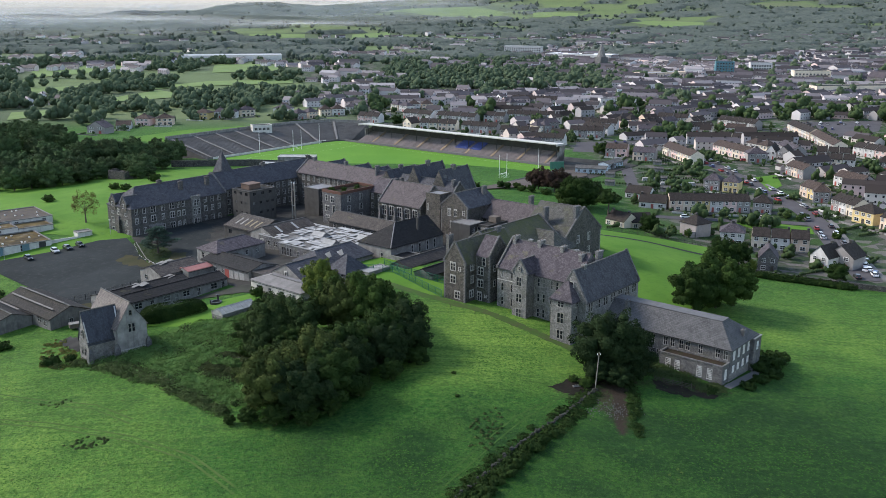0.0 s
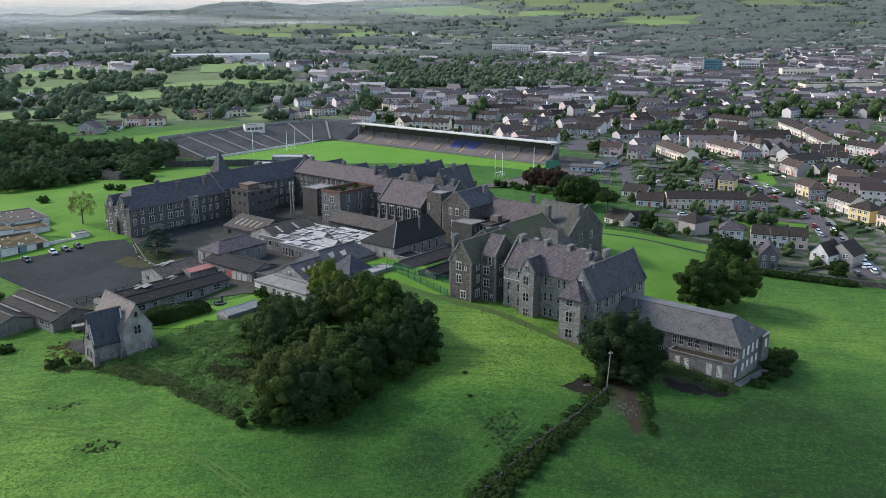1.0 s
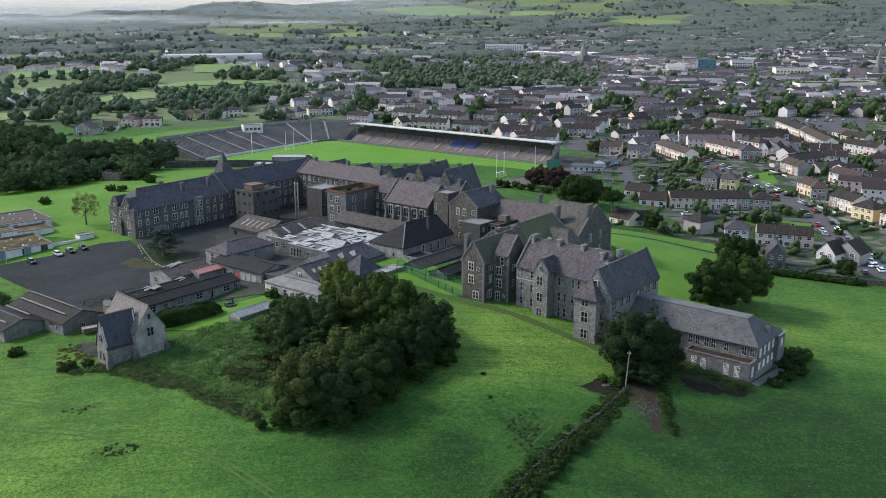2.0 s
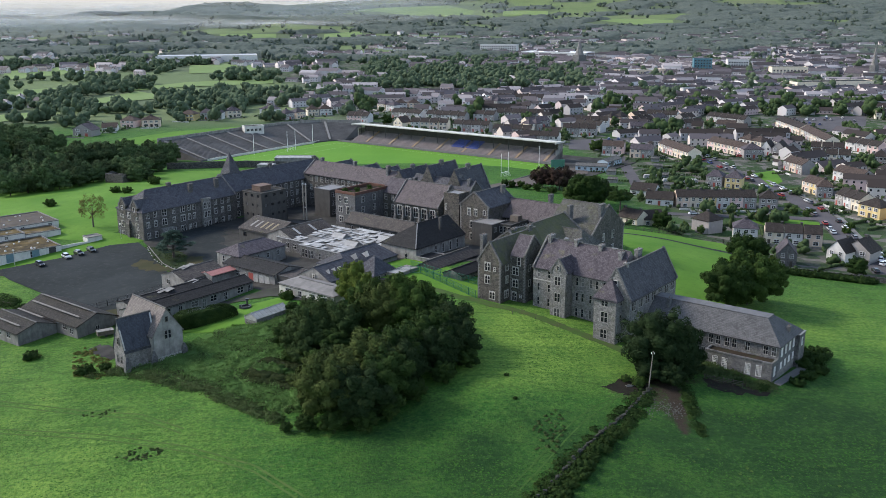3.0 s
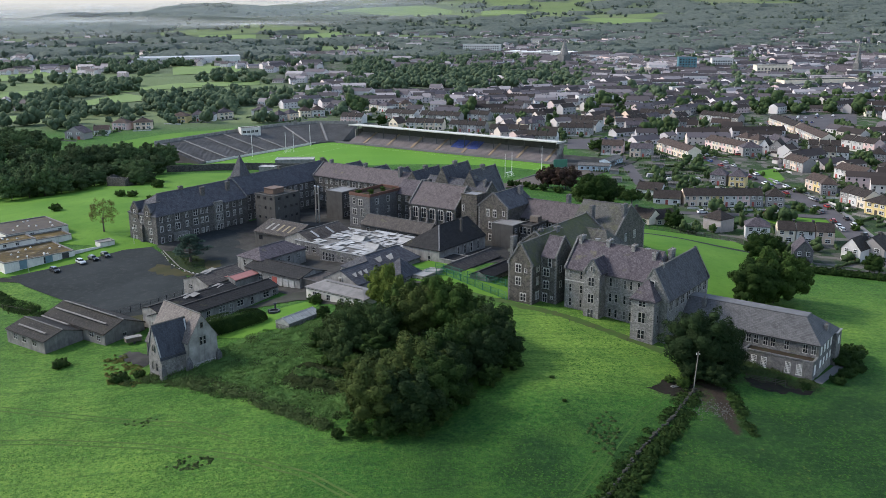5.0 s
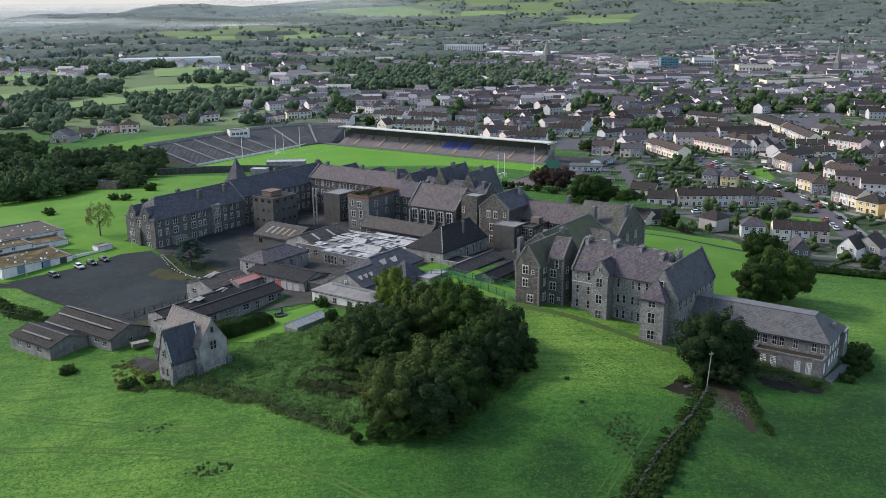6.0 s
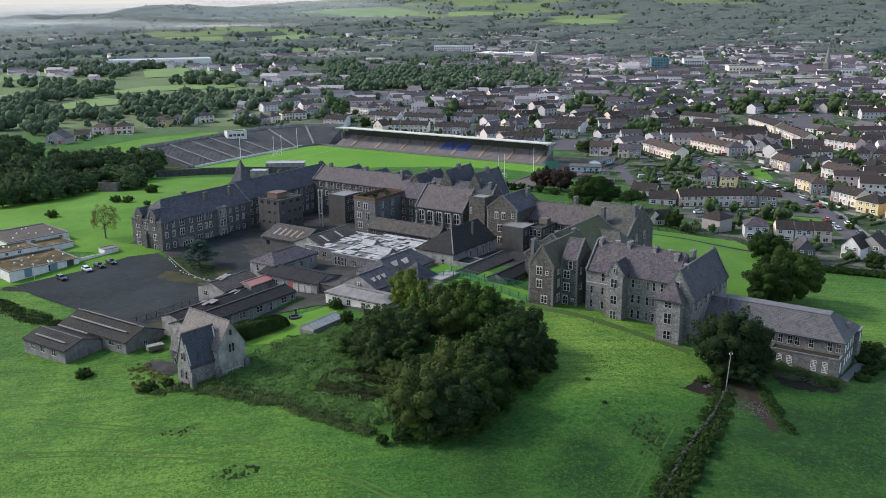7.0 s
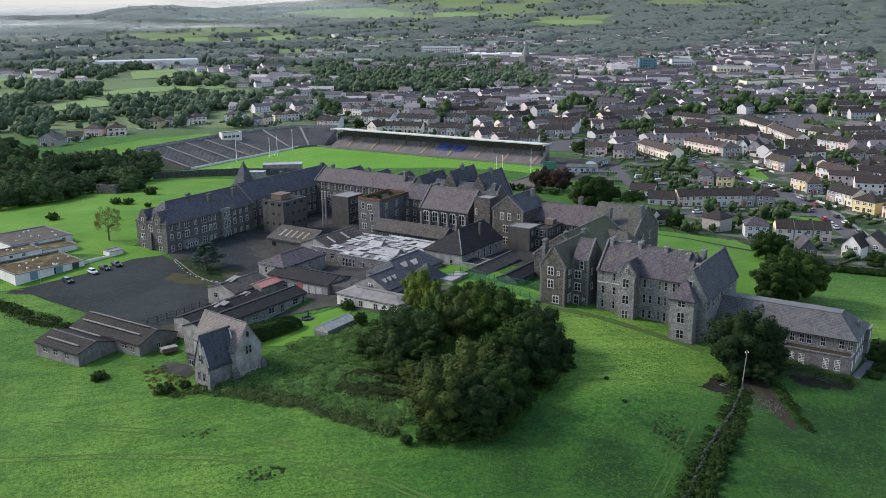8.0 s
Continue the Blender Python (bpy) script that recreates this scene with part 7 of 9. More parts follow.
# ---- flat-roofed clinic ----
MOSSROOF = surface("mossy_flat_roof", (0.036, 0.030, 0.020), (0.120, 0.086, 0.030), (0.23, 0.205, 0.165), 0.22, 0.20)
BLUEDOOR = plain("blue_grey_panel", (0.10, 0.17, 0.20), 0.2, 1.5, 0.6)
cl = pose(-146.4, 290.0, 0, 0, 0, 41)
GREYROOF = surface("grey_flat_roof", (0.060, 0.052, 0.046), (0.092, 0.080, 0.070), (0.120, 0.092, 0.036), 0.16, 0.4)
c1 = flat_block("clinic", "white flat-roofed clinic with a mossy brown roof", -3, 19, -0.5, 17.5, -8, -2.0, WHITEWALL, MOSSROOF, {"F": [(c, -3.2, 1.8, 2.0, "thin") for c in (5.5, 13)], "R": [(3, -3.0, 1.2, 1.2, "thin")]}, 0.3, PAVEM, cl)
flat_block("clinic", "white flat-roofed clinic wing with rooflights", -14, 14, 17.7, 26.8, -8, -0.2, WHITEWALL, MOSSROOF, {"F": [(c, -0.9, 1.0, 0.8, "thin") for c in (14, 18, 22)]}, 0.3, PAVEM, cl)
flat_block("clinic", "low brown-roofed clinic link beside the lawn", 14.2, 26, 17.7, 26.8, -8, -0.9, WHITEWALL, MOSSROOF, {"R": [(3, -2.4, 1.2, 1.2, "thin")]}, 0.3, PAVEM, cl)
flat_block("clinic", "rear flat-roofed clinic wing with grey roofing", 8, 29, 27, 47, -8, 0.3, WHITEWALL, GREYROOF, {"F": [(c, -0.6, 1.2, 0.8, "thin") for c in (5, 8.5, 18)], "R": [(4, -0.9, 2.6, 1.6, "thin"), (9, -0.9, 1.0, 1.2, "thin")]}, 0.3, PAVEM, cl)
for ox in (3.2, 11.2):
    part("door_panel", Shape().box(ox - 9.6, ox - 7.3, -9.08, -9.01, 3.4, 6.2), BLUEDOOR, c1)
part("entrance", Shape().box(7.0, 9.2, -9.09, -9.01, 3.5, 6.3), IRON, c1, "dark glazed entrance")
r = random.Random(3)
for x0, x1, y0, y1, z, n in ((-2, 18, 1, 16, -2.02, 11), (-12, 13, 19, 25.5, -0.22, 7), (10, 27, 29, 45, 0.28, 8)):
    for i in range(n):
        solid("rooflight", Shape().box(-0.3, 0.3, -0.3, 0.3, 0, 0.25).prism([(-0.27, -0.27), (0.27, -0.27), (0.27, 0.27), (-0.27, 0.27)], 0.25, 0.42, 0.5), WHITEWALL, "small white domed rooflight", "rooflight", cl @ pose(r.uniform(x0, x1), r.uniform(y0, y1), z), "clinic rooflights")
gw = flat_block("yard_wall", "white rendered yard wall with an end store", 28.5, 33.5, 1.0, 5.0, -7, -1.4, WHITEWALL, PAVEM, None, 0.2, PAVEM, cl)
part("screen", Shape().box(-13.5, -2.5, -2.1, -1.8, 0, 4.6), WHITEWALL, gw)
lamp = thing("lamp_post", "slim pale lamp post on the lawn", "lamp post", pose(-115.5, 313, land(-115.5, 313)))
part("mast", Shape().rod(0, 0, -0.3, 5.2, 0.09, 0.06, 8), GALV, lamp)
part("lantern", Shape().prism([(-0.2, -0.2), (0.2, -0.2), (0.2, 0.2), (-0.2, 0.2)], 5.2, 5.6, 1.3), PAINT_WHITE, lamp)
for x, y in ((-141, 287.5),):
    copy_thing(lamp, pose(x, y, land(x, y)))


# ---- cars ----
def car_paint(name, c):
    n = Nodes(name)
    n.b.inputs["Coat Weight"].default_value = 0.6
    return n.done(n.mix(n.noise(n.where(), 2.0), c, tuple(k * 0.8 for k in c)), 0.35)


CARS = []


def car(x, y, turn, colour):
    """A parked hatchback: shaped body, glasshouse, four wheels and lights."""
    m = pose(x, y, land(x, y) + 0.14, 0, 0, turn)
    for c, ob in CARS:
        if c == colour:
            return copy_thing(ob, m)
    paint = car_paint(colour + "_car_paint", {"silver": (0.45, 0.46, 0.47), "black": (0.02, 0.02, 0.022), "red": (0.35, 0.02, 0.02), "white": (0.75, 0.75, 0.74), "blue": (0.03, 0.07, 0.2), "grey": (0.12, 0.12, 0.13)}[colour])
    root = thing("car", f"{colour} hatchback car parked on asphalt", "car", m, "parked cars")
    side = [(-2.1, 0.35), (2.1, 0.35), (2.15, 0.65), (1.9, 0.82), (0.95, 0.95), (-1.95, 0.98), (-2.12, 0.75)]
    s = Shape()
    k = len(side)
    s.v = [(a, w, b) for w in (-0.86, 0.86) for a, b in side]
    s.f = [tuple(range(k)), tuple(range(2 * k - 1, k - 1, -1))] + [(i, k + i, k + (i + 1) % k, (i + 1) % k) for i in range(k)]
    part("body", s, paint, root)
    part("glasshouse", Shape().prism([(-1.9, -0.8), (0.95, -0.8), (0.95, 0.8), (-1.9, 0.8)], 0.94, 1.40, 0.74), GLASS, root)
    part("roof_panel", Shape().box(-1.5, 0.5, -0.58, 0.58, 1.38, 1.46), paint, root)
    for wx in (-1.35, 1.35):
        for wy in (-0.82, 0.82):
            wh = part("wheel", Shape().prism([(0.32 * math.cos(f / 10 * 6.283), 0.32 * math.sin(f / 10 * 6.283)) for f in range(10)], -0.1, 0.1), IRON, root, at=pose(wx, wy, 0.32, 90))
    for wy in (-0.6, 0.6):
        part("headlight", Shape().box(2.05, 2.16, wy - 0.16, wy + 0.16, 0.6, 0.74), PAINT_WHITE, root)
        part("tail_light", Shape().box(-2.16, -2.06, wy - 0.14, wy + 0.14, 0.66, 0.82), PAINT_RED, root)
    CARS.append((colour, root))
    return root


for x, y, t, c in ((-133.2, 287.5, -48, "black"), (-127.4, 294.3, -50, "silver"), (-124.4, 297.2, -46, "black"), (-121.4, 300.2, -50, "black")):
    car(x, y, t, c)


# ---- stadium ----
ST = pose(57.3, 491.0, -8.6, 0, 0, -38.2)


def stad(x, y):
    p = ST @ Vector((x, y, 0))
    return p.x, p.y


base = Shape().box(-235, 34, -112, 34, -4.0, -0.06)
solid("stadium_ground", base, YARD, "level concrete and gravel apron of the stadium", "ground", ST, kind="structure")
solid("playing_field", Shape().box(-158, 9, -109, -0.5, -0.3, 0.0), PITCH, "bright green mown gaelic playing field", "playing field", ST, kind="structure")
lines = Shape()
for a in ((-148, 0, -84, -83.8), (-148, 0, -6.2, -6), (-148, -147.8, -84, -6), (-0.2, 0, -84, -6), (-134, -133.85, -84, -6), (-14, -13.85, -84, -6)):
    lines.box(*a, 0.0, 0.015)
solid("pitch_lines", lines, plain("faded_line_marking", (0.24, 0.36, 0.16), 0.2, 0.5), "white painted lines of the playing field", "lines", ST, kind="structure")
SEAT = surface("stand_seats", (0.15, 0.13, 0.13), (0.19, 0.165, 0.16), (0.12, 0.105, 0.105), 0.2, 1.0)
SEATBLUE = plain("blue_seats", (0.035, 0.055, 0.20), 0.2, 1.0)
STEPS = surface("grey_terracing", (0.080, 0.077, 0.076), (0.125, 0.120, 0.118), (0.062, 0.060, 0.060), 0.1, 0.8)
AISLE = plain("yellow_brown_aisle", (0.23, 0.165, 0.105), 0.2, 1.0)
stand = thing("main_stand", "long roofed concrete stand with pale sheet roof", "stand", ST @ pose(-73.3, 0, 0))
n = 11
for k in range(n):
    part("step", Shape().box(-70, 72, 2 + k * 1.2, 2 + (k + 1) * 1.2, 0, 0.9 + k * 0.48), SEAT, stand)
part("front_wall", Shape().box(-86, 80, 0.6, 0.9, -0.2, 1.0), PAVEM, stand)
part("back_wall", Shape().box(-70, 72, 15.2, 15.6, -0.5, 10.2), CONCRETE, stand)
part("roof", Shape().face((-72, 5.2, 11.2), (73, 5.2, 11.2), (73, 16.2, 10.3), (-72, 16.2, 10.3)).face((-72, 16.2, 10.0), (73, 16.2, 10.0), (73, 5.2, 10.9), (-72, 5.2, 10.9)), plain("pale_sheet_roofing", (0.46, 0.45, 0.41), 0.12, 0.3), stand)
part("fascia", Shape().box(-72, 73, 5.0, 5.2, 10.7, 11.25).box(73, 73.2, 5.0, 16.2, 10.0, 10.9).box(-72.2, -72, 5, 16.2, 10.0, 10.9), plain("dull_cream_fascia", (0.40, 0.39, 0.36), 0.15, 0.5), stand)
part("side_wall", Shape().prism([(71.5, 9), (72, 9), (72, 15.2), (71.5, 15.2)], -0.5, 6.5).box(71.4, 72.1, 11, 15.6, 6.5, 9.8), CEMENT, stand)
part("side_wall", Shape().box(-70.5, -70, 9, 15.6, -0.5, 8.0), CEMENT, stand)
for i in range(15):
    part("column", Shape().box(-0.15, 0.15, -0.15, 0.15, 3.4, 10.7), IRON, stand, at=pose(-68 + 9.9 * i, 9.5, 0))
for i in range(8):
    x = -58 + 18 * i
    q = Shape().beam((x, 2.4, 1.02), (x, 15.0, 6.06), 1.4, 0.2)
    part("aisle", q, AISLE, stand)
for x0, x1 in ((3.3, 11.8), (13.5, 21.3)):
    q = Shape()
    for k in range(4, 11):
        q.box(x0, x1, 2.3 + k * 1.2, 2.9 + k * 1.2, 0.9 + k * 0.48, 1.5 + k * 0.48)
    part("seats", q, SEATBLUE, stand, "block of blue seats")
# open terrace round the far goal
ter = thing("open_terrace", "grey concrete open terrace curving round the goal end", "terrace", ST)
curve = [(-160, -102), (-160, -70), (-160, -40), (-160, -18), (-157, -4), (-150, 4)]
back = [(-197, -102), (-197, -70), (-197, -40), (-195, -6), (-184, 18), (-158, 28)]
N = 30
for k in range(N):
    q = Shape()
    for i in range(len(curve) - 1):
        f0, f1 = k / N, (k + 1) / N
        mixp = lambda j, f: (curve[j][0] + (back[j][0] - curve[j][0]) * f, curve[j][1] + (back[j][1] - curve[j][1]) * f)
        q.prism([mixp(i, f0), mixp(i + 1, f0), mixp(i + 1, f1), mixp(i, f1)][::-1], -0.5, 0.8 + 7.6 * f0)
    part("step", q, STEPS, ter)
for i in range(len(curve) - 1):
    part("rear_wall", Shape().beam((*back[i], 5), (*back[i + 1], 5), 0.4, 9.6), CEMENT, ter)
    for f in ((0.1, 0.6) if i < 2 else (0.1,)):
        a, b = [(c[i][0] + (c[i + 1][0] - c[i][0]) * f, c[i][1] + (c[i + 1][1] - c[i][1]) * f) for c in (curve, back)]
        part("gangway", Shape().beam((*a, 1.2), (*b, 8.5), 1.3, 0.3), PAVEM, ter)
part("front_wall", Shape().box(-159.6, -159.2, -98, -10, -0.2, 1.1), WHITEWALL, ter)
press = flat_block("press_box", "white flat-roofed press box above the terrace", -6, 6, -3.2, 3.2, 0, 5.2, WHITEWALL, YARD, {"F": [(c, 3.0, 1.7, 1.3, "thin") for c in (2, 4.5, 7, 9.5)], "R": [(3, 3, 2.2, 1.3, "thin")]}, 0.25, WHITEWALL, ST @ pose(-190, -36, 5.6, 0, 0, 62))
for gx in (-148, 0):
    goal = thing("goal_posts", "tall white goalposts with a net", "goal", ST @ pose(gx, -45, 0))
    for k in (-3.25, 3.25):
        part("upright", Shape().rod(0, k, 0, 12, 0.12, 0.1, 8), PAINT_WHITE, goal)
    part("crossbar", Shape().box(-0.1, 0.1, -3.25, 3.25, 2.4, 2.6), PAINT_WHITE, goal)
    sgn = -1 if gx < -10 else 1
    q = Shape()
    for i in range(8):
        y = -3.25 + 6.5 * i / 7
        q.beam((0, y, 2.45), (sgn * 1.0, y, 2.3), 0.03, 0.03).beam((sgn * 1.0, y, 2.3), (sgn * 1.8, y, 0), 0.03, 0.03)
    for i in range(5):
        q.box(min(sgn * (1 + 0.16 * i), sgn * (1.03 + 0.16 * i)), max(sgn * (1 + 0.16 * i), sgn * (1.03 + 0.16 * i)), -3.25, 3.25, 2.3 - 0.46 * i, 2.33 - 0.46 * i)
    part("net", q, PAINT_WHITE, goal)
for x, y in ((6, -22), (-155, -68), (-155, -20)):
    m = thing("flag_mast", "tall slim white net mast", "mast", ST @ pose(x, y, 0))
    part("mast", Shape().rod(0, 0, 0, 13, 0.16, 0.1, 8), PAINT_WHITE, m)
board = thing("scoreboard", "green scoreboard on posts at the pitch end", "scoreboard", ST @ pose(14, -17, 0, 0, 0, 44))
part("panel", Shape().box(-3.6, 3.6, -0.2, 0.2, 2.2, 6.2), PAINT_GREEN, board)
for k in (-3, -1, 1, 3):
    part("post", Shape().box(k - 0.12, k + 0.12, -0.1, 0.1, -0.3, 2.2), PAINT_GREEN, board)
part("end_wall", Shape().box(9.2, 9.5, -108, -2, -0.2, 0.8), PAVEM, thing("pitch_wall", "low white wall along the pitch end", "wall", ST))
patch("dirt_track", [stad(x, y) for x, y in ((10, -92), (26, -60), (30, -14), (22, 0), (12, -6))], surface("brown_gravel", (0.080, 0.068, 0.060), (0.110, 0.094, 0.082), (0.060, 0.054, 0.046)), "brown gravel track behind the goal", "track", 0.5)
club = flat_block("changing_rooms", "low grey changing rooms with a pale roof", -10, 10, -4, 4, 0, 4.4, CEMENT, SHEET, {"R": [(3, 2, 2, 1.6, "thin")]}, 0.2, SHEET, pose(-79, 497, -8.6, 0, 0, -2))
flat_block("store_shed", "small pale-roofed shed beside the terrace", -4, 4, -3, 3, 0, 3.2, CEMENT, SHEET, None, 0.15, SHEET, pose(-91, 478, -8, 0, 0, -10))
s = Shape()
for a, b in (((-143, 482), (-122, 486)), ((-122, 486), (-104, 488)), ((-104, 488), (-78, 484)), ((-78, 484), (-58, 478))):
    s.beam((*a, -6.6), (*b, -6.8), 0.5, 4.2)
solid("stadium_wall", s, STONE_DARK, "dark stone wall along the back of the stadium", "wall", kind="structure")
patch("lawn", [(-205, 600), (-178, 640), (-138, 664), (-128, 640), (-136, 618), (-150, 575), (-160, 560), (-180, 575)], LAWN, "mown practice field behind the terrace", "lawn", 0.15, 8)
for x0, y0, x1, y1 in ((81, 480, 97, 500), (70, 474, 82, 470)):
    mx, my = (x0 + x1) / 2, (y0 + y1) / 2
    wing("blue_hut", "low pale-blue prefabricated hut", -8, 8, -3, 3, land(mx, my) - 0.3, land(mx, my) + 3.0, land(mx, my) + 4.0, "u", {"F": [(c, land(mx, my) + 1.6, 1.2, 1.0, "thin") for c in (2, 5, 8, 11, 14)]},
         wall=plain("pale_blue_cladding", (0.38, 0.45, 0.50), 0.15, 0.8), roof=ROOF_GREY, base=pose(mx, my, 0, 0, 0, math.degrees(math.atan2(y1 - y0, x1 - x0))), category="shed")

# ---- town houses ----
def render_wall(name, c):
    return plain(name, c, 0.16, 0.6, dirt=0.22, spread=0.25)


WALLS = {"cream": render_wall("cream_render", (0.70, 0.60, 0.47)), "white": render_wall("white_render", (0.58, 0.555, 0.53)), "pink": render_wall("pink_render", (0.66, 0.47, 0.43)),
         "yellow": render_wall("yellow_render", (0.60, 0.46, 0.21)), "grey": render_wall("grey_pebbledash", (0.29, 0.265, 0.25)), "peach": render_wall("peach_render", (0.68, 0.52, 0.40)), "stone": STONE_BLUE}
ROOFS = {"dark": ROOF_TILE, "brown": ROOF_TILE2, "slate": SLATE_PURPLE}
HOUSES = {}


def house(kind, colour, roof, x, y, turn, sx=1.0, level=None):
    """A house of a kind ('terrace', 'semi', 'bungalow', 'gable') at (x, y); alike ones share their meshes."""
    key = (kind, colour, roof)
    m = pose(x, y, (land(x, y) if level is None else level) - 0.1, 0, 0, turn) @ Matrix.Diagonal((sx, 1, 1, 1))
    if key in HOUSES:
        return copy_thing(HOUSES[key], m)
    W, D, e, r, hips = {"terrace": (6, 8, 5.0, 7.4, (0, 0)), "semi": (8, 8, 5.2, 7.8, (3.4, 3.4)), "bungalow": (10, 8, 2.9, 5.6, (0, 0)), "gable": (7, 9, 4.6, 8.2, (0, 0))}[kind]
    root = thing("house", f"{colour} {'rendered ' if colour != 'stone' else ''}{ {'terrace': 'terraced house', 'semi': 'hip-roofed house', 'bungalow': 'bungalow', 'gable': 'gable-fronted house'}[kind] } with {roof} roof".replace("  ", " "), "house", m, "town houses")
    axis = "v" if kind == "gable" else "u"
    part("wall", wall_shape(-W / 2, W / 2, -D / 2, D / 2, -1.2, e, r, axis, hips, {}), WALLS[colour], root)
    L, Wd = (W, D) if axis == "u" else (D, W)
    sh, (r0, r1) = roof_shape(L, Wd, e, r, hips, 0.35, 0.0 if kind == "terrace" else 0.2)
    part("roof", sh, ROOFS[roof], root, at=pose(0, 0, 0, 0, 0, 0 if axis == "u" else 90))
    cx = {"terrace": W / 2 - 0.5, "semi": 0.0, "bungalow": -W / 2 + 0.5, "gable": 0.0}[kind]
    chimney(root, cx, 0 if axis == "u" else 2.5, r - 1.2, r + 0.8, 0.7, 1.0, 0, CONCRETE)
    wx = {"terrace": ((-1.5, 1.5), (0.9,), -1.6), "semi": ((-2.3, 0.2, 2.4), (-2.2, 2.3), 0.2), "bungalow": ((), (-3.3, 3.1), 0.0), "gable": ((-1.6, 1.6), (-1.7,), 1.6)}[kind]
    for c in wx[0]:
        window(root, pose(c, -D / 2 - 0.15, 3.9), 1.2, 1.2, "house")
    for c in wx[1]:
        window(root, pose(c, -D / 2 - 0.15, 1.4), 1.6, 1.3, "house")
    part("door", Shape().box(wx[2] - 0.5, wx[2] + 0.5, -D / 2 - 0.08, -D / 2 + 0.05, -0.2, 2.1), PAINT_RED if colour in ("white", "grey") else WOOD_DARK, root)
    if kind in ("terrace", "semi"):
        part("lean_to", Shape().box(-W / 2 + 0.4, 0.2, D / 2, D / 2 + 2.6, -1.0, 2.5), WALLS["grey"], root)
    HOUSES[key] = root
    return root


rr = random.Random(21)
SHRUBS = []


def row(x0, y0, x1, y1, n, colours, roof="dark", kind="terrace", garden=6.0):
    """A row of n houses along the line of their fronts, which face to the right of it."""
    L = math.hypot(x1 - x0, y1 - y0)
    d = Vector((x1 - x0, y1 - y0)) / L
    back = Vector((-d.y, d.x))
    turn = math.degrees(math.atan2(d.y, d.x))
    w = {"terrace": 6, "semi": 8, "bungalow": 10, "gable": 7}[kind]
    mid = Vector((x0, y0)) + d * L / 2 + back * 4
    level = land(mid.x, mid.y) if kind == "terrace" else None
    for i in range(n):
        c = Vector((x0, y0)) + d * (L * (i + 0.5) / n) + back * 4
        house(kind, colours[i % len(colours)], roof, c.x, c.y, turn, L / n / w * (1.004 if kind == "terrace" else 0.86), level)
    if garden:
        s = Shape()
        p, q = Vector((x0, y0)) - back * garden, Vector((x1, y1)) - back * garden
        for i in range(4):
            a, b = p + (q - p) * i / 4, p + (q - p) * (i + 0.9) / 4
            s.beam((a.x, a.y, land(a.x, a.y) + 0.3), (b.x, b.y, land(b.x, b.y) + 0.3), 0.25, 1.0)
        solid("garden_wall", s, WHITEWALL if rr.random() < 0.5 else CEMENT, "low rendered garden wall before a row of houses", "wall", group="garden walls")
    for i in range(n // 2 + 1):
        a = Vector((x0, y0)) + d * rr.uniform(0, L) - back * rr.uniform(2, max(2.5, garden - 1)) if rr.random() < 0.5 else Vector((x0, y0)) + d * rr.uniform(0, L) + back * rr.uniform(12, 20)
        SHRUBS.append((a.x, a.y, rr.uniform(0.9, 1.9)))


row(96.7, 388.7, 130.4, 386.3, 6, ["peach", "cream", "yellow", "white", "pink", "grey"])
row(130.8, 386, 139, 383.0, 1, ["grey"], "dark", "semi")
row(101.5, 333.0, 111.0, 330.0, 1, ["white"], "slate", "semi", 0)
row(112.6, 329.4, 131.8, 323.2, 3, ["cream", "white", "peach"], "dark", "terrace", 3)
row(102.5, 343.5, 97, 352, 1, ["grey"], "dark", "semi", 0)
row(62.4, 351.2, 69.2, 343.2, 1, ["cream"], "dark", "bungalow", 0)
row(71, 346, 82.1, 348.6, 1, ["cream"], "dark", "bungalow", 0)
row(81.1, 411.9, 92.1, 404.8, 1, ["white"], "dark", "bungalow", 0)
row(84, 392, 95, 388, 1, ["white"], "dark", "bungalow", 0)
row(122.3, 432.7, 137.5, 424, 2, ["grey", "yellow"], "slate", "semi")
row(163.6, 419.4, 166.2, 408.3, 2, ["peach", "yellow"], "brown")
row(163.6, 404.5, 171, 402, 1, ["grey"], "brown", "semi")
row(166.5, 391.3, 170, 375.9, 3, ["grey", "white", "cream"], "dark")
row(166.6, 371.2, 171.5, 360, 1, ["yellow"], "dark", "semi")
row(172, 357, 178, 342, 3, ["peach", "cream", "white"], "dark")
row(175.6, 472, 178.8, 456, 3, ["grey", "peach", "grey"], "brown")
row(103.4, 295, 110, 292.8, 1, ["stone"], "slate", "gable", 0)
row(123.9, 303.2, 128.5, 297.0, 1, ["white"], "dark", "gable", 0)
row(130, 305, 137, 297, 1, ["grey"], "dark", "gable", 0)
row(158.5, 544.2, 168.6, 514, 5, ["pink", "cream", "pink", "cream", "pink"], "brown")
row(166.5, 508.2, 179.6, 507.4, 1, ["grey"], "slate", "semi")
row(181, 520, 192, 512, 2, ["white", "grey"], "dark", "gable")
row(127.5, 537.4, 133.8, 500, 6, ["cream", "grey", "pink", "cream", "peach", "cream"], "brown")
row(238.1, 644.8, 235.4, 597, 8, ["cream", "white", "cream", "peach"], "dark")
row(235, 594, 228.1, 541, 8, ["cream", "grey", "white", "cream"], "brown")
row(197, 670.4, 215.5, 643.2, 6, ["grey", "white", "grey"], "dark")
row(90.3, 654.9, 120, 643.6, 5, ["grey", "white", "cream"])
row(82.4, 608.5, 103.5, 601.7, 4, ["white", "grey"])
row(128.6, 613.7, 147.3, 612.5, 3, ["grey", "grey", "white"], "slate", "terrace")
row(156.9, 686.9, 176.8, 675.1, 4, ["grey", "white"])
row(162.5, 625.7, 183.3, 630.2, 3, ["white", "grey", "cream"])
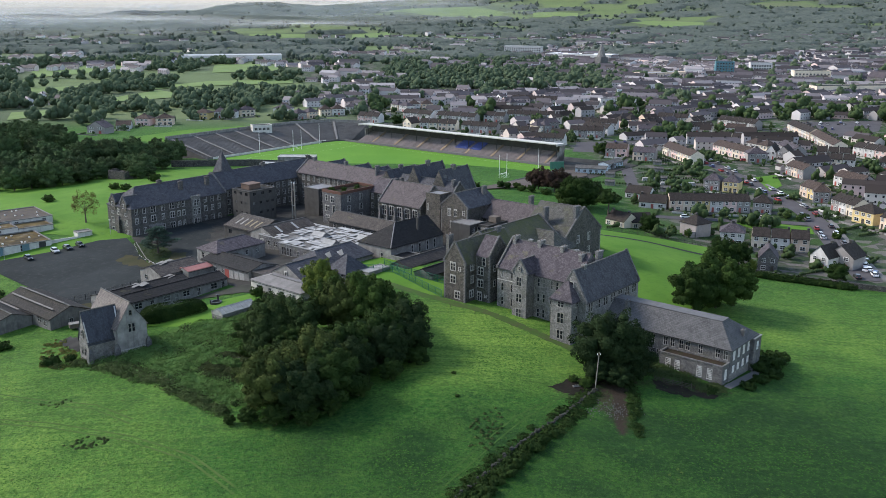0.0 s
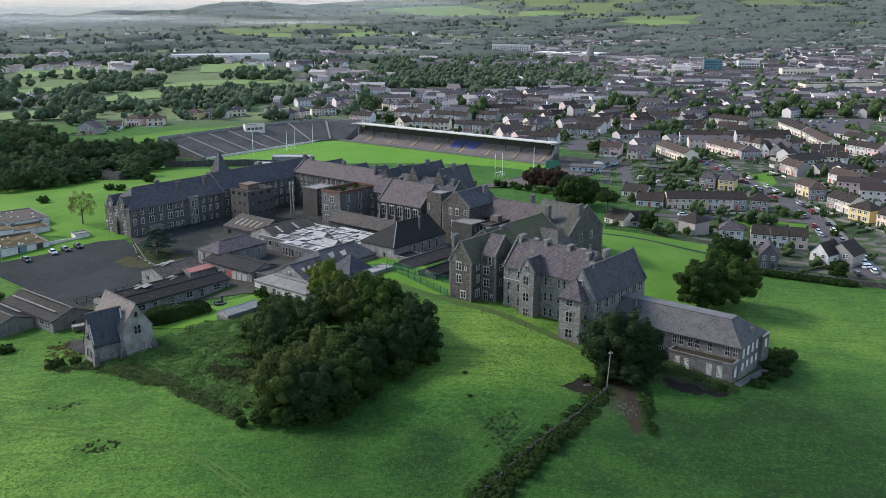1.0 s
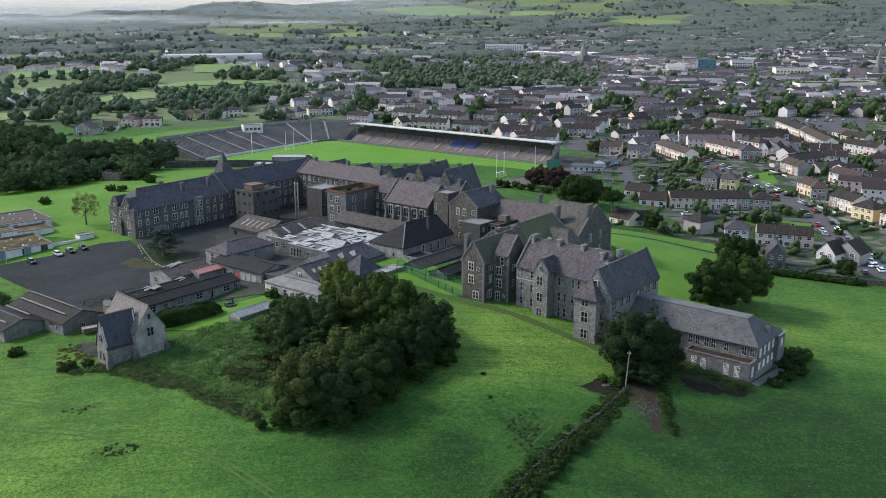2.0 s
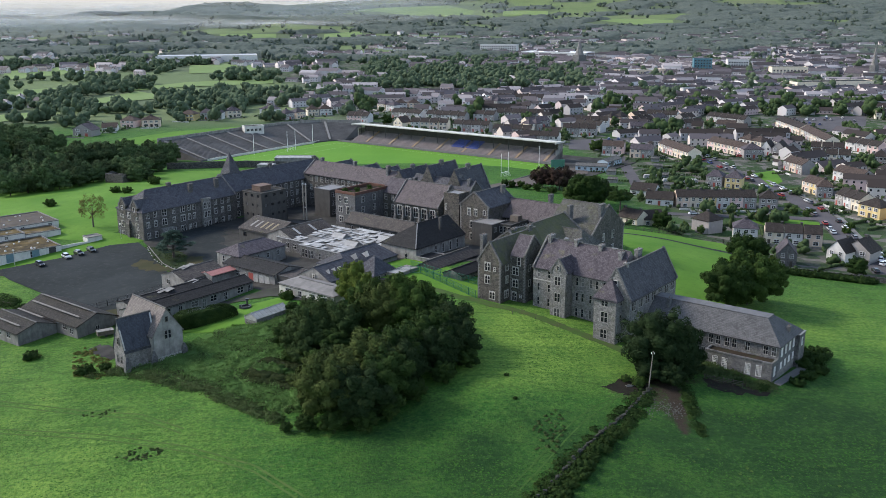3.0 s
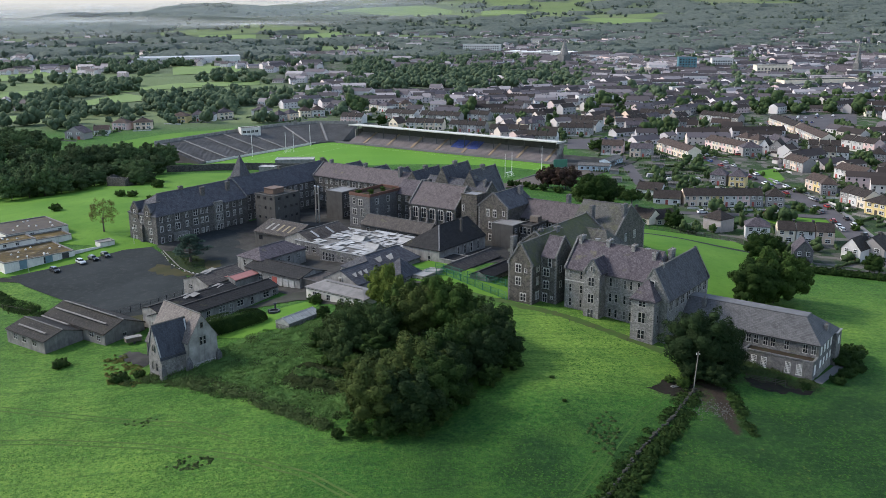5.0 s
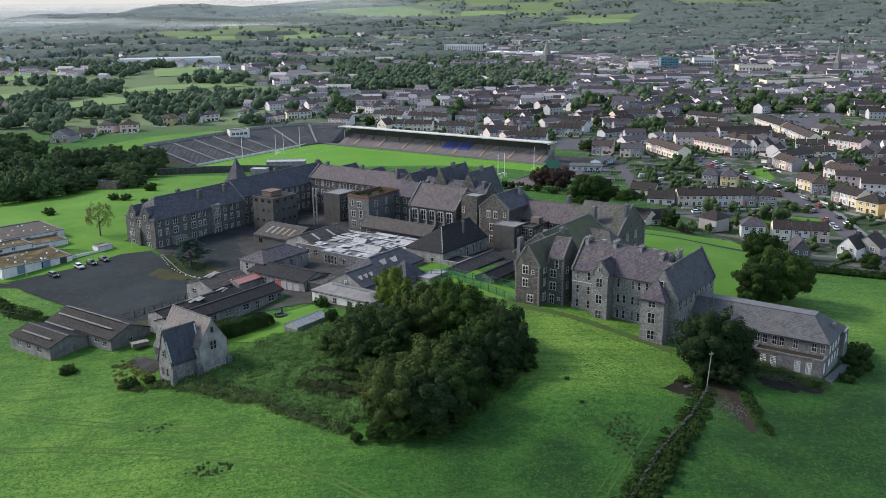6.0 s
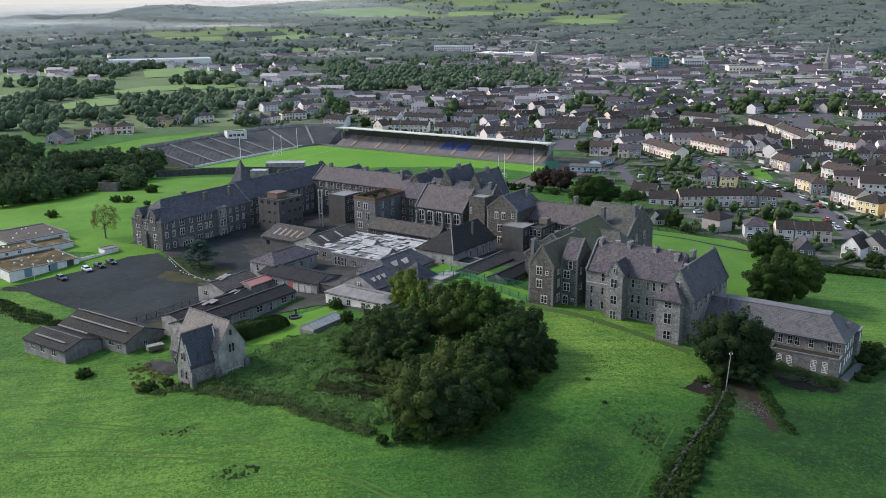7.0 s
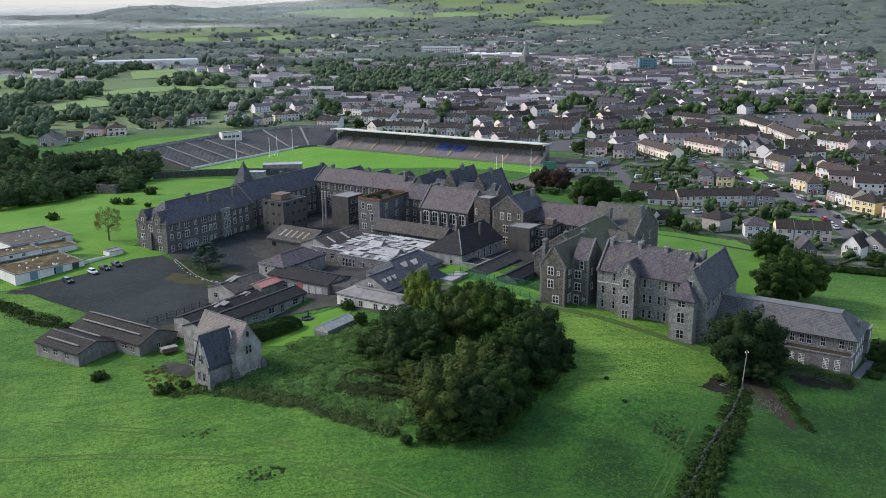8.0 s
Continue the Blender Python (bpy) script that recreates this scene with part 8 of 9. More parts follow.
row(174.8, 594.3, 190.6, 582.8, 2, ["cream", "white"], "dark", "bungalow")
row(199.8, 493.9, 217.4, 485.7, 3, ["grey", "cream", "white"], "dark")
row(197.4, 546.2, 196.2, 520, 3, ["grey", "white", "grey"], "slate")
row(208.9, 517.5, 225.1, 510.4, 3, ["white", "grey", "white"], "dark")
row(237.6, 536.9, 246.9, 515.1, 3, ["white", "white", "pink"], "dark")
row(-64.2, 688.5, -47.8, 680.6, 3, ["pink", "pink", "white"])
row(-29.1, 650.7, -22, 644.1, 1, ["cream"], "brown", "gable")
row(-17.3, 646.8, 8.5, 639.1, 4, ["white", "cream", "peach", "cream"])
row(11.7, 633, 35.4, 622.7, 4, ["white", "grey", "white", "grey"])
row(36.3, 608.8, 61, 599.1, 4, ["grey", "grey", "white", "cream"])
row(68, 606.7, 81.1, 600.5, 1, ["cream"], "dark", "bungalow")
row(93.8, 630, 108.8, 616, 3, ["white", "grey", "white"])
row(-31.7, 710.8, -9.7, 695, 4, ["grey", "white"])
row(-5.9, 694.8, 22.5, 679.1, 5, ["white", "grey", "white"])
row(29.2, 692.3, 44.4, 684.4, 2, ["white", "grey"])
row(47, 701.7, 82.3, 692.1, 6, ["grey", "white", "cream", "grey"])
row(-79.2, 748.4, -52.3, 746.5, 3, ["white", "grey", "cream"], "slate", "semi")
row(-44.8, 770.6, -29.9, 752.9, 2, ["cream", "white"], "slate", "semi")
row(-30, 769.5, -8.6, 772.2, 2, ["white", "peach"], "brown", "semi")
row(46.5, 794.7, 56, 782, 2, ["white", "grey"], "slate", "semi")
row(58.8, 822.1, 97.9, 809.5, 6, ["grey", "white", "grey", "cream"])
for a in ((-241, 624, -225, 618, 1, ["grey"], "slate", "gable"), (-228.6, 643.4, -217, 645.5, 1, ["white"], "brown", "bungalow"), (-222.9, 667, -210, 663, 1, ["pink"], "brown", "semi"), (-206.9, 665.9, -194.5, 668.1, 1, ["peach"], "brown", "semi"),
          (-190, 704, -176.7, 699.7, 1, ["yellow"], "brown", "semi"), (-175.9, 710.2, -158.4, 708.9, 2, ["white", "white"], "slate", "semi"), (-158.7, 719.7, -146, 726, 1, ["cream"], "slate", "semi"), (-135.6, 736.8, -121, 732, 1, ["white"], "slate", "semi"),
          (-111, 698.6, -96, 715.3, 2, ["grey", "peach"], "slate", "semi"), (-97.2, 726.5, -78, 732.7, 2, ["cream", "white"], "brown", "semi"), (-247, 500, -234, 506, 1, ["white"], "slate", "bungalow")):
    row(*a, garden=9)

# roads and cars of the town
main_road = [(136, 284), (145, 330), (152.5, 365), (154, 390), (153, 412), (151, 444), (148, 475), (146, 505), (140, 560)]
strip("road", main_road, 8.5, ROADM, "wide grey town road with parked cars", "road", 0.14)
strip("pavement", [(x + 5.6, y) for x, y in main_road[:6]], 1.8, PAVEM, "concrete footpath beside the road", "pavement", 0.2)
strip("road", [(151, 444), (177, 474), (202, 518), (221, 561), (230, 612)], 7, ROADM, "curving residential road", "road", 0.15)
strip("road", [(90, 432), (95.7, 478), (99, 505), (104, 560)], 6, ROADM, "side road beside the stadium", "road", 0.14)
strip("road", [(84, 374), (110, 374), (140, 370), (152, 366)], 5.5, ROADM, "short access road before a terrace", "road", 0.15)
patch("green", [(119, 369.5), (136, 368.5), (147, 361.5), (144.5, 351), (134, 354), (124, 357)], LAWN, "triangular mown green by the road", "lawn", 0.16)
patch("green", [(157, 462), (170, 469), (163, 440), (153, 428)], LAWN, "mown green at the road fork", "lawn", 0.16)
patch("car_park", [(205, 600), (262, 690), (330, 700), (300, 640), (262, 610)], ROADM, "large town car park", "car park", 0.15, 12)
patch("car_park", [(76, 545), (84, 585), (122, 590), (125, 560), (104, 540)], ROADM, "town car park with trees", "car park", 0.15, 12)
cc = ["silver", "black", "red", "white", "blue", "grey"]
for a, b in zip(main_road, main_road[1:]):
    d = math.degrees(math.atan2(b[1] - a[1], b[0] - a[0]))
    for side in (-1, 1):
        for i in range(4):
            if rr.random() < 0.55:
                f = (i + rr.uniform(0.1, 0.7)) / 4
                car(a[0] + (b[0] - a[0]) * f + side * 3.1, a[1] + (b[1] - a[1]) * f, d, cc[rr.randrange(6)])
for i in range(22):
    x, y = rr.uniform(232, 305), rr.uniform(640, 690)
    if (y - 600) < (x - 200) * 1.45:
        car(x, round(y / 9) * 9, 60, cc[rr.randrange(6)])
for i in range(10):
    car(rr.uniform(84, 120), 556 + 14 * rr.randrange(3), 80, cc[rr.randrange(6)])
for x, y, t, c in ((100, 374.5, 5, "white"), (108, 380, 10, "blue"), (128, 375.5, 5, "red"), (112, 381, 20, "grey"), (140.5, 297, 60, "white"), (143, 303, 62, "white"), (146, 309, 64, "silver"), (141.5, 292, 60, "blue"), (167, 512, 0, "red"), (134, 380, 30, "black")):
    car(x, y, t, c)


# ---- the rest of the town: rows of houses further off, then the far town, woods and fields ----
taken = [(o.location.x, o.location.y) for o in bpy.data.objects if o.name.startswith("house")]


def free(x, y, d):
    return all((x - a) ** 2 + (y - b) ** 2 > d * d for a, b in taken)


def on_road(x, y):
    return (205 < x < 330 and 596 < y < 702) or (70 < x < 126 and 535 < y < 592) or any(abs(x - (a[0] + (b[0] - a[0]) * (y - a[1]) / (b[1] - a[1] + 1e-6))) < 9 and min(a[1], b[1]) <= y <= max(a[1], b[1]) for a, b in zip(main_road, main_road[1:]))


def quiet(x, y):
    """Gardens and greens that no further house stands in."""
    return 55 < x < 190 and 280 < y < 500


mixed = ["grey", "white", "cream", "grey", "pink", "peach", "grey", "pink", "cream", "grey"]
count = 0
for j in range(36):
    y = 330 + j * 15
    for i in range(26):
        x = -80 + i * 24 + (j % 2) * 11
        xx, yy = x + rr.uniform(-4, 4), y + rr.uniform(-4, 4)
        if town_share(xx, yy) < 1 or not free(xx, yy, 17) or on_road(xx, yy) or xx > 0.50 * yy + 10 or xx < 60 and yy < 700 or quiet(xx, yy) or count > 18:
            continue
        if noise.noise((xx / 60, yy / 60, 2.0)) < -0.22:
            continue
        ang = radians(-22 + 50 * round(noise.noise((xx / 150, yy / 150, 9.0)) * 1.6) + rr.uniform(-5, 5))
        n = rr.choice((2, 2, 3, 3))
        L = n * 6.2
        dx, dy = math.cos(ang) * L / 2, math.sin(ang) * L / 2
        c0 = rr.randrange(10)
        kind = "terrace" if rr.random() < 0.7 else "semi"
        n = n if kind == "terrace" else 2
        row(xx - dx, yy - dy, xx + dx, yy + dy, n, [mixed[(c0 + q) % 10] for q in range(3)], rr.choice(("dark", "dark", "brown", "slate")), kind, 5 if rr.random() < 0.4 else 0)
        taken.append((xx, yy))
        count += 1


# far houses: one mesh with walls and roofs
FARWALL = Nodes("far_house_walls")
FARWALL = FARWALL.done(FARWALL.ramp(FARWALL.island(), (0.0, (0.25, 0.235, 0.235)), (0.3, (0.42, 0.395, 0.39)), (0.55, (0.54, 0.47, 0.41)), (0.75, (0.50, 0.37, 0.35)), (1.0, (0.55, 0.525, 0.51))), 0.85)
FARROOF = Nodes("far_house_roofs")
FARROOF = FARROOF.done(FARROOF.ramp(FARROOF.island(), (0.0, (0.018, 0.014, 0.012)), (0.45, (0.036, 0.028, 0.025)), (0.7, (0.058, 0.050, 0.053)), (0.9, (0.10, 0.088, 0.094)), (1.0, (0.19, 0.175, 0.18))), 0.8, spec=0.2)


# Paler than FARROOF: the sky's sheen on the slates is in the colour.
CENTRE_ROOF = Nodes("town_centre_slates")
CENTRE_ROOF = CENTRE_ROOF.done(CENTRE_ROOF.ramp(CENTRE_ROOF.island(), (0.0, (0.030, 0.025, 0.025)), (0.45, (0.060, 0.051, 0.054)), (0.75, (0.100, 0.086, 0.092)), (1.0, (0.30, 0.275, 0.275))), 0.7, spec=0.3)
CENTRE_WALL = Nodes("town_centre_walls")
CENTRE_WALL = CENTRE_WALL.done(CENTRE_WALL.ramp(CENTRE_WALL.island(), (0.0, (0.36, 0.33, 0.33)), (0.4, (0.56, 0.52, 0.52)), (0.65, (0.58, 0.49, 0.45)), (0.85, (0.52, 0.39, 0.37)), (1.0, (0.74, 0.72, 0.72))), 0.85)


def far_town(name, spots, label, wall_mat, roof_mat):
    """Joined far houses: walls, ridge roofs, chimneys and window strips, on shared ground."""
    verts, faces, mats = [], [], []
    for x, y, w, d, e, r, a in spots:
        z, c, s_ = land(x, y), math.cos(a), math.sin(a)
        P = lambda px, py, pz: (x + px * c - py * s_, y + px * s_ + py * c, z + pz)
        k = len(verts)
        verts += [P(i * w / 2, j * d / 2, h) for h in (-1, e) for i, j in ((-1, -1), (1, -1), (1, 1), (-1, 1))] + [P(-w / 2, 0, r), P(w / 2, 0, r)]
        faces += [(k, k + 1, k + 5, k + 4), (k + 1, k + 2, k + 6, k + 9, k + 5), (k + 2, k + 3, k + 7, k + 6), (k + 3, k, k + 4, k + 8, k + 7)]
        mats += [0] * 4
        k = len(verts)
        verts += [P(-w / 2 - 0.2, -d / 2 - 0.3, e - 0.1), P(w / 2 + 0.2, -d / 2 - 0.3, e - 0.1), P(w / 2 + 0.2, d / 2 + 0.3, e - 0.1), P(-w / 2 - 0.2, d / 2 + 0.3, e - 0.1), P(-w / 2 - 0.2, 0, r + 0.2), P(w / 2 + 0.2, 0, r + 0.2)]
        faces += [(k, k + 1, k + 5, k + 4), (k + 2, k + 3, k + 4, k + 5)]
        mats += [1] * 2
        nwin = max(2, int(w / 3)) if w > 6 else 0
        for q in range(nwin):
            for h in ((1.4, 3.9) if e > 4 else (1.4,)):
                px, k = -w / 2 + w * (q + 0.5) / nwin, len(verts)
                verts += [P(px + i, -d / 2 - 0.06, h + j) for i, j in ((-0.42, -0.5), (0.42, -0.5), (0.42, 0.5), (-0.42, 0.5))]
                faces.append((k, k + 1, k + 2, k + 3))
                mats.append(2)
        for q in range(max(1, int(w / 8)) if w > 6 else 0):
            k, cx = len(verts), w / 2 - 1 - 8 * q
            verts += [P(cx + i, j, h) for h in (r - 0.8, r + 0.9) for i, j in ((0, -0.4), (0.7, -0.4), (0.7, 0.4), (0, 0.4))]
            faces += [(k + i, k + (i + 1) % 4, k + 4 + (i + 1) % 4, k + 4 + i) for i in range(4)] + [(k + 4, k + 5, k + 6, k + 7)]
            mats += [1] * 5
    me = bpy.data.meshes.new(name)
    me.from_pydata(verts, [], faces)
    for m in (wall_mat, roof_mat, GLASS):
        me.materials.append(m)
    me.polygons.foreach_set("material_index", mats)
    return tagged(new(name, me), label, "houses", kind="stuff")


spots = []
rf = random.Random(4)
# terraces in rows behind the stadium and up to the town centre
GARDEN_TREES = []
for j in range(18):
    yy, x = 566 + j * 24, -120 + 14 * (j % 3)
    while x < 0.54 * yy:
        L = rf.choice((13, 19, 19, 26, 33))
        cx, y = x + L / 2, yy + rf.uniform(-3, 3) - 0.10 * (x - 60)
        x += L + rf.uniform(3, 16)
        if y < 640 and (town_share(cx, y) < 1 or quiet(cx, y)) or (cx < 40 and y < 700) or (y < 780 and cx < -60) or on_road(cx, y) or on_road(cx - L / 2, y) or on_road(cx + L / 2, y):
            continue
        if -60 < cx < 180 and 900 < y or noise.noise((cx / 70, y / 70, 8.0)) < -0.2 or not all(free(cx + k * L / 2, y, 12) for k in (-0.8, 0, 0.8)):
            continue
        ang = radians(-6 + rf.uniform(-5, 5) + (38 if noise.noise((cx / 160, y / 160, 9.0)) > 0.28 else 0))
        e = rf.choice((4.6, 5.0, 5.4))
        for k in range(3):
            if rf.random() < 0.8:
                GARDEN_TREES.append((cx + rf.uniform(-0.6, 0.6) * L, y + rf.uniform(8, 13), rf.uniform(1.8, 4.0), rf.uniform(4, 7)))
        spots.append((cx, y, L, 7.6, e, e + rf.uniform(1.9, 2.6), ang))
        taken += [(cx + k * L * 0.5 * math.cos(ang), y + k * L * 0.5 * math.sin(ang)) for k in (-0.7, 0, 0.7)]
for i in range(11000):
    y = (rf.uniform(640, 2500) if i % 4 else rf.uniform(640, 1400)) if i % 6 else rf.uniform(400, 660)
    x = rf.uniform(-0.5 * y, 0.56 * y)
    centre = math.exp(-((x - 0.28 * y) / (0.24 * y)) ** 2)
    dens = (centre if y < 1450 else 0.34 * centre + 0.45 * max(0, noise.noise((x / 260, y / 260, 5.0)))) if x > -0.04 * y else 0.75 * max(0, noise.noise((x / 170, y / 170, 1.0)) - 0.02)
    if y < 900 and x > -0.04 * y and x < 0.5 * y:
        dens = 0.9 if y > 800 else 0.3
    elif y < 1300 and 0.10 * y < x < 0.52 * y:
        dens = 0.85
    if y < 640 and (town_share(x, y) < 1 or quiet(x, y)):
        continue
    if rf.random() > dens * 1.6 or not free(x, y, 14 if y < 800 else 10.5 if y < 1300 else 9) or on_road(x, y) or (y < 780 and x < -60) or (x < 40 and y < 720) or (-320 < x < -150 and 820 < y < 1130) or (-60 < x < 180 and 900 < y < 1230 and rf.random() < 0.9):
        continue
    ang = radians(-20 + 45 * round(noise.noise((x / 200, y / 200, 9.0)) * 2) + rf.uniform(-6, 6))
    big = rf.random() < 0.10 and y > 850
    w = rf.uniform(18, 30) if big else rf.choice((7, 12, 13, 19, 24))
    e = rf.uniform(5, 9) if big else rf.choice((2.7, 4.8, 5.0, 5.2))
    spots.append((x, y, w, rf.uniform(12, 16) if big else 8, e, e + rf.uniform(1.5, 3.2), ang))
    taken.append((x, y))
for x, y, w, d, e, r, a in list(spots):
    if y < 1100:
        for k in range(int(w / 5)):
            side = rf.choice((1, 1, 1, -1))
            px, py = rf.uniform(-w / 2, w / 2), side * (d / 2 + rf.uniform(2.0, 9.0))
            qx, qy = x + px * math.cos(a) - py * math.sin(a), y + px * math.sin(a) + py * math.cos(a)
            if not on_road(qx, qy):
                spots.append((qx, qy, rf.uniform(2.5, 5.5), rf.uniform(2.2, 3.6), 2.1, rf.uniform(2.4, 3.2), a + rf.choice((0, 1.57))))
far_town("town_terraces", [q for q in spots if q[1] < 760], "dark-roofed terraces of rendered houses with sheds", FARWALL, FARROOF)
far_town("far_town", [q for q in spots if q[1] >= 760], "slate rooftops and pale rendered houses of the town", CENTRE_WALL, CENTRE_ROOF)

# landmarks of the town
def landmark(name, label, x, y, w, d, h, wall, top, turn, rows, n, category="building"):
    z = land(x, y)
    return flat_block(name, label, -w / 2, w / 2, -d / 2, d / 2, z - 1, z + h, wall, top, {"F": grid_of(2.5, w - 2.5, n, [z + 2 + 3.2 * k for k in range(rows)], 1.8, 1.8, "thin")}, 0.5, wall, pose(x, y, 0, 0, 0, turn), None, category)


landmark("hotel", "long white four-storey hotel among trees", 139, 1665, 66, 16, 15, WALLS["white"], SHEET, -20, 4, 16)
landmark("supermarket", "wide low building under a bright white roof", 226, 1560, 112, 45, 7, WALLS["white"], plain("bright_white_roof", (0.75, 0.76, 0.77), 0.08, 0.1), -30, 1, 20)
landmark("glass_office", "blue-green glazed office block", 347, 1170, 22, 16, 17, plain("teal_cladding", (0.06, 0.17, 0.21), 0.2, 0.5, 0.4), YARD, -10, 5, 6)
landmark("white_office", "white office block with strip windows", 395, 1180, 26, 16, 15, WALLS["white"], YARD, -10, 4, 8)
landmark("school", "flat-roofed school with pale eaves", 254, 1108, 60, 22, 8, WALLS["peach"], SHEET, 25, 2, 14, "school")
landmark("retail_block", "long cream retail block with a flat roof", 394, 908, 84, 22, 9.5, WALLS["cream"], YARD, 8, 1, 6)
landmark("retail_hall", "long grey-roofed retail hall", 336, 768, 74, 34, 6.5, WALLS["grey"], ROOF_TILE, -22, 1, 8)
landmark("guest_house", "long white guest house", 248, 866, 27, 10, 7, WALLS["white"], ROOF_GREY, 2, 2, 8)
landmark("white_hall", "large white town building", 146, 790, 30, 12, 7.5, WALLS["white"], ROOF_GREY, 2, 2, 8)
landmark("factory", "pale long factory roof among fields", -330, 1470, 150, 45, 9, WALLS["white"], plain("pale_blue_roof", (0.36, 0.38, 0.40), 0.1, 0.1), 12, 1, 10, "factory")
landmark("town_block", "white three-storey town buildings", 500, 1010, 46, 18, 11, WALLS["white"], YARD, -5, 3, 12)
landmark("town_block", "white three-storey town buildings", 420, 1080, 40, 18, 12, WALLS["cream"], YARD, -8, 3, 10)
for x, y, h, w, name, label in ((486, 1010, 40, 7, "church_spire", "slender grey stone church spire over the town"), (214, 1290, 36, 13, "cathedral_tower", "dark grey cathedral tower with a short spire")):
    t = thing(name, label, "church", pose(x, y, land(x, y), 0, 0, 30))
    part("tower", Shape().box(-w / 2, w / 2, -w / 2, w / 2, -1, h * 0.45), STONE_BLUE, t)
    part("spire", Shape().prism([(w * 0.5 * math.cos(a), w * 0.5 * math.sin(a)) for a in (0.39, 1.18, 1.96, 2.75, 3.53, 4.32, 5.1, 5.89)], h * 0.45, h, 0.03), STONE_GREY, t)
    part("nave", Shape().box(-w * 0.9, w * 0.9, w / 2, w * 4.5, -1, h * 0.22), STONE_BLUE, t)
    rs, _ = roof_shape(w * 4, w * 1.8, h * 0.22, h * 0.36)
    part("nave_roof", rs, SLATE_PURPLE, t, at=pose(0, w * 2.5, 0, 0, 0, 90))

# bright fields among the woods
# Pasture green with less saturation, for the haze over far ground.
FIELD = surface("hazed_far_pasture", (0.125, 0.185, 0.065), (0.155, 0.215, 0.080), (0.105, 0.150, 0.058), 0.01, 0.05)
for f in (((-546, 1248), (-494, 1372), (-420, 1300), (-463, 1143), (-488, 1107)), ((-332, 1360), (-220, 1423), (-224, 1234), (-295, 1195)), ((-308, 983), (-265, 1060), (-176, 1098), (-167, 1035), (-251, 998), (-297, 955)),
          ((-307, 863), (-289, 947), (-236, 883), (-291, 830)), ((-345, 742), (-314, 765), (-304, 729), (-325, 690)), ((-242, 2498), (-150, 2633), (-135, 2313), (-226, 2307)), ((-251, 3839), (-56, 4248), (229, 3651), (192, 3407), (-50, 3482)),
          ((548, 3132), (798, 2948), (722, 2611), (617, 2930)), ((333, 3606), (486, 3480), (466, 3344), (316, 3431)), ((-515, 2510), (-368, 2509), (-345, 2340), (-492, 2388)), ((-440, 960), (-360, 1010), (-330, 960), (-400, 900))):
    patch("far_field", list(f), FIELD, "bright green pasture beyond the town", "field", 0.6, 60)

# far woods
# Paled, greyed greens hold the distance haze in the leaf colour.
FARLEAF_HAZED = leaf_mat("far_woods", (0.048, 0.064, 0.052), (0.082, 0.100, 0.080), (0.112, 0.130, 0.102), 0.95)


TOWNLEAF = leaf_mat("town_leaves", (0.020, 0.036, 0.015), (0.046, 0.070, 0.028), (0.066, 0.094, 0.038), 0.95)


# Half-way to the far greens: a thinner haze mixed into the colour.
MIDLEAF_HAZED = leaf_mat("hazed_country_leaves", (0.038, 0.058, 0.034), (0.070, 0.096, 0.056), (0.094, 0.122, 0.070), 0.95)


def tree_forms(kinds, clumps, sprays, seed):
    """Small trees one metre in radius and height: rounded clumps of foliage with leaf sprays over them, as vertices and triangles."""
    rng = np.random.default_rng(seed)
    forms = []
    for k in range(kinds):
        V, T = [], []
        lumps = [((0, 0, 0.42), 0.62)]
        for i in range(clumps):
            a, h = 2.4 * i + rng.uniform(-0.5, 0.5), rng.uniform(0.25, 0.78)
            q = 0.62 * math.sqrt(max(0.05, 1 - ((h - 0.42) / 0.5) ** 2)) * rng.uniform(0.75, 1.1)
            lumps.append(((q * math.cos(a), q * math.sin(a), h), rng.uniform(0.30, 0.48)))
        for c, r in lumps:
            v, f = ball(c, (r, r, r * 0.62), rng, 6, 4)
            for g in f:
                T += [(len(V) + g[0], len(V) + g[m], len(V) + g[m + 1]) for m in range(1, len(g) - 1)]
            V += v
            n = max(3, int(sprays / len(lumps)))
            e = rng.normal(size=(n, 3)) + (0, 0, 0.35)
            e /= np.linalg.norm(e, axis=1, keepdims=True)
            lv = leaf_quads(np.array(c) + e * np.array([r, r, r * 0.62]) * rng.uniform(0.95, 1.2, (n, 1)), e + 0.35 * rng.normal(size=(n, 3)), 0.27, rng).tolist()
            for m in range(n):
                b = len(V) + 4 * m
                T += [(b, b + 1, b + 2), (b, b + 2, b + 3)]
            V += lv
        forms.append((np.array(V), np.array(T)))
    return forms


def woods(name, spots, forms, label, seed, material):
    """Many trees or shrubs in one mesh: each is one of the forms, turned and sized."""
    rng = np.random.default_rng(seed)
    VV, TT, base = [], [], 0
    for x, y, R, H in spots:
        v, t = forms[rng.integers(len(forms))]
        a = rng.uniform(0, 6.28)
        c, q = math.cos(a), math.sin(a)
        VV.append(np.stack([x + R * (v[:, 0] * c - v[:, 1] * q), y + R * (v[:, 0] * q + v[:, 1] * c), land(x, y) + H * v[:, 2]], 1))
        TT.append(t + base)
        base += len(v)
    V, T = np.vstack(VV), np.vstack(TT)
    me = bpy.data.meshes.new(name)
    me.vertices.add(len(V))
    me.vertices.foreach_set("co", V.ravel())
    me.loops.add(3 * len(T))
    me.loops.foreach_set("vertex_index", T.ravel())
    me.polygons.add(len(T))
    me.polygons.foreach_set("loop_start", np.arange(0, 3 * len(T), 3))
    me.polygons.foreach_set("use_smooth", np.ones(len(T), bool))
    me.update(calc_edges=True)
    me.materials.append(material)
    return tagged(new(name, me), label, "trees", kind="stuff")


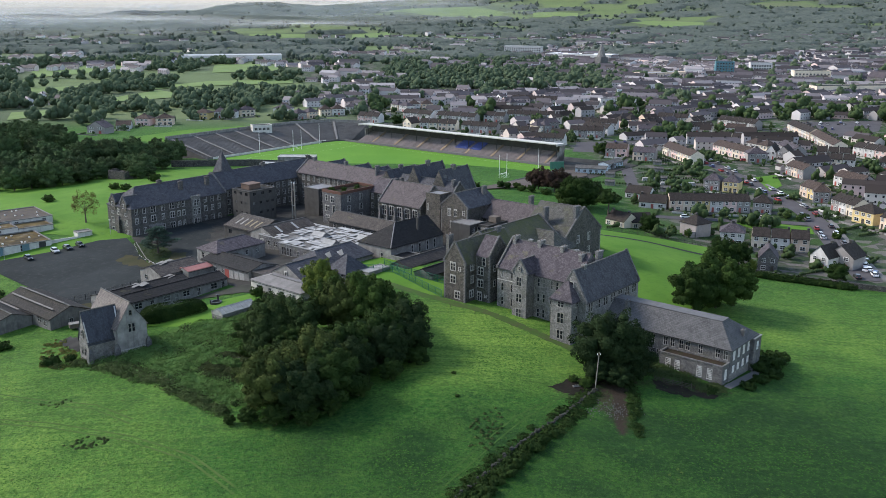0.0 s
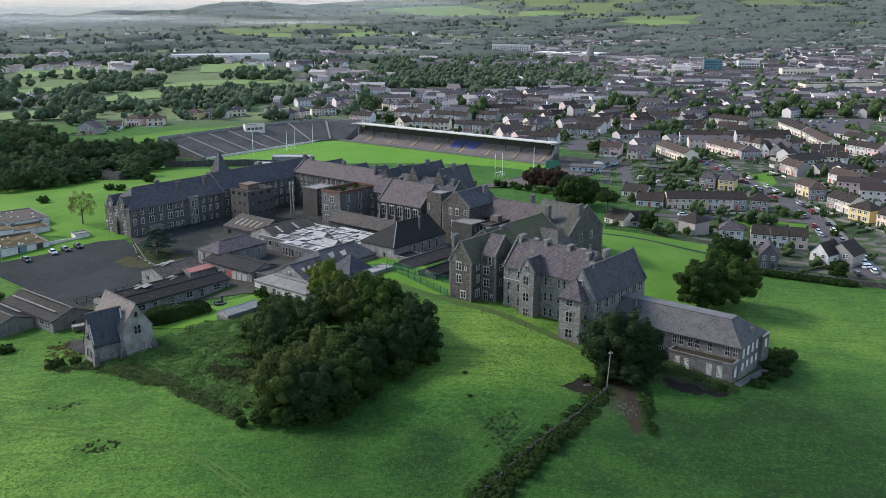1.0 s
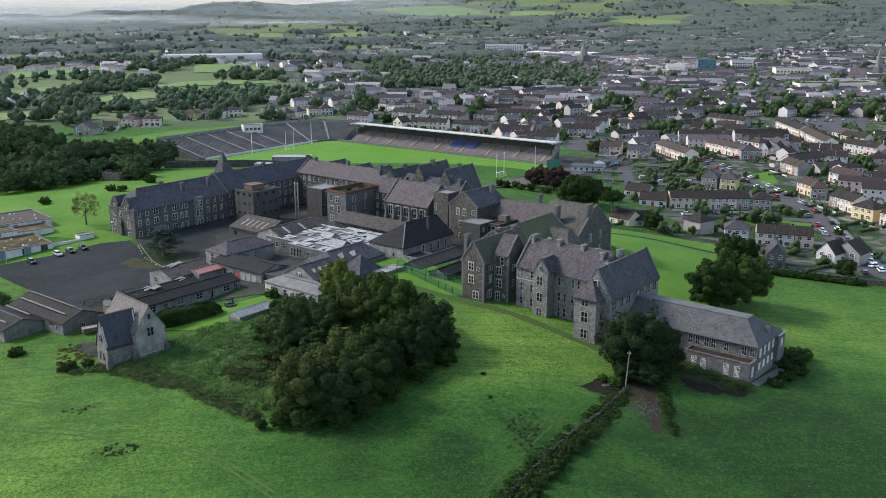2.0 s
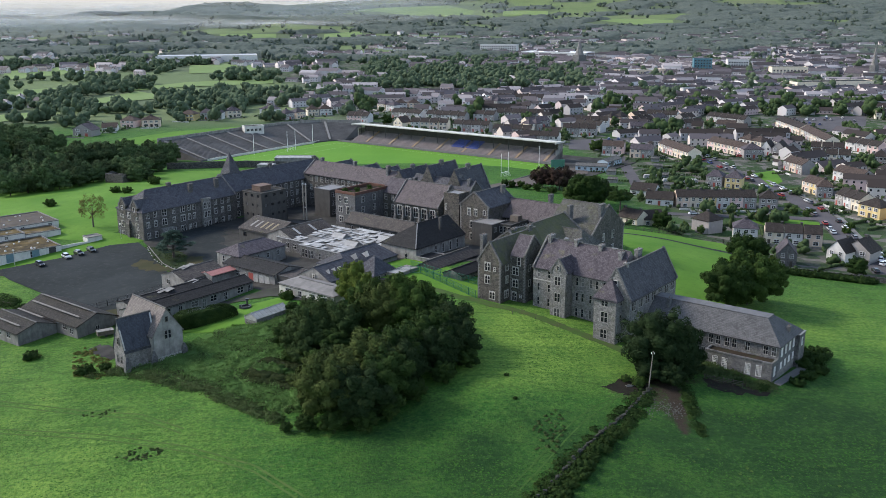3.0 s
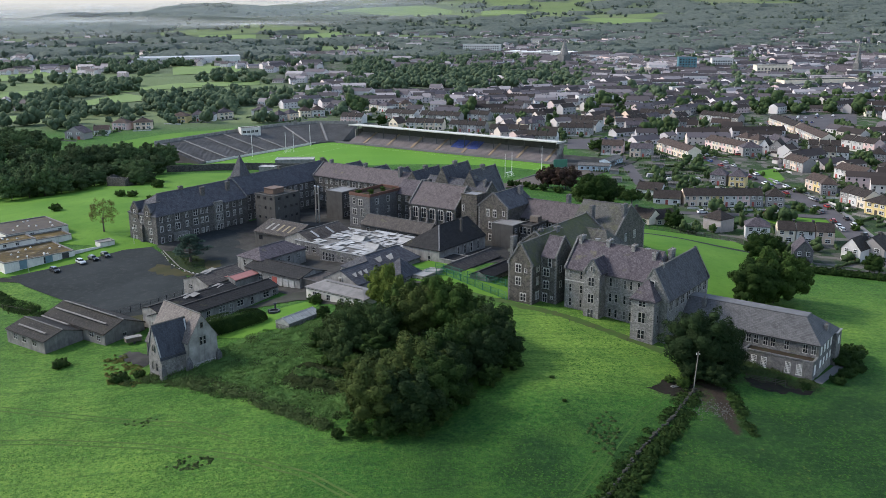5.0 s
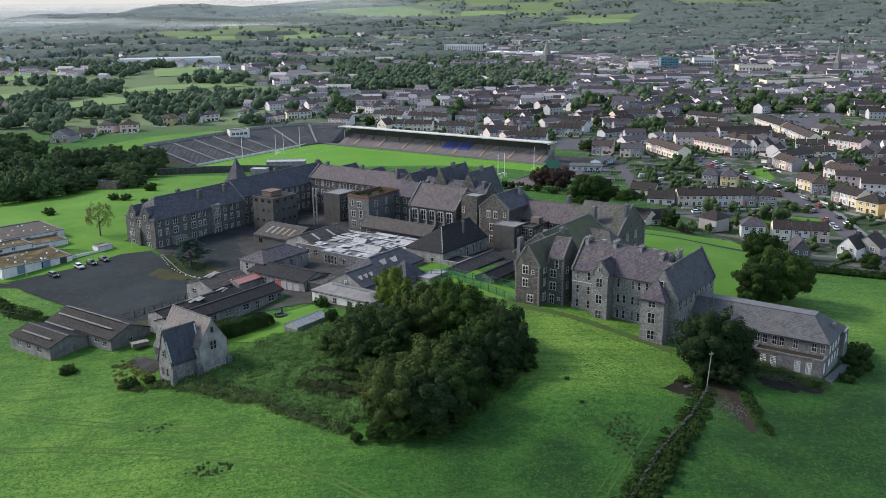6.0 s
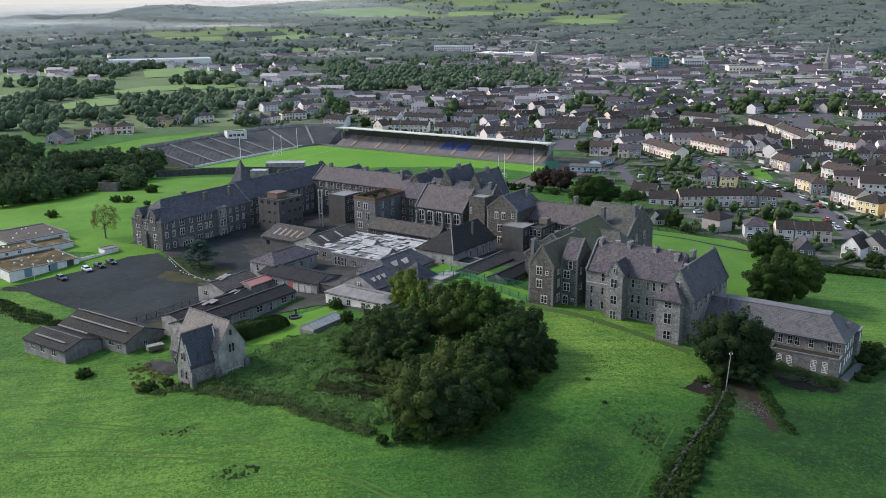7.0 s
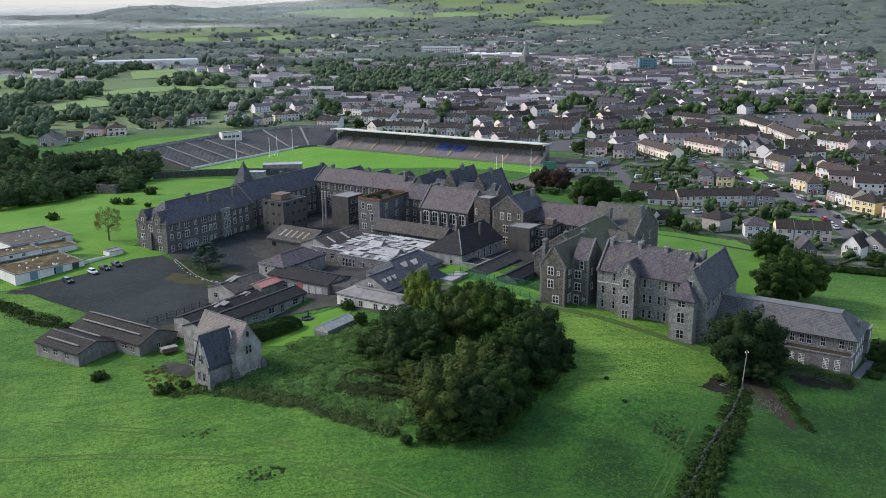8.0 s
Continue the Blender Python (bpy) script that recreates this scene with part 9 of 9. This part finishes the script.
BRIGHT = [(-470, 1240, 80), (-265, 1300, 75), (-240, 1020, 60), (-278, 885, 48), (-325, 735, 40), (-190, 2430, 110), (0, 3700, 260), (670, 2880, 150), (400, 3450, 120), (-430, 2430, 110), (-385, 955, 45), (226, 1530, 70), (139, 1630, 45)]
near_w, far_w = [], []
rw = random.Random(12)
for i in range(60000):
    y = rw.uniform(1450, 4300) if i % 3 else rw.uniform(560, 1500)
    x = rw.uniform(-0.56 * y - 40, 0.56 * y)
    left = x < -0.06 * y
    dens = 0.0
    if left and y > 640 or y > 1450:
        edge, h = plot_of(x, y)
        dens = 0.9 if edge < 0.07 else 0.75 if wood_share(x, y) else 0.03
    elif y > 600:
        k = noise.noise((x / 130, y / 130, 4.0)) + 0.5 * noise.noise((x / 40, y / 40, 6.0))
        dens = 0.5 if k > 0.20 else 0.06
    if -70 < x < 200 and 950 < y < 1500:
        dens = 0.85
    if 190 < x < 320 and 780 < y < 900 or -420 < x < -150 and 720 < y < 820:
        dens = max(dens, 0.6)
    if len(near_w if y < 1450 else far_w) >= (2500 if y < 1450 else 5200) or rw.random() > dens or any((x - a) ** 2 + (y - b) ** 2 < c * c or y < 1500 and (x - a) ** 2 + (y - b + 70) ** 2 < c * c * 0.7 for a, b, c in BRIGHT) or on_road(x, y):
        continue
    if y < 750 and (-250 < x < 110 and y < 690 or x < -205 and 600 < y < 660 or -250 < x < -70 and rw.random() < 0.8):
        continue
    if y < 1400 and not free(x, y, 8 if left else 7):
        continue
    R = rw.uniform(3.4, 7.8) * (1.0 if y < 1500 else 1.2)
    (near_w if y < 1450 else far_w).append((x, y, R, R * rw.uniform(1.3, 1.9)))
near_w += GARDEN_TREES


def canopy(name, label):
    """The close woods of the hills: one uneven sheet of tree tops, lowered to the ground along its edges."""
    rng = random.Random(21)
    rows, y = [], 1450.0
    while y < 4400:
        step = 8 + (y - 1450) * 0.0028
        n = int(1.2 * y / step)
        rows.append((y, step, n))
        y += step * 1.2
    verts, faces, index = [], [], {}
    cols = int(1.2 * 1450 / 8)
    keep = {}
    for j, (y, step, n) in enumerate(rows):
        for i in range(cols + 1):
            x = (i / cols - 0.5) * 1.2 * y
            keep[i, j] = wood_share(x, y) > 0.5 and plot_of(x, y)[0] > 0.02 and not any((x - a) ** 2 + (y - b) ** 2 < c * c for a, b, c in BRIGHT)
    for j, (y, step, n) in enumerate(rows):
        for i in range(cols + 1):
            if not keep[i, j]:
                continue
            inner = all(keep.get((i + p, j + q), False) for p in (-1, 0, 1) for q in (-1, 0, 1))
            x = (i / cols - 0.5) * 1.2 * y + rng.uniform(-0.35, 0.35) * step
            yy = y + rng.uniform(-0.35, 0.35) * step
            index[i, j] = len(verts)
            verts.append((x, yy, land(x, yy) + (rng.uniform(7.5, 11.0) + 3 * noise.noise((x / 60, yy / 60, 1.7)) if inner else 0.5)))
    for j in range(len(rows) - 1):
        for i in range(cols):
            q = [(i, j), (i + 1, j), (i + 1, j + 1), (i, j + 1)]
            if all(k in index for k in q):
                faces.append(tuple(index[k] for k in q))
    me = bpy.data.meshes.new(name)
    me.from_pydata(verts, [], faces)
    me.polygons.foreach_set("use_smooth", [True] * len(faces))
    n = Nodes("hill_woods")
    at = n.where("World")
    # Tree-top greens greyed and lightened in place of haze over the hills.
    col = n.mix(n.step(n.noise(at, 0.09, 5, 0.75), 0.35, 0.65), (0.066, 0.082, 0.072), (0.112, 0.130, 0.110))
    n.bump(n.noise(at, 0.25, 4, 0.7), 1.0, 3.0)
    me.materials.append(n.done(col, 0.95, spec=0.05))
    return tagged(new(name, me), label, "woods", kind="stuff")


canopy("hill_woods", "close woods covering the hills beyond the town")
for gx, gy in ((80, 440), (84, 462), (88, 486), (108, 452), (112, 478), (116, 500), (104, 428), (118, 520)):
    house_like = free(gx, gy, 9)
    if house_like:
        wing("garden_shed", "small garden shed with a grey sheet roof", -2.2, 2.2, -1.6, 1.6, land(gx, gy) - 0.3, land(gx, gy) + 2.0, land(gx, gy) + 2.6, "u", wall=CEMENT, roof=ROOF_GREY, base=pose(gx, gy, 0, 0, 0, -20), category="shed")
    for i in range(14):
        SHRUBS.append((gx - 9 + 1.3 * i, gy + 6 - 0.3 * i, 0.9))
for k in range(7):
    for i in range(26):
        if (i + 3 * k) % 9:
            SHRUBS.append((92 + 1.25 * i + 2 * k, 418 + 10.5 * k - 0.12 * i, 0.75 + 0.35 * ((i * 7 + k) % 5) / 4))
for k in range(5):
    for i in range(9):
        SHRUBS.append((96 + 9 * k, 400 + 1.4 * i, 0.8))
for gx, gy, gl in ((104, 452, 12), (113, 441, 17)):
    solid("polytunnel", Shape().prism([(-gl / 2, -1.5), (gl / 2, -1.5), (gl / 2, 1.5), (-gl / 2, 1.5)], 0, 1.7, 0.93), SHEET, "long pale plastic garden tunnel", "polytunnel", pose(gx, gy, land(gx, gy), 0, 0, -6))
near_w += [(279 - 0.58 * i, 627 - 3.4 * i, 2.6 + 0.5 * (i % 3), 5.5 + (i % 4) * 0.5) for i in range(26)]
rg = random.Random(31)
for i in range(900):
    x, y = rg.uniform(60, 330), rg.uniform(330, 780)
    if x < 0.55 * y + 20 and town_share(x, y) > 0.9 and not on_road(x, y) and free(x, y, 8.5) and noise.noise((x / 45, y / 45, 11.0)) > 0.0:
        near_w.append((x, y, rg.uniform(1.8, 4.2), rg.uniform(3.5, 7.5)))
for o in [o for o in bpy.data.objects if o.name.startswith("house")]:
    w = o.matrix_basis
    if rg.random() < 0.8:
        q = w @ Vector((rg.uniform(-4, 4), rg.uniform(9, 18) * rg.choice((1, 1, -1)), 0))
        if free(q.x, q.y, 6.5):
            near_w.append((q.x, q.y, rg.uniform(1.4, 2.8), rg.uniform(3, 5)))
    for k in range(3):
        side, off = rg.choice((-1, 1)), rg.uniform(-3, 3)
        for i in range(rg.randrange(4, 11)):
            p = w @ Vector((side * 3.0, (7.5 + 1.3 * i) * (1 if k == 1 else -1), 0)) if k else w @ Vector((-4 + 1.3 * i, 19 + off, 0))
            if free(p.x, p.y, 5.5):
                SHRUBS.append((p.x, p.y, rg.uniform(0.7, 1.25)))
for x, y, w, d, e, r, a in spots:
    if y < 1000:
        for i in range(4):
            SHRUBS.append((x + rg.uniform(-12, 12), y + rg.uniform(8, 14), rg.uniform(0.8, 1.8)))
shrub_forms, near_forms, far_forms = tree_forms(5, 0, 8, 3), tree_forms(8, 6, 34, 1), tree_forms(6, 2, 9, 2)
woods("garden_shrubs", [(x, y, q, q * 1.5) for x, y, q in SHRUBS if y < 900], shrub_forms, "garden shrubs and hedges among the houses", 3, TOWNLEAF)
woods("town_trees", [q for q in near_w if q[1] < 800 and q[0] > -60], near_forms, "trees and hedgerows between the houses", 1, TOWNLEAF)
woods("country_trees", [q for q in near_w if q[1] >= 800 or q[0] <= -60], near_forms, "trees and hedgerows between houses and fields", 4, MIDLEAF_HAZED)
woods("far_woods", far_w, far_forms, "woods and hedgerows reaching to the hills", 2, FARLEAF_HAZED)
